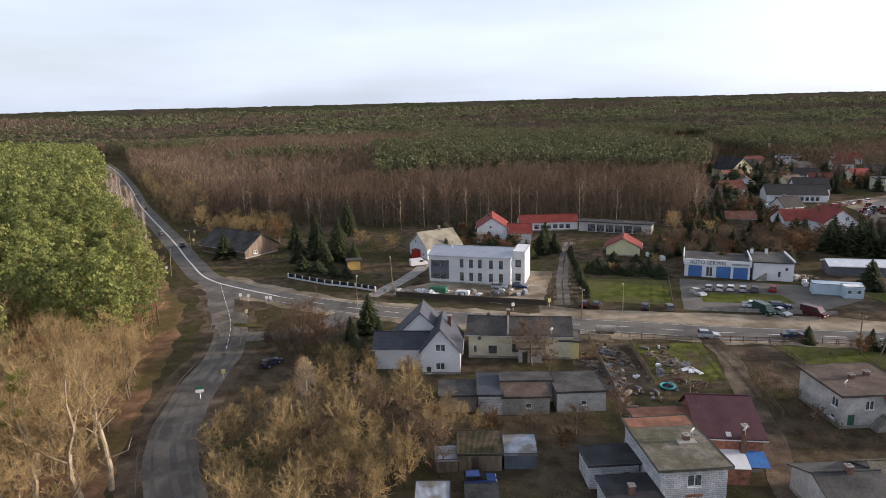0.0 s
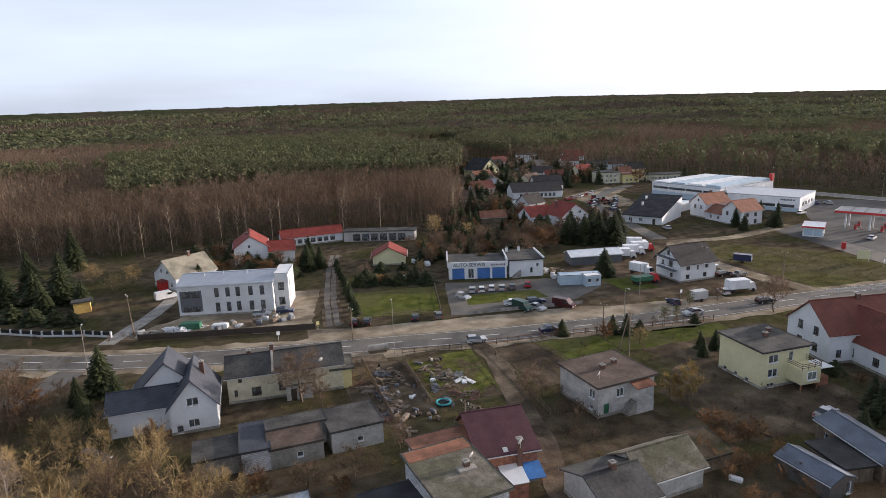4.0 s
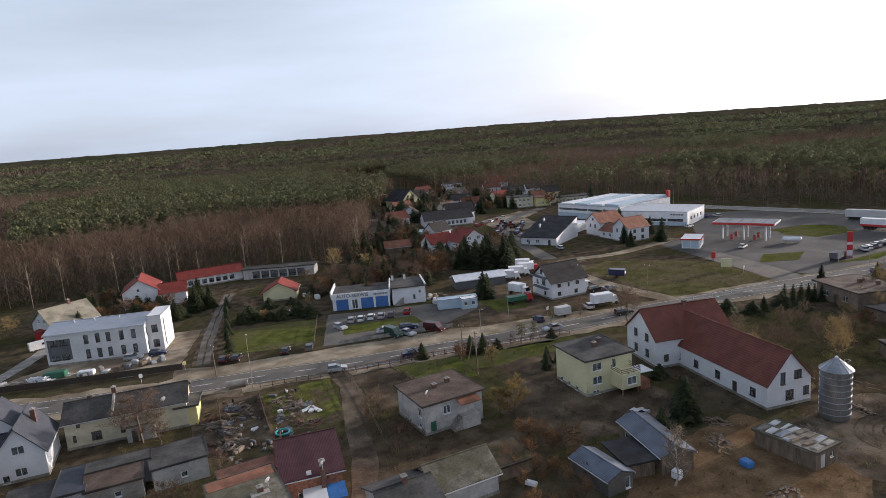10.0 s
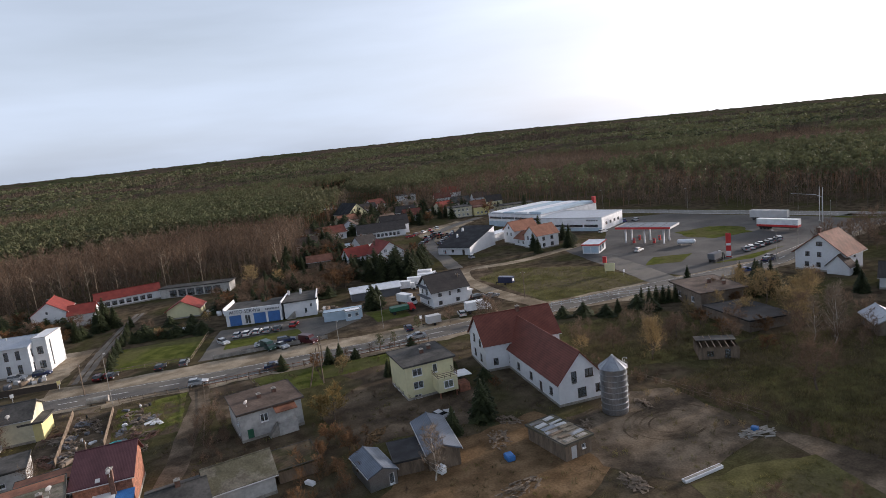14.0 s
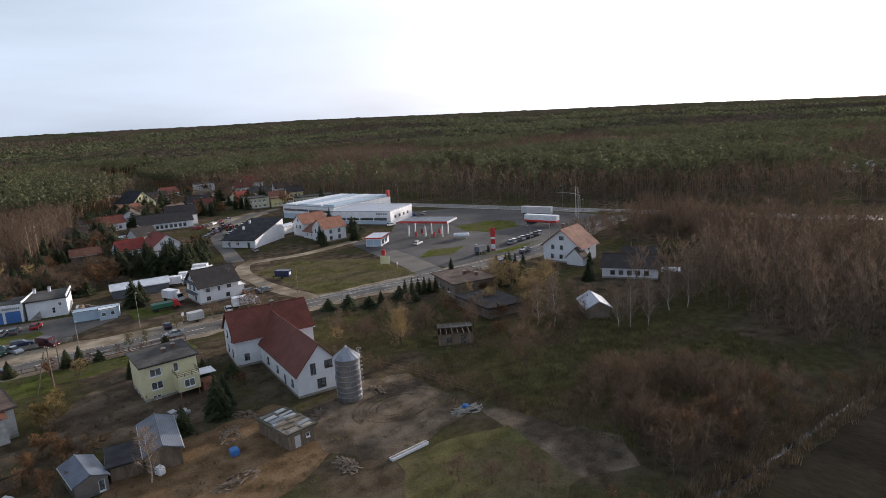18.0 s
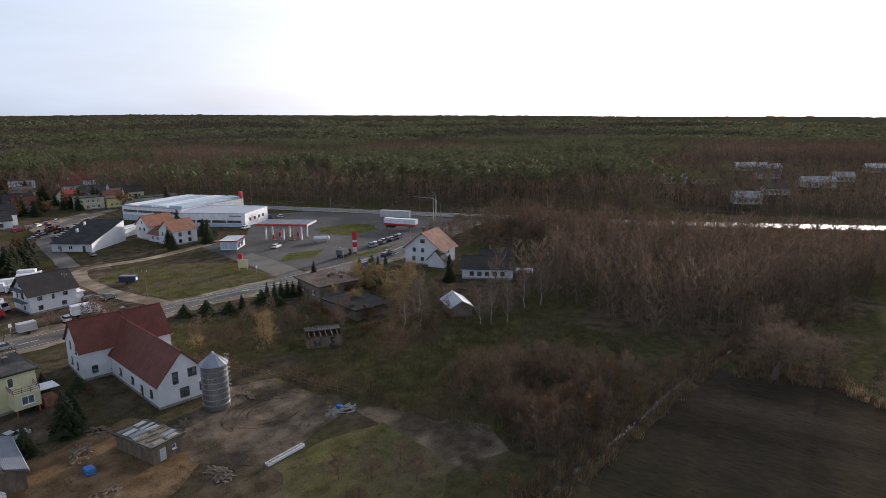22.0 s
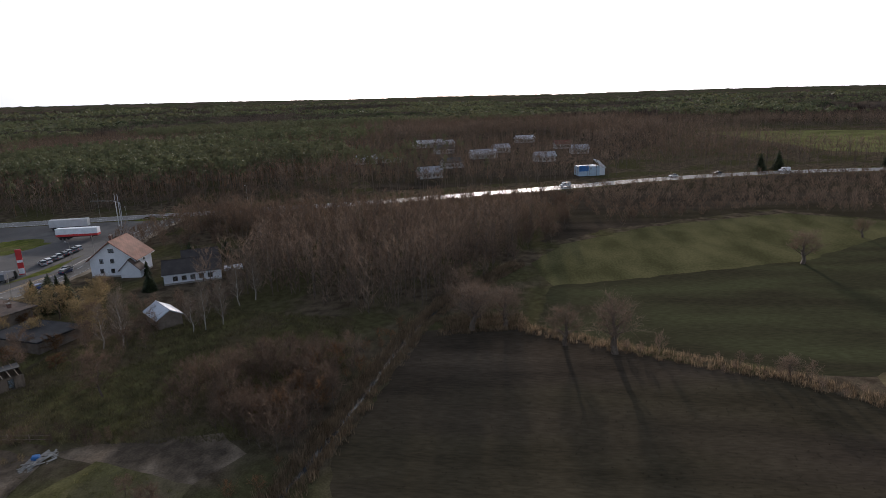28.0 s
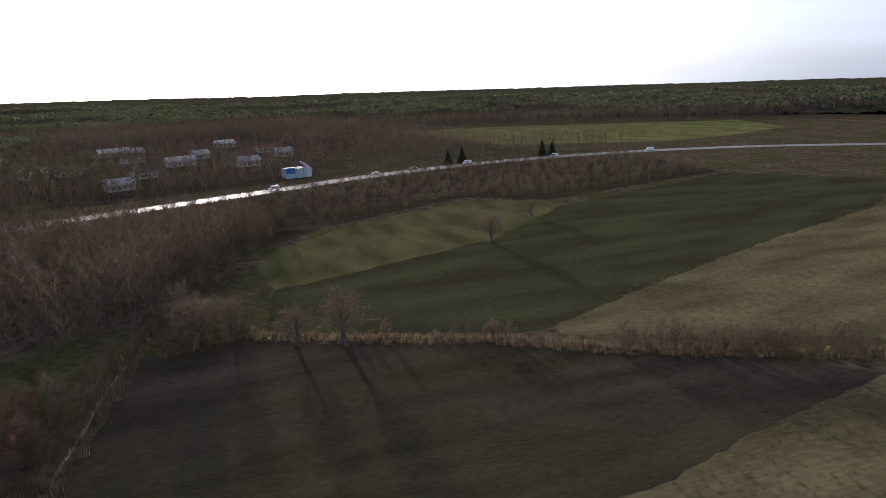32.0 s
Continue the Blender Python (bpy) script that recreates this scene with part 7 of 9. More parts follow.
def spruce(h=9.0, rad=2.4, tiers=13, per=11, size=0.5):
    wood = prism(np.array((0, 0, 0.0)), np.array((0, 0, h * 0.97)), 0.16, 0.02)
    leaf = []
    for t in range(tiers):
        f = (t + 0.5) / tiers
        z, r = h * (0.06 + 0.9 * f), rad * (1 - f) ** 0.85 * (0.85 + 0.3 * RG.random()) + 0.12
        n = max(4, int(per * (1 - 0.6 * f)))
        for i in range(n):
            a = 6.2832 * i / n + t * 0.7 + RG.normal() * 0.15
            rr = r * (0.75 + 0.4 * RG.random())
            d = np.array((math.cos(a), math.sin(a), -0.28))
            s = np.array((-math.sin(a), math.cos(a), 0)) * (0.22 * rr + 0.18) * size * 2
            o = np.array((0, 0, z))
            for g0, g1 in ((0.05, 0.6), (0.35, 1.0)):
                leaf += [o + d * rr * g0 + np.array((0, 0, 0.12)), o + d * rr * g1 + s - np.array((0, 0, 0.15)), o + d * rr * (g1 + 0.1) - np.array((0, 0, 0.0))]
                leaf += [o + d * rr * g0 + np.array((0, 0, 0.12)), o + d * rr * (g1 + 0.1), o + d * rr * g1 - s - np.array((0, 0, 0.15))]
    return np.array(wood), np.array(leaf)


def scatter(protos, places, rng):
    """The triangles of many copies: places are (x, y, z, scale)."""
    out = []
    places = np.asarray(places, float)
    which = rng.integers(0, len(protos), len(places))
    rot = rng.random(len(places)) * 6.2832
    for k, pr in enumerate(protos):
        sel = np.where(which == k)[0]
        if not len(sel) or not len(pr):
            continue
        c, s = np.cos(rot[sel])[:, None], np.sin(rot[sel])[:, None]
        sc = places[sel, 3][:, None]
        x = (pr[None, :, 0] * c - pr[None, :, 1] * s) * sc + places[sel, 0][:, None]
        y = (pr[None, :, 0] * s + pr[None, :, 1] * c) * sc + places[sel, 1][:, None]
        z = pr[None, :, 2] * sc + places[sel, 2][:, None]
        out.append(np.stack([x, y, z], -1).reshape(-1, 3))
    return np.concatenate(out) if out else np.zeros((0, 3))


def stuff(name, tri, material, label, category="trees"):
    if len(tri) == 0:
        return
    quick(name, tri, np.arange(len(tri)).reshape(-1, 3), material)
    return tagged(scene.collection.objects[-1], label, category, "", "stuff")


def inside(P, x, y):
    """Which of the points lie in the polygon P."""
    r = np.zeros(len(x), bool)
    j = len(P) - 1
    for i in range(len(P)):
        xi, yi, xj, yj = *P[i], *P[j]
        c = ((yi > y) != (yj > y)) & (x < (xj - xi) * (y - yi) / (yj - yi + 1e-12) + xi)
        r ^= c
        j = i
    return r


def cover(P, gap, rng, lo=0.8, hi=1.2, holes=(), thin=None):
    """Places on a jittered grid inside the polygon P and outside the holes."""
    a = np.array(P)
    xs, ys = np.meshgrid(np.arange(a[:, 0].min(), a[:, 0].max(), gap), np.arange(a[:, 1].min(), a[:, 1].max(), gap))
    x, y = xs.ravel() + (rng.random(xs.size) - 0.5) * gap * 1.1, ys.ravel() + (rng.random(xs.size) - 0.5) * gap * 1.1
    ok = inside(P, x, y)
    for q in holes:
        ok &= ~inside(q, x, y)
    x, y = x[ok], y[ok]
    z = np.array([terrain(u, v) for u, v in zip(x, y)])
    return np.stack([x, y, z, lo + (hi - lo) * rng.random(len(x))], -1)


def offset(line, w0, w1):
    """The strip between two distances from a line, as a polygon."""
    L, out0, out1 = [Vector(p) for p in line], [], []
    for i, p in enumerate(L):
        d = (L[min(i + 1, len(L) - 1)] - L[max(i - 1, 0)]).normalized()
        n = Vector((-d.y, d.x))
        out0.append(tuple(p + n * w0))
        out1.append(tuple(p + n * w1))
    return out0 + out1[::-1]


rng = np.random.default_rng(11)
def clump(c, r, flat, n, size, dome=False):
    """An uneven tuft of needles round c: small faces lying along its outside."""
    out = []
    for k in range(n):
        u = RG.normal(size=3)
        u[2] = abs(u[2]) if dome or RG.random() < 0.4 else u[2]
        u = u / np.linalg.norm(u)
        q = c + u * r * (0.75 + 0.4 * RG.random()) * np.array((1, 1, flat))
        t1 = np.cross(u, RG.normal(size=3))
        t1 = t1 / np.linalg.norm(t1)
        t2 = np.cross(u, t1)
        w = size * (0.6 + 0.7 * RG.random())
        out += [q - t1 * w * 0.6, q + t1 * w * 0.6 + u * w * 0.25 * RG.normal(), q + t2 * w + u * w * 0.3 * RG.normal()]
    return out


def conifer(h, clumps, rad, crown, per, size):
    """A pine: a thin trunk and a crown of uneven needle clumps."""
    wood = prism(np.array((0, 0, 0.0)), np.array((RG.normal() * 0.3, RG.normal() * 0.3, h * 0.93)), 0.17, 0.05, 3)
    leaf = []
    for c in range(clumps):
        f = (c + RG.random()) / clumps
        z = h * (1 - crown) + f * crown * h
        r = rad * math.sin(math.pi * (0.2 + 0.76 * f)) ** 0.8 * (0.4 + 0.6 * RG.random()) * 0.85
        a = 2.4 * c + RG.normal() * 0.3
        leaf += clump(np.array((r * math.cos(a), r * math.sin(a), z)), rad * (0.26 + 0.2 * RG.random()) * (1.5 if clumps < 10 else 1.0), 0.75, per, size)
    return np.array(wood), np.array(leaf)


def broom(h, limbs, twigs, tw, twlen, spread=0.26, trunk=0.16, low=0.3, up=1.1):
    """A leafless tree of the wood: trunk, thin limbs and a brush of twigs."""
    wood = prism(np.array((0, 0, 0.0)), np.array((RG.normal() * 0.3, RG.normal() * 0.3, h * 0.9)), trunk, 0.03, 3) if trunk else []
    twig = []
    for i in range(limbs):
        f = low + (0.95 - low) * (i + RG.random()) / limbs
        p = np.array((0, 0, f * 0.85 * h))
        a = 2.4 * i + RG.normal() * 0.4
        d = np.array((math.cos(a), math.sin(a), up * (0.8 + 0.5 * RG.random())))
        d = d / np.linalg.norm(d) * h * spread * (1.2 - 0.6 * f) * (0.8 + 0.4 * RG.random())
        wood = wood + sliver(p, d, max(0.06, tw))
        for t in range(twigs):
            v = d / np.linalg.norm(d) * 0.7 + RG.normal(size=3) * 0.5 + np.array((0, 0, 0.45))
            twig += sliver(p + d * (0.25 + 0.75 * RG.random()), v / np.linalg.norm(v) * twlen * (0.5 + 0.8 * RG.random()), tw)
    return np.array(wood), np.array(twig)


PINE_NEAR = [conifer(17 + RG.normal(), 22, 2.8, 0.5, 38, 0.42) for _ in range(5)]
PINE_FAR = [conifer(17, 6, 2.8, 0.45, 13, 1.1) for _ in range(6)]
BARE_NEAR = [broom(15 + RG.normal(), 11, 15, 0.045, 1.8) for _ in range(5)]
BARE_CLOSE = [bare(15 + RG.normal(), 11, 8, 11, 0.3, 0.02, 1.2, 0.18) for _ in range(4)]
BARE_FAR = [broom(16, 6, 5, 0.1, 3.0) for _ in range(6)]
BIRCH = [broom(15, 10, 9, 0.035, 1.7, 0.2, 0.13, 0.3, 1.4) for _ in range(4)]

ROADGAP = offset(MAIN[:10], -9, 13)
HIGHGAP = offset(HIGH, -15, 15)
LEFT = [(-41, 60), (-47, 72), (-54, 96), (-61, 118), (-68, 140), (-97, 187), (-147, 260), (-212, 385), (-340, 605), (-640, 800), (-700, 300), (-330, 60), (-120, 20), (-70, 40)]
lp = cover(LEFT, 4.5, rng, 0.72, 1.16)
lp = lp[lp[:, 0] > -0.95 * lp[:, 1] - 60]
near = np.hypot(lp[:, 0], lp[:, 1]) < 260
u = rng.random(len(lp))
patchy = np.array([noise.noise(Vector((p[0] * 0.03, p[1] * 0.03, 2))) for p in lp])
leafy = u < np.where(lp[:, 1] < 84, 1.0, np.where(lp[:, 1] < 105, 0.8, np.where(patchy > 0.28, 0.75, 0.06)))
def plant(places, protos, woodm, leafm, name, label):
    seed = rng.integers(1 << 30)
    stuff(name, scatter([p[0] for p in protos], places, np.random.default_rng(seed)), woodm, label + ", trunks", "tree trunks")
    stuff(name, scatter([p[1] for p in protos], places, np.random.default_rng(seed)), leafm, label, "trees")
# The roadside wood takes the needles with sunlight in their colour, near and far.
plant(lp[near & ~leafy], PINE_NEAR, "pinebark", "pine_sunlit", "pine_wood", "green pine wood beside the road")
plant(lp[~near & ~leafy], PINE_FAR, "pinebark", "pine_sunlit", "pine_wood", "green pine wood beside the road")
close = np.hypot(lp[:, 0], lp[:, 1]) < 135
plant(lp[close & leafy], BARE_CLOSE, "bark", "twig_gold", "leafless_wood", "leafless golden-brown trees beside the side road")
plant(lp[near & ~close & leafy], BARE_NEAR, "bark", "twig_gold", "leafless_wood", "leafless golden-brown trees at the wood's edge")
plant(lp[~near & leafy], BARE_FAR, "bark", "twig", "leafless_wood", "leafless trees within the pine wood")

M["palebark"] = mat("pale_bark", (0.30, 0.24, 0.165), 0.9, var=0.25, scale=1.2, bump=0.3)
# leafless wood behind the village, pines beyond
FRONT = [(-100, 262), (-60, 246), (-20, 238), (20, 240), (70, 234), (86, 222), (98, 243), (114, 282), (124, 330), (60, 350), (-10, 335), (-60, 318), (-130, 320)]
fp = cover(FRONT, 4.3, rng, 0.85, 1.15)
plant(fp, BARE_NEAR, "bark", "twig", "leafless_wood", "leafless brown wood behind the houses")
BUSH = [broom(4.0, 9, 9, 0.045, 1.2, 0.5, 0, 0.02, 1.1) for _ in range(4)]
plant(cover(offset([(-130, 322), (-100, 262), (-60, 246), (-20, 238), (20, 240), (70, 234), (86, 222), (98, 243), (114, 282), (124, 330)], -1, 16), 3.4, rng, 0.7, 1.6), BUSH, "bark", "twig", "undergrowth", "dense leafless undergrowth at the wood's edge")
plant(cover(offset([(262, 262), (282, 200), (298, 150), (312, 104), (330, 50)], 10, 24), 4.5, rng, 0.8, 1.7), BUSH, "bark", "twig", "undergrowth", "dense leafless undergrowth behind the highway")
fb = cover(offset([(-100, 262), (-60, 245), (-20, 237), (20, 239), (70, 233), (86, 221), (98, 243)], -4, 3), 8.5, rng, 0.9, 1.2)
plant(fb, BIRCH, "palebark", "twig_pale", "birch_row", "pale leafless birches along the wood's edge")
TH = cover(offset(MAIN[1:6], 7, 52), 4.4, rng, 0.45, 0.85, holes=[FRONT])
th = rng.random(len(TH)) < 0.65
plant(TH[th], BARE_NEAR, "bark", "twig_gold", "leafless_thicket", "golden-brown leafless thicket between road and wood")
plant(TH[~th], BARE_NEAR, "bark", "twig", "leafless_thicket", "brown leafless thicket between road and wood")
plant(cover(offset(MAIN[1:6], 6, 50), 3.6, rng, 0.5, 1.2, holes=[FRONT]), BUSH, "bark", "twig_gold", "undergrowth", "golden undergrowth beside the forest road")
eb = cover(offset(MAIN[2:7], -15, -7), 4.6, rng, 0.85, 1.15)
plant(eb, BIRCH, "birch", "twig_pale", "birch_row", "pale birches along the road through the wood")
BACK = [(-330, 640), (-212, 420), (-130, 322), (-60, 320), (-10, 337), (60, 352), (126, 332), (146, 363), (160, 400), (190, 450), (170, 640), (400, 900), (200, 1100), (-500, 1100), (-640, 820)]
bp = cover(BACK, 6.2, rng, 0.9, 1.1)
bp = bp[np.hypot(bp[:, 0] - 40, bp[:, 1]) < 850]
u = np.array([noise.noise(Vector((p[0] * 0.007, p[1] * 0.007, 4))) for p in bp]) + rng.normal(size=len(bp)) * 0.08
az = np.degrees(np.arctan2(bp[:, 0], bp[:, 1]))
u = u + np.where((az < -7) & (bp[:, 1] < 820), -0.5, np.where((az < 22) & (bp[:, 1] < 620), 0.4, -0.05))
plant(bp[u > -0.1], PINE_FAR, "pinebark", "pine", "pine_wood", "green pine wood stretching to the skyline")
plant(bp[u <= -0.1], BARE_FAR, "bark", "twig", "leafless_wood", "brown leafless patches within the pine wood")
EAST = [(245, 330), (262, 262), (282, 200), (298, 150), (312, 104), (330, 50), (350, 0), (372, -48), (388, -80), (420, -50), (640, -150), (1000, -150), (1000, 500), (700, 900), (420, 880), (215, 560), (215, 440)]
HOLE = [(345, 42), (480, 98), (610, 90), (620, -40), (520, -75), (400, -75), (365, -50)]
ep = cover(EAST, 6.4, rng, 0.85, 1.05, holes=[HIGHGAP, HOLE])
ep = ep[np.hypot(ep[:, 0] - 40, ep[:, 1]) < 850]
ep = np.concatenate([ep, cover(HOLE, 4.7, rng, 0.4, 0.72, holes=[HIGHGAP])])
u = np.array([noise.noise(Vector((p[0] * 0.006, p[1] * 0.006, 8))) for p in ep]) + rng.normal(size=len(ep)) * 0.1
u = u - np.where(ep[:, 1] < 110, 0.35, 0.0)
plant(ep[u > 0.02], PINE_FAR, "pinebark", "pine", "pine_wood", "dark pine wood behind the highway")
plant(ep[u <= 0.02], BARE_FAR, "bark", "twig", "leafless_wood", "brown leafless wood behind the highway")
BELT = [(176, 44), (188, 26), (172, 4), (182, -10), (215, -24), (250, -36), (300, -40), (322, -8), (306, 42), (285, 90), (262, 96), (240, 60), (212, 42)]
wp = cover(BELT, 4.0, rng, 0.75, 1.1)
wp[:, 3] *= np.where(wp[:, 0] > 262, 0.5, 1.0)
wp = wp[(wp[:, 0] < 262) | (rng.random(len(wp)) < 0.45)]
plant(wp, BARE_NEAR, "bark", "twig", "leafless_wood", "dark leafless wood along the ditch")
plant(cover(BELT, 4.2, rng, 0.6, 1.6), BUSH, "bark", "twig", "undergrowth", "dense leafless undergrowth of the ditch wood")
SOUTH = [(400, -100), (430, -60), (640, -150), (1000, -150), (1000, -900), (640, -900), (560, -515), (655, -298), (680, -186), (480, -215), (425, -330)]
sp = cover(SOUTH, 6.6, rng, 0.65, 0.9, holes=[HIGHGAP])
sp = sp[np.hypot(sp[:, 0] - 40, sp[:, 1]) < 850]
plant(sp, BARE_FAR, "bark", "twig", "leafless_wood", "far leafless wood behind the highway")
sp = cover(offset(HIGH[10:17], 14, 22), 9.0, rng, 0.3, 0.55)
plant(sp, BARE_FAR, "bark", "twig", "leafless_wood", "leafless trees along the highway")

# treetops far off, as one uneven canopy
rr = np.concatenate([np.linspace(820, 1600, 40), np.linspace(1650, 4800, 60)])
aa = np.radians(np.arange(-90, 150, 0.35))
Rg, Ag = np.meshgrid(rr, aa, indexing='ij')
X, Y = 40 + Rg * np.cos(Ag), Rg * np.sin(Ag)
Z = np.array([terrain(x, y) + 13.5 + 3.5 * noise.noise(Vector((x * 0.05, y * 0.05, 0))) + 2.5 * noise.noise(Vector((x * 0.011, y * 0.011, 5))) for x, y in zip(X.ravel(), Y.ravel())])
edge = np.clip((Rg.ravel() - 820) / 70, 0, 1)
Z = Z - (1 - edge) * 13.0
Z += rng.normal(size=Z.size) * 1.0
idx = np.arange(X.size).reshape(X.shape)
q0, q1, q2, q3 = idx[:-1, :-1].ravel(), idx[1:, :-1].ravel(), idx[1:, 1:].ravel(), idx[:-1, 1:].ravel()
M["canopy"] = mat("far_treetops", (0.044, 0.052, 0.026), 0.95, var=0.4, scale=0.05, fine=0.4, bump=0, col2=(0.075, 0.08, 0.042), col3=(0.095, 0.073, 0.056), scale3=0.006, spec=0.0)
quick("far_woods", np.stack([X.ravel(), Y.ravel(), Z], -1), np.concatenate([np.stack([q0, q1, q2], -1), np.stack([q0, q2, q3], -1)]), "canopy")
tagged(scene.collection.objects[-1], "far treetops of pine and leafless wood up to the skyline", "woods", "", "stuff")

# single crowns standing out of the far canopy
cr_ = []
r_ = 800.0
while r_ < 2000:
    n_ = int(radians(190) / 0.0085)
    th_ = radians(-58) + radians(190) * (np.arange(n_) + rng.random(n_)) / n_
    rr_ = r_ * (1 + 0.0085 * (rng.random(n_) - 0.5))
    cr_.append(np.stack([40 + rr_ * np.cos(th_), rr_ * np.sin(th_), np.zeros(n_), rr_ / 900 * (0.75 + 0.5 * rng.random(n_))], -1))
    r_ *= 1.0105
cr_ = np.concatenate(cr_)
cr_[:, 2] = [terrain(x, y) + 10.0 + 3.5 * noise.noise(Vector((x * 0.05, y * 0.05, 0))) + 2.5 * noise.noise(Vector((x * 0.011, y * 0.011, 5))) for x, y in cr_[:, :2]]
kind_ = np.array([noise.noise(Vector((x * 0.0035, y * 0.0035, 2.0))) + 0.6 * noise.noise(Vector((x * 0.011, y * 0.011, 7.0))) for x, y in cr_[:, :2]]) + rng.normal(size=len(cr_)) * 0.08
M["canopy_bare"] = mat("far_leafless_treetops", (0.105, 0.078, 0.06), 0.95, var=0.3, scale=0.03, fine=0.5, bump=0, col2=(0.15, 0.115, 0.088), spread=0.25, spec=0.0)
DOME = [np.array(clump(np.array((0, 0, 1.5)), 3.4, 0.8, 8, 2.6, True)) for _ in range(6)]
SPIRE = [np.array(sum([sliver(np.array((RG.normal() * 1.8, RG.normal() * 1.8, 0)), np.array((RG.normal() * 0.8, RG.normal() * 0.8, 3.5 + 2.5 * RG.random())), 0.45) for _ in range(8)], [])) for _ in range(6)]
stuff("far_woods", scatter(DOME, cr_[kind_ > 0.0], rng), "pine", "far pine crowns up to the skyline", "woods")
stuff("far_woods", scatter(SPIRE, cr_[kind_ <= 0.0], rng), "canopy_bare", "far leafless crowns up to the skyline", "woods")

# ---- single trees and shrubs ----
TREES = {}
KIND = dict(
    spruce=([spruce(9.0, 2.3, 20, 15, 0.42) for _ in range(4)], "bark", "spruce", "spruce", "dark green spruce"),
    thuja=([spruce(5.0, 0.9, 11, 10, 0.5) for _ in range(2)], "bark", "spruce", "thuja", "slim dark evergreen thuja"),
    bush_green=([spruce(3.0, 1.7, 7, 12, 0.55) for _ in range(2)], "bark", "spruce", "evergreen bush", "low dark evergreen bush"),
    pine=([pine(12, 16, 26, 0.6, 0.6, 2.2) for _ in range(2)], "pinebark", "pine", "pine", "green pine tree"),
    bare=([bare(10, 14, 10, 18, 0.42, 0.022, 1.1, 0.2, 0.2, 0.7) for _ in range(3)], "bark", "twig", "bare tree", "leafless spreading brown tree"),
    gold=([bare(8, 16, 9, 13, 0.42, 0.022, 0.9, 0.14, 0.1, 0.9) for _ in range(3)], "bark", "twig_gold", "bare tree", "leafless tree with golden twigs"),
    rust=([bare(6, 14, 9, 14, 0.42, 0.035, 0.6, 0.12, 0.12, 0.8) for _ in range(2)], "bark", "twig_orange", "tree", "tree with rusty brown leaves"),
    willow=([bare(11, 20, 9, 10, 0.42, 0.018, 1.7, 0.5, 0.26, 1.0) for _ in range(2)], "bark", "twig", "willow", "pollard willow with a broom of bare shoots"),
    birch=([bare(11, 18, 8, 11, 0.24, 0.02, 1.0, 0.14, 0.15, 1.1) for _ in range(3)], "birch", "twig_pale", "birch", "pale leafless birch"),
    yellow=([bare(8, 14, 8, 14, 0.36, 0.04, 0.9, 0.14, 0.15, 0.5) for _ in range(2)], "bark", "yellow_leaf", "tree", "tree with thin golden-yellow hanging leaves"),
    mistle=([bare(18, 12, 9, 9, 0.30, 0.025, 1.5, 0.36, 0.3, 1.0) for _ in range(2)], "palebark", "twig_gold", "bare tree", "tall pale leafless tree with crooked limbs"),
)
M["yellow_leaf"] = mat("yellow_leaves", (0.27, 0.19, 0.075), 0.9, var=0.25, scale=0.6, bump=0, spread=0.4, trans=0.3, spec=0.1)
TC = random.Random(3)


def tree(kind, x, y, h, wide=1.0, group=""):
    protos, wm, lm, cat, lab = KIND[kind]
    v = TC.randrange(len(protos))
    s = h / max(protos[v][1][:, 2].max(), 0.1)
    m = pose(x, y, 0, 0, 0, TC.uniform(0, 360)) @ Matrix.Diagonal((s * wide, s * wide, s, 1))
    if (kind, v) in TREES:
        o = copy_thing(TREES[kind, v], m)
    else:
        o = new(cat.replace(" ", "_"))
        o.empty_display_size = 0.3
        tagged(o, lab + " in the open ground", cat, group or "trees of the village")
        for nm, tri, mm in (("trunk", protos[v][0], wm), ("crown", protos[v][1], lm)):
            quick(nm, tri, np.arange(len(tri)).reshape(-1, 3), mm, o)
        TREES[kind, v] = o
        o.matrix_basis = m
        o.scale = o.scale
        m0 = Matrix.Identity(4)
        return o
    o.matrix_basis = m
    return o


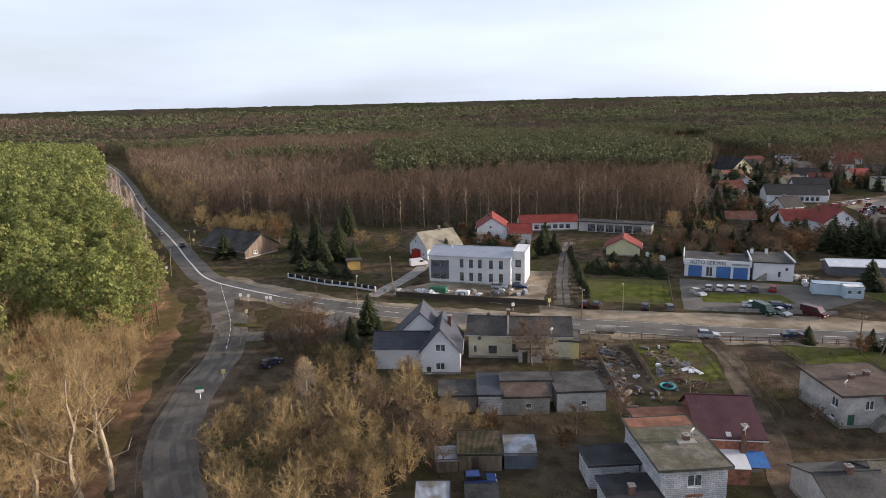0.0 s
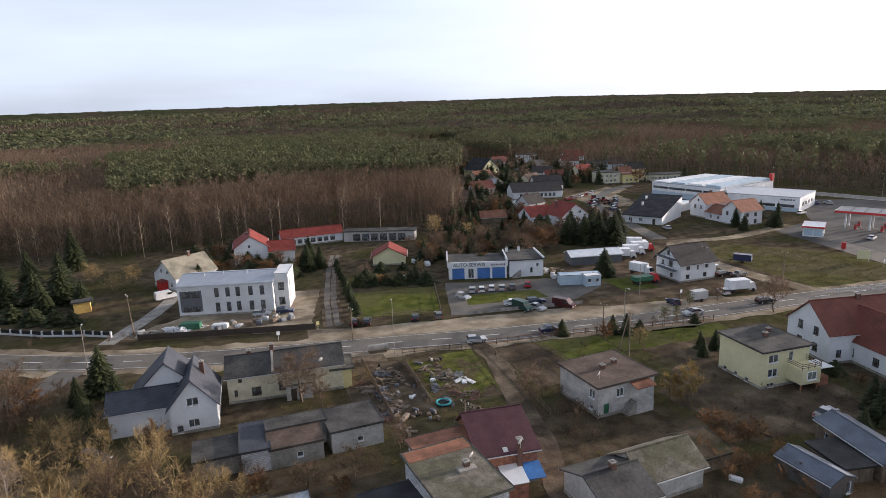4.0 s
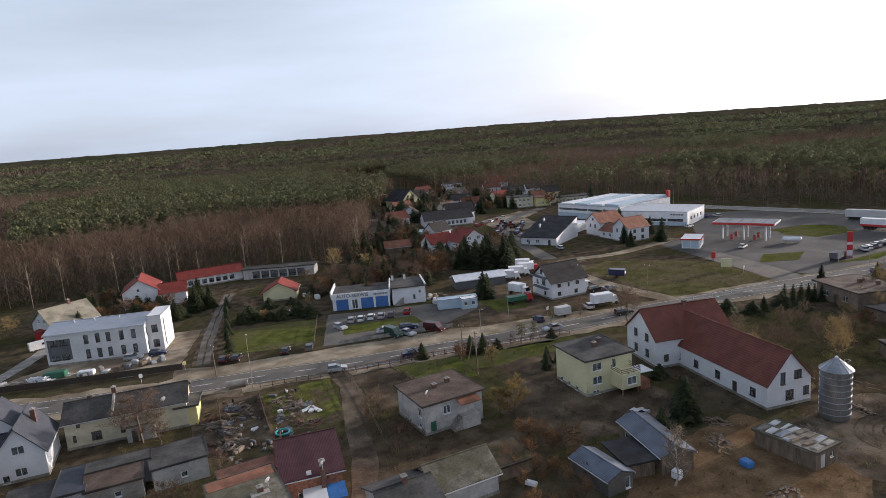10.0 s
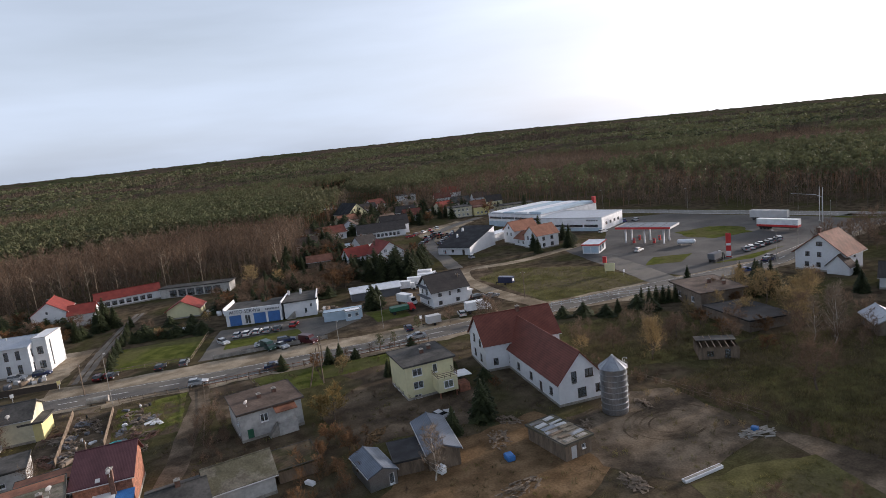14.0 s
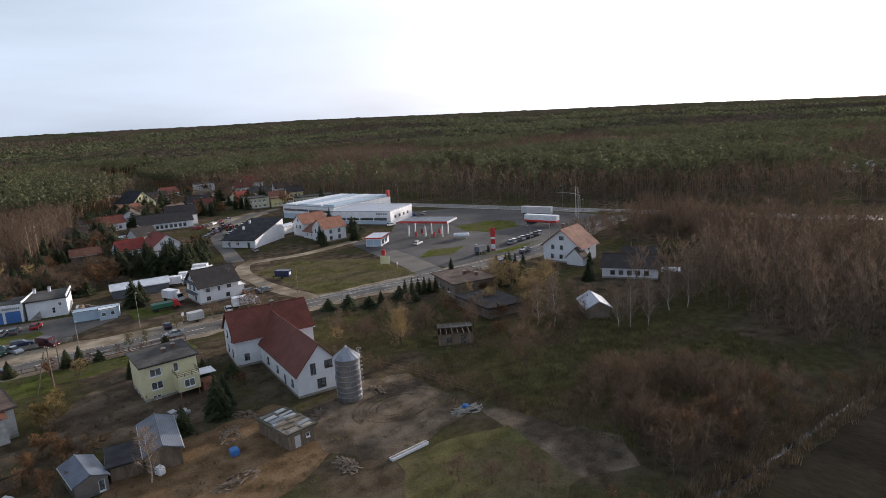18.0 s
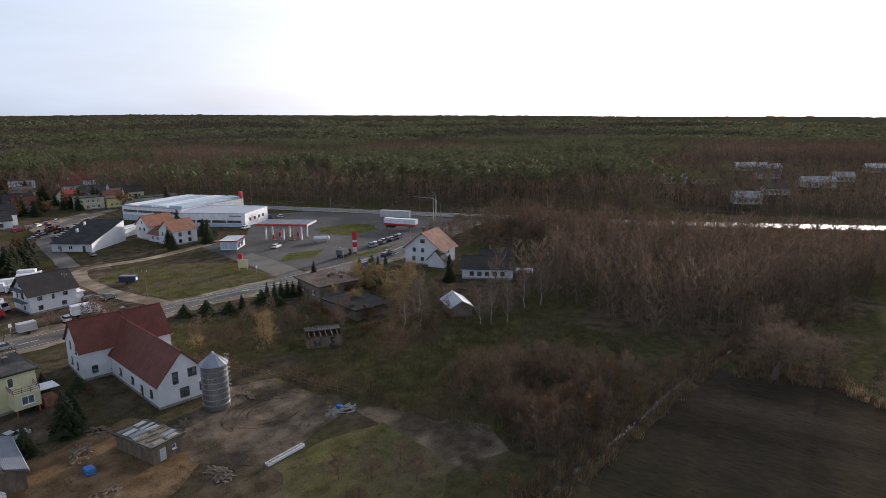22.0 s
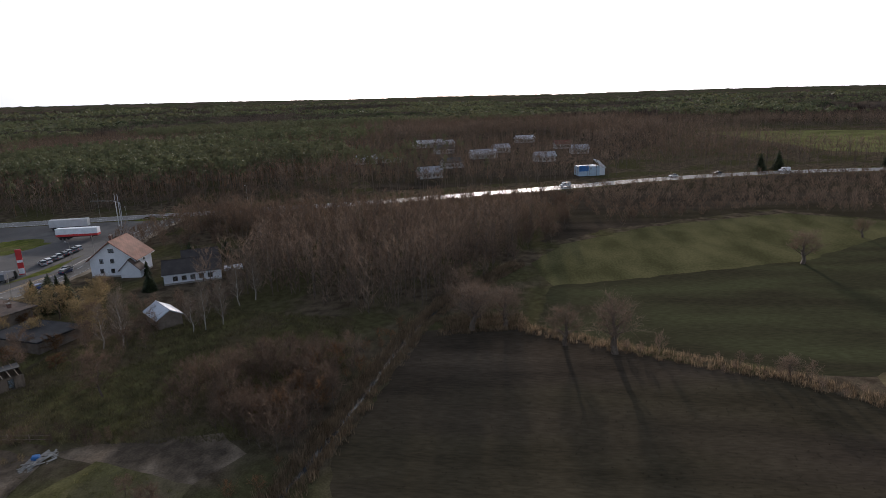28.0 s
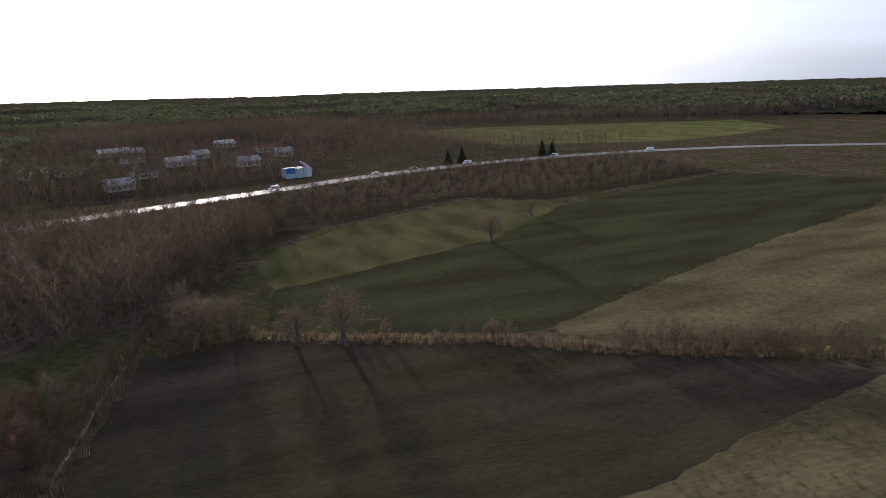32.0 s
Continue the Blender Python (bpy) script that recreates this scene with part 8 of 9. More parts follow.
for a_ in (("spruce", -18.1, 122.0, 8.8, 1.3), ("spruce", -21.5, 119, 5, 1.2), ("spruce", -15.5, 117, 5, 1.3), ("bush_green", -20, 114, 3.2), ("bush_green", -13.5, 112, 3.0), ("thuja", -17.5, 108, 4.5, 1.3),
           ("bare", -29.3, 112.5, 11.5, 1.25), ("bare", -33, 117, 8, 1.2), ("rust", -28.0, 117, 7, 1.2), ("birch", -22.4, 84.3, 10.5, 1.1), ("mistle", -46.5, 67.0, 19.5, 1.1), ("mistle", -51.5, 66.0, 18.0, 1.2), ("mistle", -55.0, 72.0, 17.0, 1.2), ("mistle", -50.5, 78.0, 16.0, 1.1), ("mistle", -54.0, 60.0, 17.0, 1.2), ("gold", -12.6, 67.0, 8.5, 1.2), ("gold", -18.2, 66.5, 8.0, 1.2), ("gold", -24.0, 74.0, 7.0, 1.2), ("gold", -31.5, 77.5, 7.0, 1.0), ("gold", -31.0, 86.0, 6.0, 1.0), ("gold", -16.0, 75.0, 7.0, 1.2), ("rust", -8.5, 97.0, 5.5, 1.0),
           ("rust", -60.8, 213, 10.5, 1.0), ("spruce", -45.3, 200.5, 12, 1.2), ("spruce", -53, 205, 9, 1.2), ("spruce", -39, 226, 13, 1.1), ("spruce", -37.8, 199.4, 11, 1.4), ("spruce", -72.8, 193, 8.5, 1.6), ("gold", -98, 240, 11, 1.0), ("gold", -31, 203, 7, 1.3), ("spruce", -42, 190, 9, 1.4), ("spruce", -47.5, 186, 9, 1.4), ("spruce", -35, 186, 10, 1.5), ("bush_green", -44, 176, 4, 1.5), ("bush_green", -39, 171.5, 4, 1.5), ("bush_green", -34, 168.5, 3.6, 1.5), ("bush_green", -30, 166.0, 3.4, 1.4), ("spruce", -38, 178, 8, 1.4), ("spruce", -30, 181, 7, 1.3), ("gold", -24, 190, 6, 1.3), ("gold", -20, 197, 6.5, 1.3),
           ("bare", 12.8, 104.4, 10.0, 1.45), ("bare", 15.5, 101.5, 5, 1.2), ("spruce", 28.3, 193, 9.5, 1.2), ("spruce", 27.0, 189, 8, 1.2), ("spruce", 31.0, 191, 7, 1.2),
           ("spruce", 115, 180, 10, 1.5), ("spruce", 119, 178, 11, 1.4), ("spruce", 123.4, 176, 10, 1.5), ("spruce", 111.5, 184, 9, 1.5), ("spruce", 127, 180, 9, 1.3), ("spruce", 120, 184, 9, 1.5), ("bare", 97.3, 184, 9, 1.3), ("bare", 92, 187, 8.5, 1.4), ("bare", 102.5, 183, 9, 1.3), ("bare", 100, 190, 9, 1.2), ("bare", 88, 180, 7, 1.3), ("spruce", 98.7, 145.5, 7.5, 1.6), ("spruce", 101.5, 148.5, 6, 1.4),
           ("spruce", 65.8, 112.2, 3.4, 1.6), ("spruce", 75.3, 108.6, 4, 1.3), ("spruce", 77.4, 107, 4.5, 1.2), ("pine", 86.9, 107.3, 4.5, 1.2), ("pine", 90.5, 108, 4, 1.2), ("pine", 99, 113.8, 4.5, 1.3), ("bush_green", 81, 107.5, 2.4), ("bush_green", 94, 106.5, 2.2), ("bare", 113.2, 104.2, 9.5, 1.1), ("bare", 108.5, 115.5, 5, 1.2), ("rust", 71.5, 105.5, 4.5, 1.0), ("gold", 76, 101, 4, 1.2), ("yellow", 67.8, 78.6, 7.2, 1.1), ("yellow", 65.8, 80.5, 5.5, 1.1), ("rust", 64.5, 70.5, 3.8, 1.5), ("rust", 66.5, 66.5, 3.2, 1.6), ("rust", 62, 67, 3, 1.5),
           ("spruce", 82.9, 92, 3.6, 1.2), ("spruce", 87.2, 93.6, 4, 1.2), ("spruce", 85, 95, 3.4, 1.2), ("spruce", 187.3, 170.5, 9, 1.1), ("spruce", 176, 178, 7, 1.1), ("spruce", 196, 186, 7, 1.2), ("spruce", 230, 266, 12, 1.1), ("spruce", 197, 205, 9, 1.2),
           ("spruce", 88.0, 62.6, 7.0, 1.3), ("spruce", 81.9, 61.2, 4.6, 1.2), ("spruce", 90.5, 66, 5.5, 1.2), ("birch", 73.7, 50.4, 9.0, 1.2), ("rust", 96, 72, 2.6, 1.4), ("bush_green", 96.5, 77, 2.6, 1.3), ("bush_green", 92, 88, 3, 1.3), ("spruce", 93, 82, 3.4, 1.3),
           ("thuja", 151, 93.6, 4.4, 1.2), ("thuja", 152.4, 92.4, 4.4, 1.2), ("thuja", 153.6, 91.3, 4.6, 1.2), ("thuja", 154.8, 90.3, 4.6, 1.2), ("thuja", 156.2, 89.8, 4.2, 1.2), ("thuja", 157.6, 89, 4.2, 1.2), ("bush_green", 148, 92, 3.4, 1.4), ("spruce", 174.2, 79, 8.5, 1.3), ("spruce", 177, 76, 6.5, 1.3), ("spruce", 172.8, 99.5, 5, 1.0), ("spruce", 185, 93, 4.5, 1.1), ("spruce", 188.4, 91, 5, 1.1), ("thuja", 191, 91, 4, 1.2), ("thuja", 194, 90.5, 4, 1.2), ("bush_green", 135, 96, 3.4, 1.5), ("bush_green", 138.5, 92, 3, 1.5), ("bush_green", 131, 99, 2.8, 1.4), ("spruce", 142, 92, 3.6, 1.2),
           ("bare", 134.5, 37.6, 10.0, 1.25), ("gold", 125.9, 64, 9.5, 0.8), ("gold", 128, 66, 8.5, 0.8), ("birch", 155.2, 47.9, 12, 1.0), ("birch", 157.5, 49.5, 12.5, 0.9), ("birch", 153.5, 51, 10, 0.9), ("birch", 164.6, 35.4, 11.5, 0.9), ("birch", 167.5, 33, 11, 0.9), ("birch", 162.5, 37, 9.5, 0.9), ("birch", 179.7, 35, 11, 0.9), ("birch", 184, 33, 11, 0.9), ("gold", 169.2, 73, 9, 1.4), ("gold", 164.6, 62.6, 8, 1.4), ("gold", 172, 66, 8, 1.4), ("gold", 178, 69, 8, 1.3), ("bare", 184.5, 72, 7, 1.3), ("rust", 147.8, 72.5, 4, 1.6), ("bare", 142.2, 60, 6, 1.3), ("rust", 144, 53.5, 3.4, 1.7), ("bare", 150, 66, 6, 1.3), ("rust", 145.5, 65, 4, 1.6), ("bare", 138, 70, 6, 1.3), ("gold", 119.5, 77, 4, 1.5), ("bare", 125, 74, 5, 1.4),
           ("spruce", 197.5, 59, 3.6, 1.1), ("spruce", 198.9, 56.4, 3.4, 1.1), ("spruce", 200.4, 53.5, 3.2, 1.1), ("spruce", 195.5, 62.8, 3.6, 1.1), ("spruce", 193, 66, 4.6, 1.3), ("spruce", 204.5, 74, 4, 1.2), ("spruce", 190, 64, 5, 1.4), ("spruce", 214, 66, 7, 1.3), ("spruce", 220, 58, 7, 1.3),
           ("willow", 159.7, -38.5, 9.5, 1.55), ("willow", 156.3, -47.2, 12.5, 1.55), ("willow", 167.7, -27, 10.5, 1.55), ("willow", 216.1, -101.5, 10.5, 1.55), ("willow", 245.1, -129.2, 6.5, 1.55), ("willow", 148.1, -73.5, 4.6, 1.55), ("willow", 166.5, -20.5, 11, 1.55), ("bare", 172, -22, 10, 1.2), ("bare", 178, -17, 11, 1.2),
           ("spruce", 400, -160, 10, 1.3), ("spruce", 396, -150, 9, 1.3), ("spruce", 404, -215, 11, 1.2), ("spruce", 402, -221, 10, 1.2),
           ("bare", 101.8, 20.5, 4.2, 1.2), ("bare", 104.5, 17.2, 3.4, 1.2), ("bare", 107, 12, 4.5, 1.2), ("bare", 97, 13, 4.5, 1.2), ("bare", 110, 17, 3.2, 1.2),
           ("birch", -93, 182, 13, 0.9), ("birch", -96, 186, 14, 0.9), ("birch", -99.5, 192, 14, 0.9), ("birch", -104, 199, 14, 0.9), ("birch", -116, 221, 14, 0.9), ("birch", -122, 232, 14, 0.9), ("birch", -133, 249, 14, 0.9),
           ("spruce", 94, 236, 10, 1.2), ("spruce", 89, 214, 8, 1.3), ("spruce", 80, 209, 6, 1.3), ("gold", 76, 216, 9, 1.2), ("gold", 84, 205, 7, 1.3), ("spruce", 87, 226, 9, 1.3), ("spruce", 104, 246, 10, 1.3), ("spruce", 110, 262, 10, 1.3), ("spruce", 98, 255, 11, 1.3)):
    tree(*a_)
for a_ in (("spruce", 190, 186, 7.5, 1.2), ("spruce", 174, 172, 6, 1.2), ("bush_green", 192, 177, 2.4, 1.6), ("bush_green", 195, 179, 2.4, 1.6), ("bush_green", 198, 182, 2.4, 1.6), ("bush_green", 188.5, 174, 2.4, 1.6), ("bare", 88, 172, 9, 1.4), ("rust", 96, 176, 8.5, 1.5), ("rust", 101, 180, 8, 1.5), ("spruce", 116, 190, 10, 1.6), ("spruce", 124, 189, 10, 1.6), ("spruce", 131, 184, 9, 1.5), ("spruce", 135, 190, 9, 1.5), ("spruce", 108, 192, 9, 1.5), ("bare", 163, 60, 7, 1.3), ("gold", 158, 70, 5, 1.5), ("rust", 152, 60, 4, 1.6), ("bare", 166, 84, 6, 1.4), ("gold", 160, 57, 6, 1.4), ("bare", 155, 56, 6, 1.4), ("bush_green", 149, 88, 3, 1.6), ("gold", 150, 78, 4, 1.5), ("rust", 163, 76, 4, 1.6), ("bare", 40, 172, 5, 1.4), ("gold", 56, 172, 4, 1.4), ("bush_green", 46, 178, 3, 1.5), ("bush_green", 52, 176, 2.6, 1.5), ("rust", 43, 165, 3, 1.5), ("rust", -4.0, 82, 4.2, 1.4), ("rust", 4.0, 80, 4.0, 1.4), ("rust", 13.5, 76, 3.6, 1.4), ("bare", 16, 80, 5, 1.4), ("bare", 10, 80, 4.4, 1.4)):
    tree(*a_)
# gardens of the village: a loose mixture
for i in range(430):
    zx = TC.choice([(88, 150, 196, 250), (100, 165, 255, 345), (160, 230, 300, 420), (120, 150, 215, 300), (60, 95, 165, 205), (-10, 26, 180, 228), (150, 235, 290, 420), (100, 140, 190, 250)])
    x_, y_ = TC.uniform(zx[0], zx[1]), TC.uniform(zx[2], zx[3])
    if 118 < x_ < 140 and 204 < y_ < 226 or 138 < x_ < 168 and 268 < y_ < 300 or 145 < x_ < 160 and y_ < 250 or 76 < x_ < 92 and y_ < 172 or 128 < x_ < 205 and 228 < y_ < 300:
        continue
    if any(-4 < x_ - q[0] < q[3] + 4 and -4 < y_ - q[1] < q[4] + 5 for q in NE):
        continue
    tree(TC.choice(["spruce", "spruce", "bare", "bare", "thuja", "bush_green", "rust"]), x_, y_, TC.uniform(3.5, 6.5) + (3.0 if y_ > 240 else 0.0), TC.uniform(1.1, 1.6))
for i in range(14):
    tree("thuja", 30.8 + 0.35 * i + TC.uniform(-0.3, 0.3), 143 + 3.6 * i, 3.0 + TC.uniform(-0.5, 0.8), 1.6, "hedge trees along the lane")
for i in range(12):
    tree(TC.choice(["bush_green", "spruce", "gold"]), 36 + 1.6 * i, 166.5 - 0.4 * i + TC.uniform(-2, 3), TC.uniform(2.4, 4.5), 1.5)

SHRUB = [bare(4.2, 12, 7, 9, 0.5, 0.016, 0.55, 0.06, 0.05, 1.2) for _ in range(5)]
WEED = [np.array(sum([sliver(np.array((RG.normal() * 0.35, RG.normal() * 0.35, 0)), np.array((RG.normal() * 0.25, RG.normal() * 0.25, 0.35 + 0.5 * RG.random())), 0.035) for _ in range(16)], [])) for _ in range(4)]
REED = [np.array(sum([sliver(np.array((RG.normal() * 0.5, RG.normal() * 0.5, 0)), np.array((RG.normal() * 0.3, RG.normal() * 0.3, 1.0 + 0.9 * RG.random())), 0.05) for _ in range(26)], [])) for _ in range(4)]
sh = cover([(-33, 92), (-28, 93), (-14, 94), (-6, 88), (14, 85.5), (24, 88), (24, 81), (10, 79), (1, 76), (-4, 66), (-10, 55), (-26, 55), (-33, 76)], 3.9, rng, 0.9, 2.0)
sh = sh[np.array([noise.noise(Vector((p[0] * 0.13, p[1] * 0.13, 1.5))) for p in sh]) > -0.16]
sh[:, 3] *= np.where((sh[:, 0] > -5) & (sh[:, 1] > 76), 0.62, 1.0)
sel = sh[:, 0] + rng.normal(size=len(sh)) * 5 < -9
plant(sh[sel], SHRUB, "bark", "twig_gold", "shrubs", "tangle of leafless golden-brown shrubs")
sel2 = rng.random(len(sh)) < 0.45
plant(sh[~sel & sel2], SHRUB, "bark", "twig_gold", "shrubs", "golden-brown leafless shrubs before the sheds")
plant(sh[~sel & ~sel2], SHRUB, "bark", "twig", "shrubs", "tangle of brown leafless shrubs before the sheds")
for pts_, gap_, mm, lo_, hi_ in (([(-27, 108), (-14, 107), (-14, 96), (-28, 93)], 3.0, "twig_gold", 0.6, 1.2), ([(-39, 118), (-24, 122), (-22, 108), (-34, 104)], 3.2, "twig", 0.5, 1.1), ([(47, 98), (51, 99), (52, 76), (46, 74), (44, 84)], 2.4, "twig", 0.3, 0.8), ([(57, 67), (70, 72), (70, 60), (62, 50), (54, 52)], 3.0, "twig_orange", 0.4, 0.8), ([(118, 92), (150, 86), (148, 64), (132, 64), (122, 72)], 4.6, "twig", 0.4, 1.0), ([(138, 56), (176, 60), (186, 40), (170, 34), (150, 40)], 4.6, "twig", 0.4, 1.1), ([(121, 10), (126, 26), (140, 22), (150, 8), (140, -2), (122, -2)], 3.2, "twig", 0.4, 1.0), ([(124, 8), (130, 18), (138, 12), (132, 2)], 3.6, "twig_orange", 0.4, 0.9), ([(60, 112.5), (98, 106.5), (98, 104.5), (60, 110.5)], 2.6, "twig", 0.25, 0.6), ([(150, 84), (160, 60), (190, 80), (186, 96)], 5, "twig_gold", 0.5, 1.2), ([(230, 108), (290, 104), (292, 60), (250, 55), (225, 80)], 6, "twig", 0.8, 2.2), ([(-100, 262), (-60, 246), (-60, 226), (-92, 226)], 4, "twig_gold", 0.7, 1.6), ([(-36, 158), (-6, 149), (-8, 144), (-36, 152)], 3.4, "twig", 0.2, 0.45), ([(66, 172), (92, 180), (92, 205), (70, 206)], 4, "twig", 0.5, 1.3)):
    plant(cover(pts_, gap_, rng, lo_, hi_), SHRUB, "bark", mm, "shrubs", "leafless shrubs on rough ground")
for pts_, gap_, mm, lo_, hi_ in (([(117, 0), (129, 15), (133, 27), (145, 23), (158, 8), (148, -2), (130, -3)], 3.0, "twig", 0.7, 1.5), ([(119, 2), (130, 12), (146, 6), (146, -1), (128, -2)], 4.2, "twig_orange", 0.6, 1.3)):
    plant(cover(pts_, gap_, rng, lo_, hi_), SHRUB, "bark", mm, "shrubs", "thicket of leafless shrubs between meadow and ditch")
plant(cover([(262, -62), (290, -118), (272, -150), (296, -255), (380, -262), (382, -140), (360, -80), (322, -8), (300, -45)], 4.2, rng, 0.5, 1.2, holes=[offset(HIGH, -9, 9)]), BUSH, "bark", "twig", "undergrowth", "low leafless scrub below the highway")
# hedge line and ditch in the fields
HEDGE = [(172, -12), (168, -30), (159, -47), (147.5, -73), (134.5, -92), (125, -112), (117, -130), (108, -160)]
DITCH = [(105, -2), (117, -3.2), (131, -5.2), (147, -6.7), (166, -9.0), (186, -14.3), (215, -28.8), (240, -40.7), (262, -48), (300, -52)]
strip("ditch_water", DITCH[:6], 0.7, 0.03, "water", "narrow ditch with dark shining water", 0.5, "water")
for pts_, gap_, mm, lo_, hi_, lab in ((offset(HEDGE, -1.8, 2.6), 1.15, "reed", 0.4, 0.9, "dry reeds along the field hedge"), (offset(DITCH[:7], 0.3, 2.6), 0.7, "reed", 0.4, 1.0, "dry reeds on the ditch bank"), (offset(DITCH[:7], -2.2, -0.3), 0.8, "reed", 0.3, 0.9, "dry reeds on the ditch bank"), ([(163, -14), (176, -16), (176, -30), (168, -32)], 0.9, "reed", 0.4, 0.9, "dry reeds at the ditch corner")):
    pl_ = cover(pts_, gap_, rng, lo_, hi_)
    stuff("reeds", scatter(REED, pl_, rng), mm, lab, "reeds")
for pts_, gap_, mm, lo_, hi_ in ((offset(HEDGE[2:], -2.5, 2.5), 3.4, "twig", 0.3, 0.9), (offset(DITCH[:5], 2.5, 6), 3.4, "twig_orange", 0.4, 0.9), (offset(DITCH[5:], 2, 12), 5.0, "twig", 0.8, 1.8), (offset(HEDGE[4:7], -2, 4), 2.4, "twig", 0.6, 1.3), (offset([(112, 84), (116, 66), (119.5, 52), (121, 36), (122, 24)], -2.5, 2.0), 1.9, "twig", 0.2, 0.5), (offset([(112, 84), (116, 66), (119.5, 52), (121, 36)], -9, -2), 4.0, "twig_gold", 0.15, 0.4)):
    plant(cover(pts_, gap_, rng, lo_, hi_), SHRUB, "bark", mm, "shrubs", "leafless hedge shrubs between the fields")
for pts_, gap_, mm, lo_, hi_, lab in (([(119, 52), (150, 60), (178, 42), (172, 5), (148, 0), (124, 4), (121, 26)], 1.0, "weed", 0.5, 1.3, "dead grass and weeds of the meadow"), ([(117, 96), (150, 88), (155, 62), (132, 58), (118, 66), (112, 84)], 1.3, "weed", 0.5, 1.2, "dead grass and weeds"), ([(-56, 140), (-38, 150), (-24, 142), (-36, 118), (-46, 110)], 1.5, "weed", 0.4, 0.9, "rough grass by the junction"), ([(-92, 226), (-60, 226), (-44, 168), (-62, 178)], 1.8, "weed", 0.4, 1.0, "rough grass before the wood"), ([(138, 152), (137.5, 114), (167, 110), (171, 135), (152, 156)], 1.3, "meadow_tuft", 0.4, 0.9, "dry tufts on the open plot"), ([(33, 112), (45, 112), (43, 94), (33, 96)], 1.3, "meadow_tuft", 0.4, 0.8, "weeds in the yard"), ([(100, 28), (116, 25), (112, 10), (100, 8), (93, 18)], 1.1, "meadow_tuft", 0.3, 0.7, "tufts in the grass plot"), ([(120, -8), (164, -13), (166, -28), (156, -48), (133, -92), (122, -112), (106, -95), (99, -45), (104, -14)], 1.3, "weed_dark", 0.12, 0.3, "short tufts on the dark field"), ([(105, -95), (111, -124), (100, -168), (60, -150), (70, -70), (100, -75)], 1.3, "meadow_tuft", 0.3, 0.7, "stubble tufts"), ([(156, -92), (172, -140), (204, -240), (180, -300), (112, -160), (134, -112)], 2.2, "meadow_tuft", 0.4, 0.8, "stubble tufts")):
    if mm not in M:
        M[mm] = mat(mm, {"weed": (0.135, 0.115, 0.058), "meadow_tuft": (0.16, 0.145, 0.055), "weed_dark": (0.058, 0.046, 0.032)}[mm], 0.95, var=0.3, scale=0.2, bump=0, spread=0.4, trans=0.2, spec=0.1)
    stuff("grass_tufts", scatter(WEED, cover(pts_, gap_, rng, lo_, hi_), rng), mm, lab, "grass")
mdw = cover([(119, 52), (150, 60), (178, 42), (172, 5), (148, 0), (124, 4), (121, 26)], 0.9, rng, 0.3, 0.8)
mk = np.array([noise.noise(Vector((p[0] * 0.09, p[1] * 0.09, 6))) for p in mdw]) + rng.normal(size=len(mdw)) * 0.1
M["moss_tuft"] = mat("mossy_green_tufts", (0.145, 0.138, 0.05), 0.95, var=0.3, scale=0.2, bump=0, spread=0.4, trans=0.25, spec=0.1)
stuff("grass_tufts", scatter(WEED, mdw[mk > 0.1], rng), "moss_tuft", "yellow-green tussocks in the overgrown meadow", "grass")
yards = cover([(-30, 44), (20, 40), (66, 30), (100, 30), (118, 34), (116, 66), (100, 104), (60, 110), (22, 118), (-4, 126), (-24, 124)], 1.5, rng, 0.3, 0.85, holes=[offset(MAIN, -5, 5), offset([(48.5, 117), (48, 104), (45, 92), (42.5, 80), (39, 68), (36, 50)], -2.2, 2.2), offset(SIDE, -5, 5)])
yk = np.array([noise.noise(Vector((p[0] * 0.16, p[1] * 0.16, 3))) for p in yards]) + rng.normal(size=len(yards)) * 0.12
stuff("grass_tufts", scatter(WEED, yards[yk > 0.12], rng), "weed", "dead weeds and grass in the yards", "grass")
stuff("grass_tufts", scatter(WEED, yards[yk < -0.28], rng), "meadow_tuft", "yellow-green tufts in the yards", "grass")
plant(cover([(20, 58), (66, 46), (98, 60), (98, 100), (60, 110), (24, 96)], 7.5, rng, 0.12, 0.4, holes=[offset([(48.5, 117), (48, 104), (45, 92), (42.5, 80), (39, 68), (36, 50)], -3, 3)]), SHRUB, "bark", "twig", "shrubs", "small bare shrubs between the yards")
st = thing("dead_tree", "pale dead tree trunk with broken limbs", "dead tree", -43.6, 68.6)
b = NB()
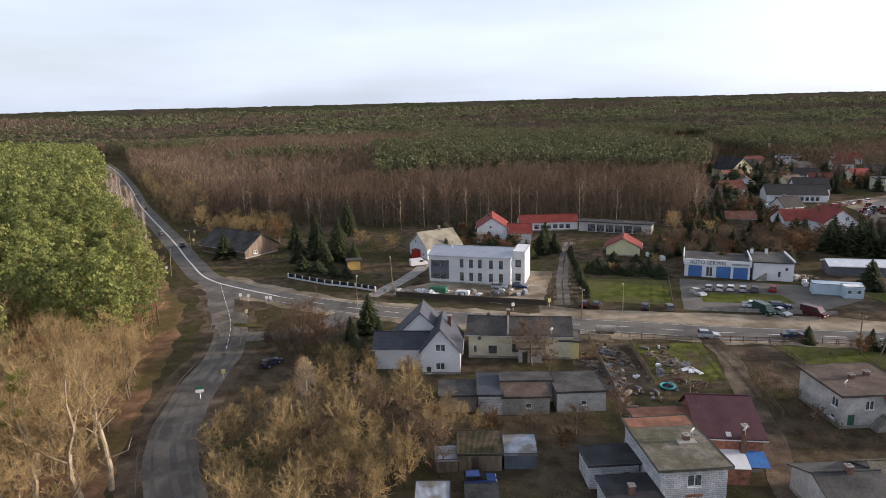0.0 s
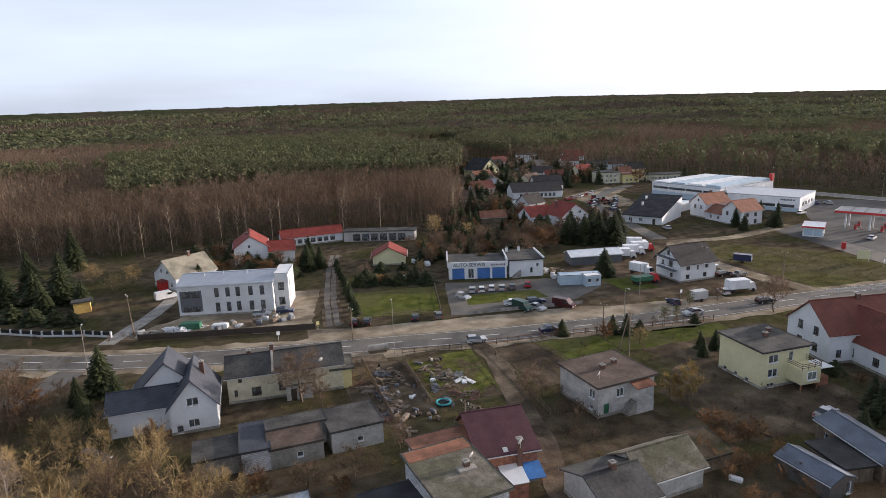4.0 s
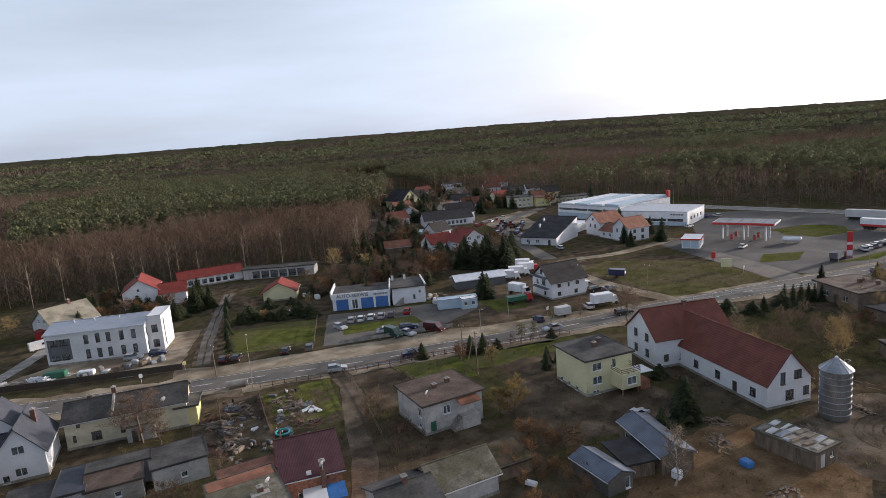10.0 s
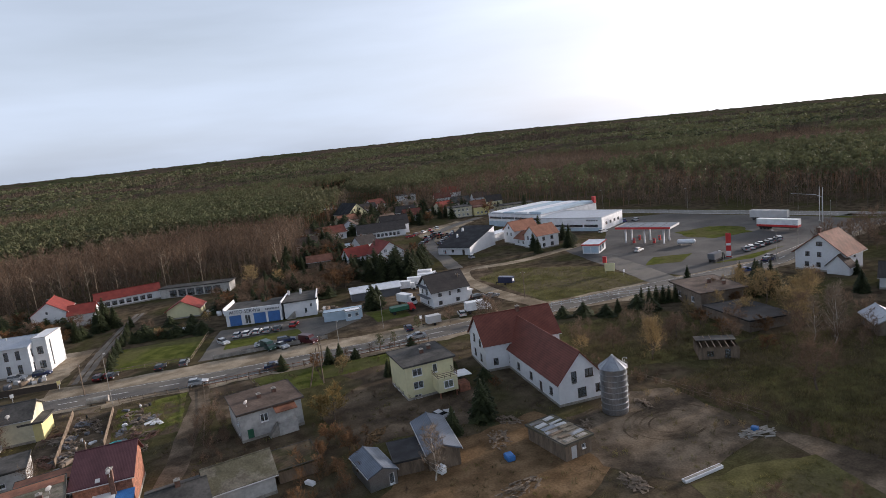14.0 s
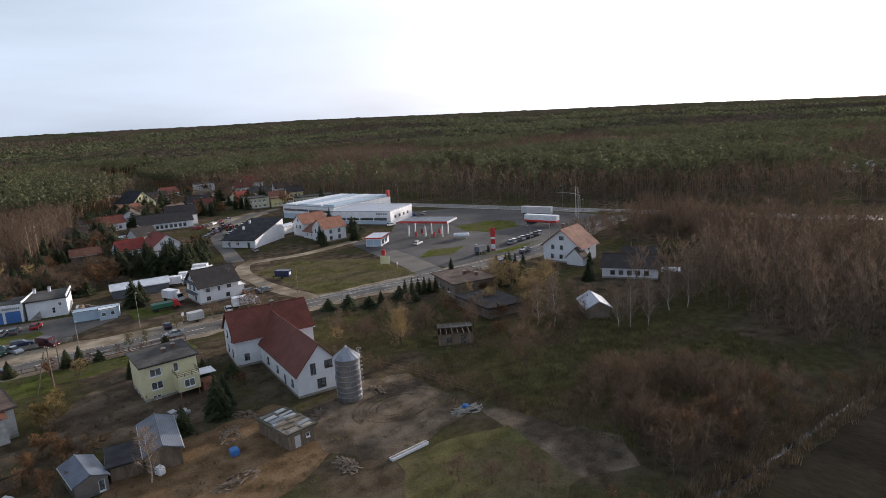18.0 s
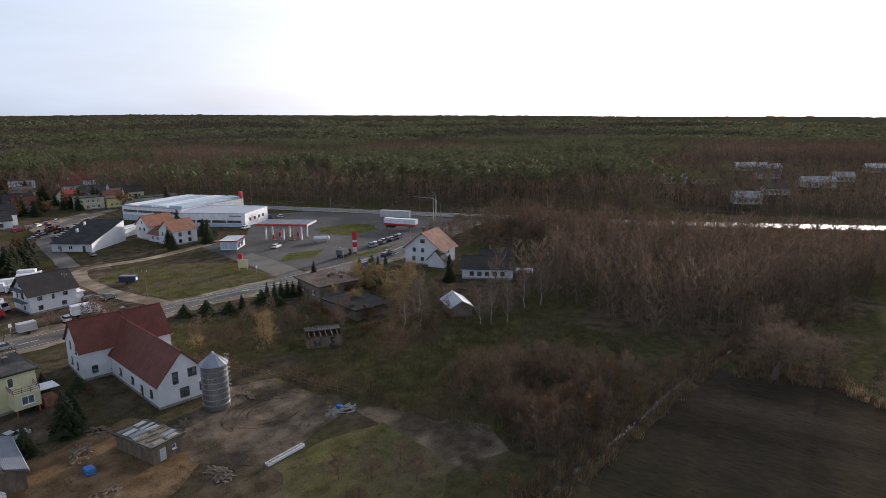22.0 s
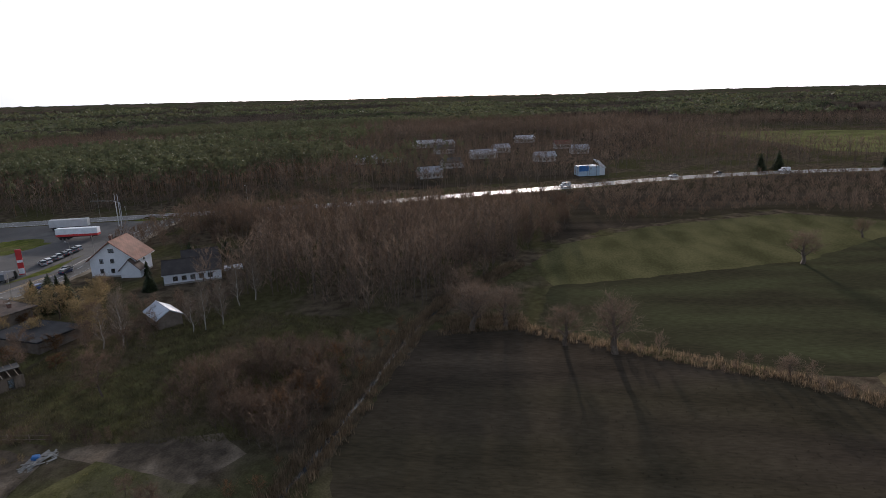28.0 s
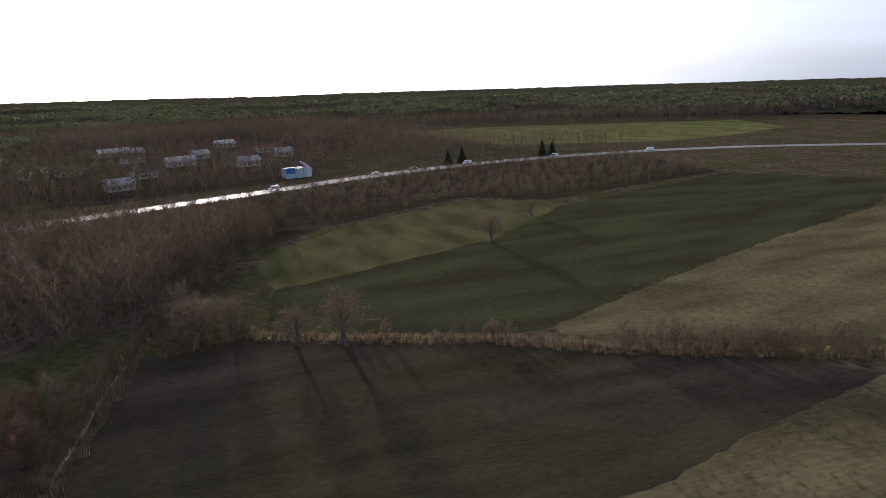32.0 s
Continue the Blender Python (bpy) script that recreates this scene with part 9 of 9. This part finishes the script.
q_ = [(0, 0, 0), (0.2, 0.1, 3), (-0.1, 0.2, 6), (-0.4, 0.1, 9.2)]
for i in range(3):
    rod(b, q_[i], q_[i + 1], 0.4 - 0.06 * i, 0.34 - 0.06 * i, 8)
part("trunk", b, "palebark", st)
for p0_, p1_, r_ in (((0.1, 0.1, 4.2), (2.6, 0.3, 5.2), 0.12), ((2.6, 0.3, 5.2), (3.2, 0.4, 6.8), 0.08), ((-0.3, 0.1, 8.0), (1.4, 0.5, 9.6), 0.12), ((-0.2, 0.1, 7.0), (-1.6, -0.4, 8.6), 0.1), ((0.1, 0, 3.0), (-1.5, 0.6, 3.8), 0.1)):
    part("limb", rod(NB(), p0_, p1_, r_, r_ * 0.5, 6), "palebark", st)
BALL = [np.array(sum([(lambda u: sliver(u * 0.15, u * (0.5 + 0.25 * RG.random()), 0.07))((lambda v: v / np.linalg.norm(v))(RG.normal(size=3))) for _ in range(70)], [])) for _ in range(2)]
M["mistletoe"] = mat("mistletoe_leaves", (0.16, 0.17, 0.03), 0.8, var=0.2, bump=0, spread=0.3, trans=0.3)
for x_, y_, z_, s_ in ((-52.5, 67.0, 14.5, 1.3), (-53.5, 66.0, 13.0, 1.2), (-51.0, 65.5, 12.0, 1.0), (-55.0, 72.0, 14.0, 1.2), (-54.0, 71.0, 12.0, 1.1), (-56.0, 73.0, 13.0, 1.0), (-53.0, 65.5, 10.8, 1.0), (-52.0, 66.5, 16.0, 0.9)):
    o_ = quick("mistletoe", BALL[0] * s_, np.arange(len(BALL[0])).reshape(-1, 3), "mistletoe")
    o_.matrix_basis = pose(x_, y_, z_)
    tagged(o_, "yellow-green ball of mistletoe in a bare tree", "mistletoe", "mistletoe balls")
# leaf litter and low growth in the near wood
lw = cover([(-41, 60), (-47, 72), (-54, 96), (-61, 118), (-68, 140), (-97, 187), (-130, 187), (-100, 100), (-80, 50), (-60, 44)], 3.2, rng, 0.3, 0.8)
plant(lw, BUSH, "bark", "twig_gold", "undergrowth", "brown undergrowth below the pines")
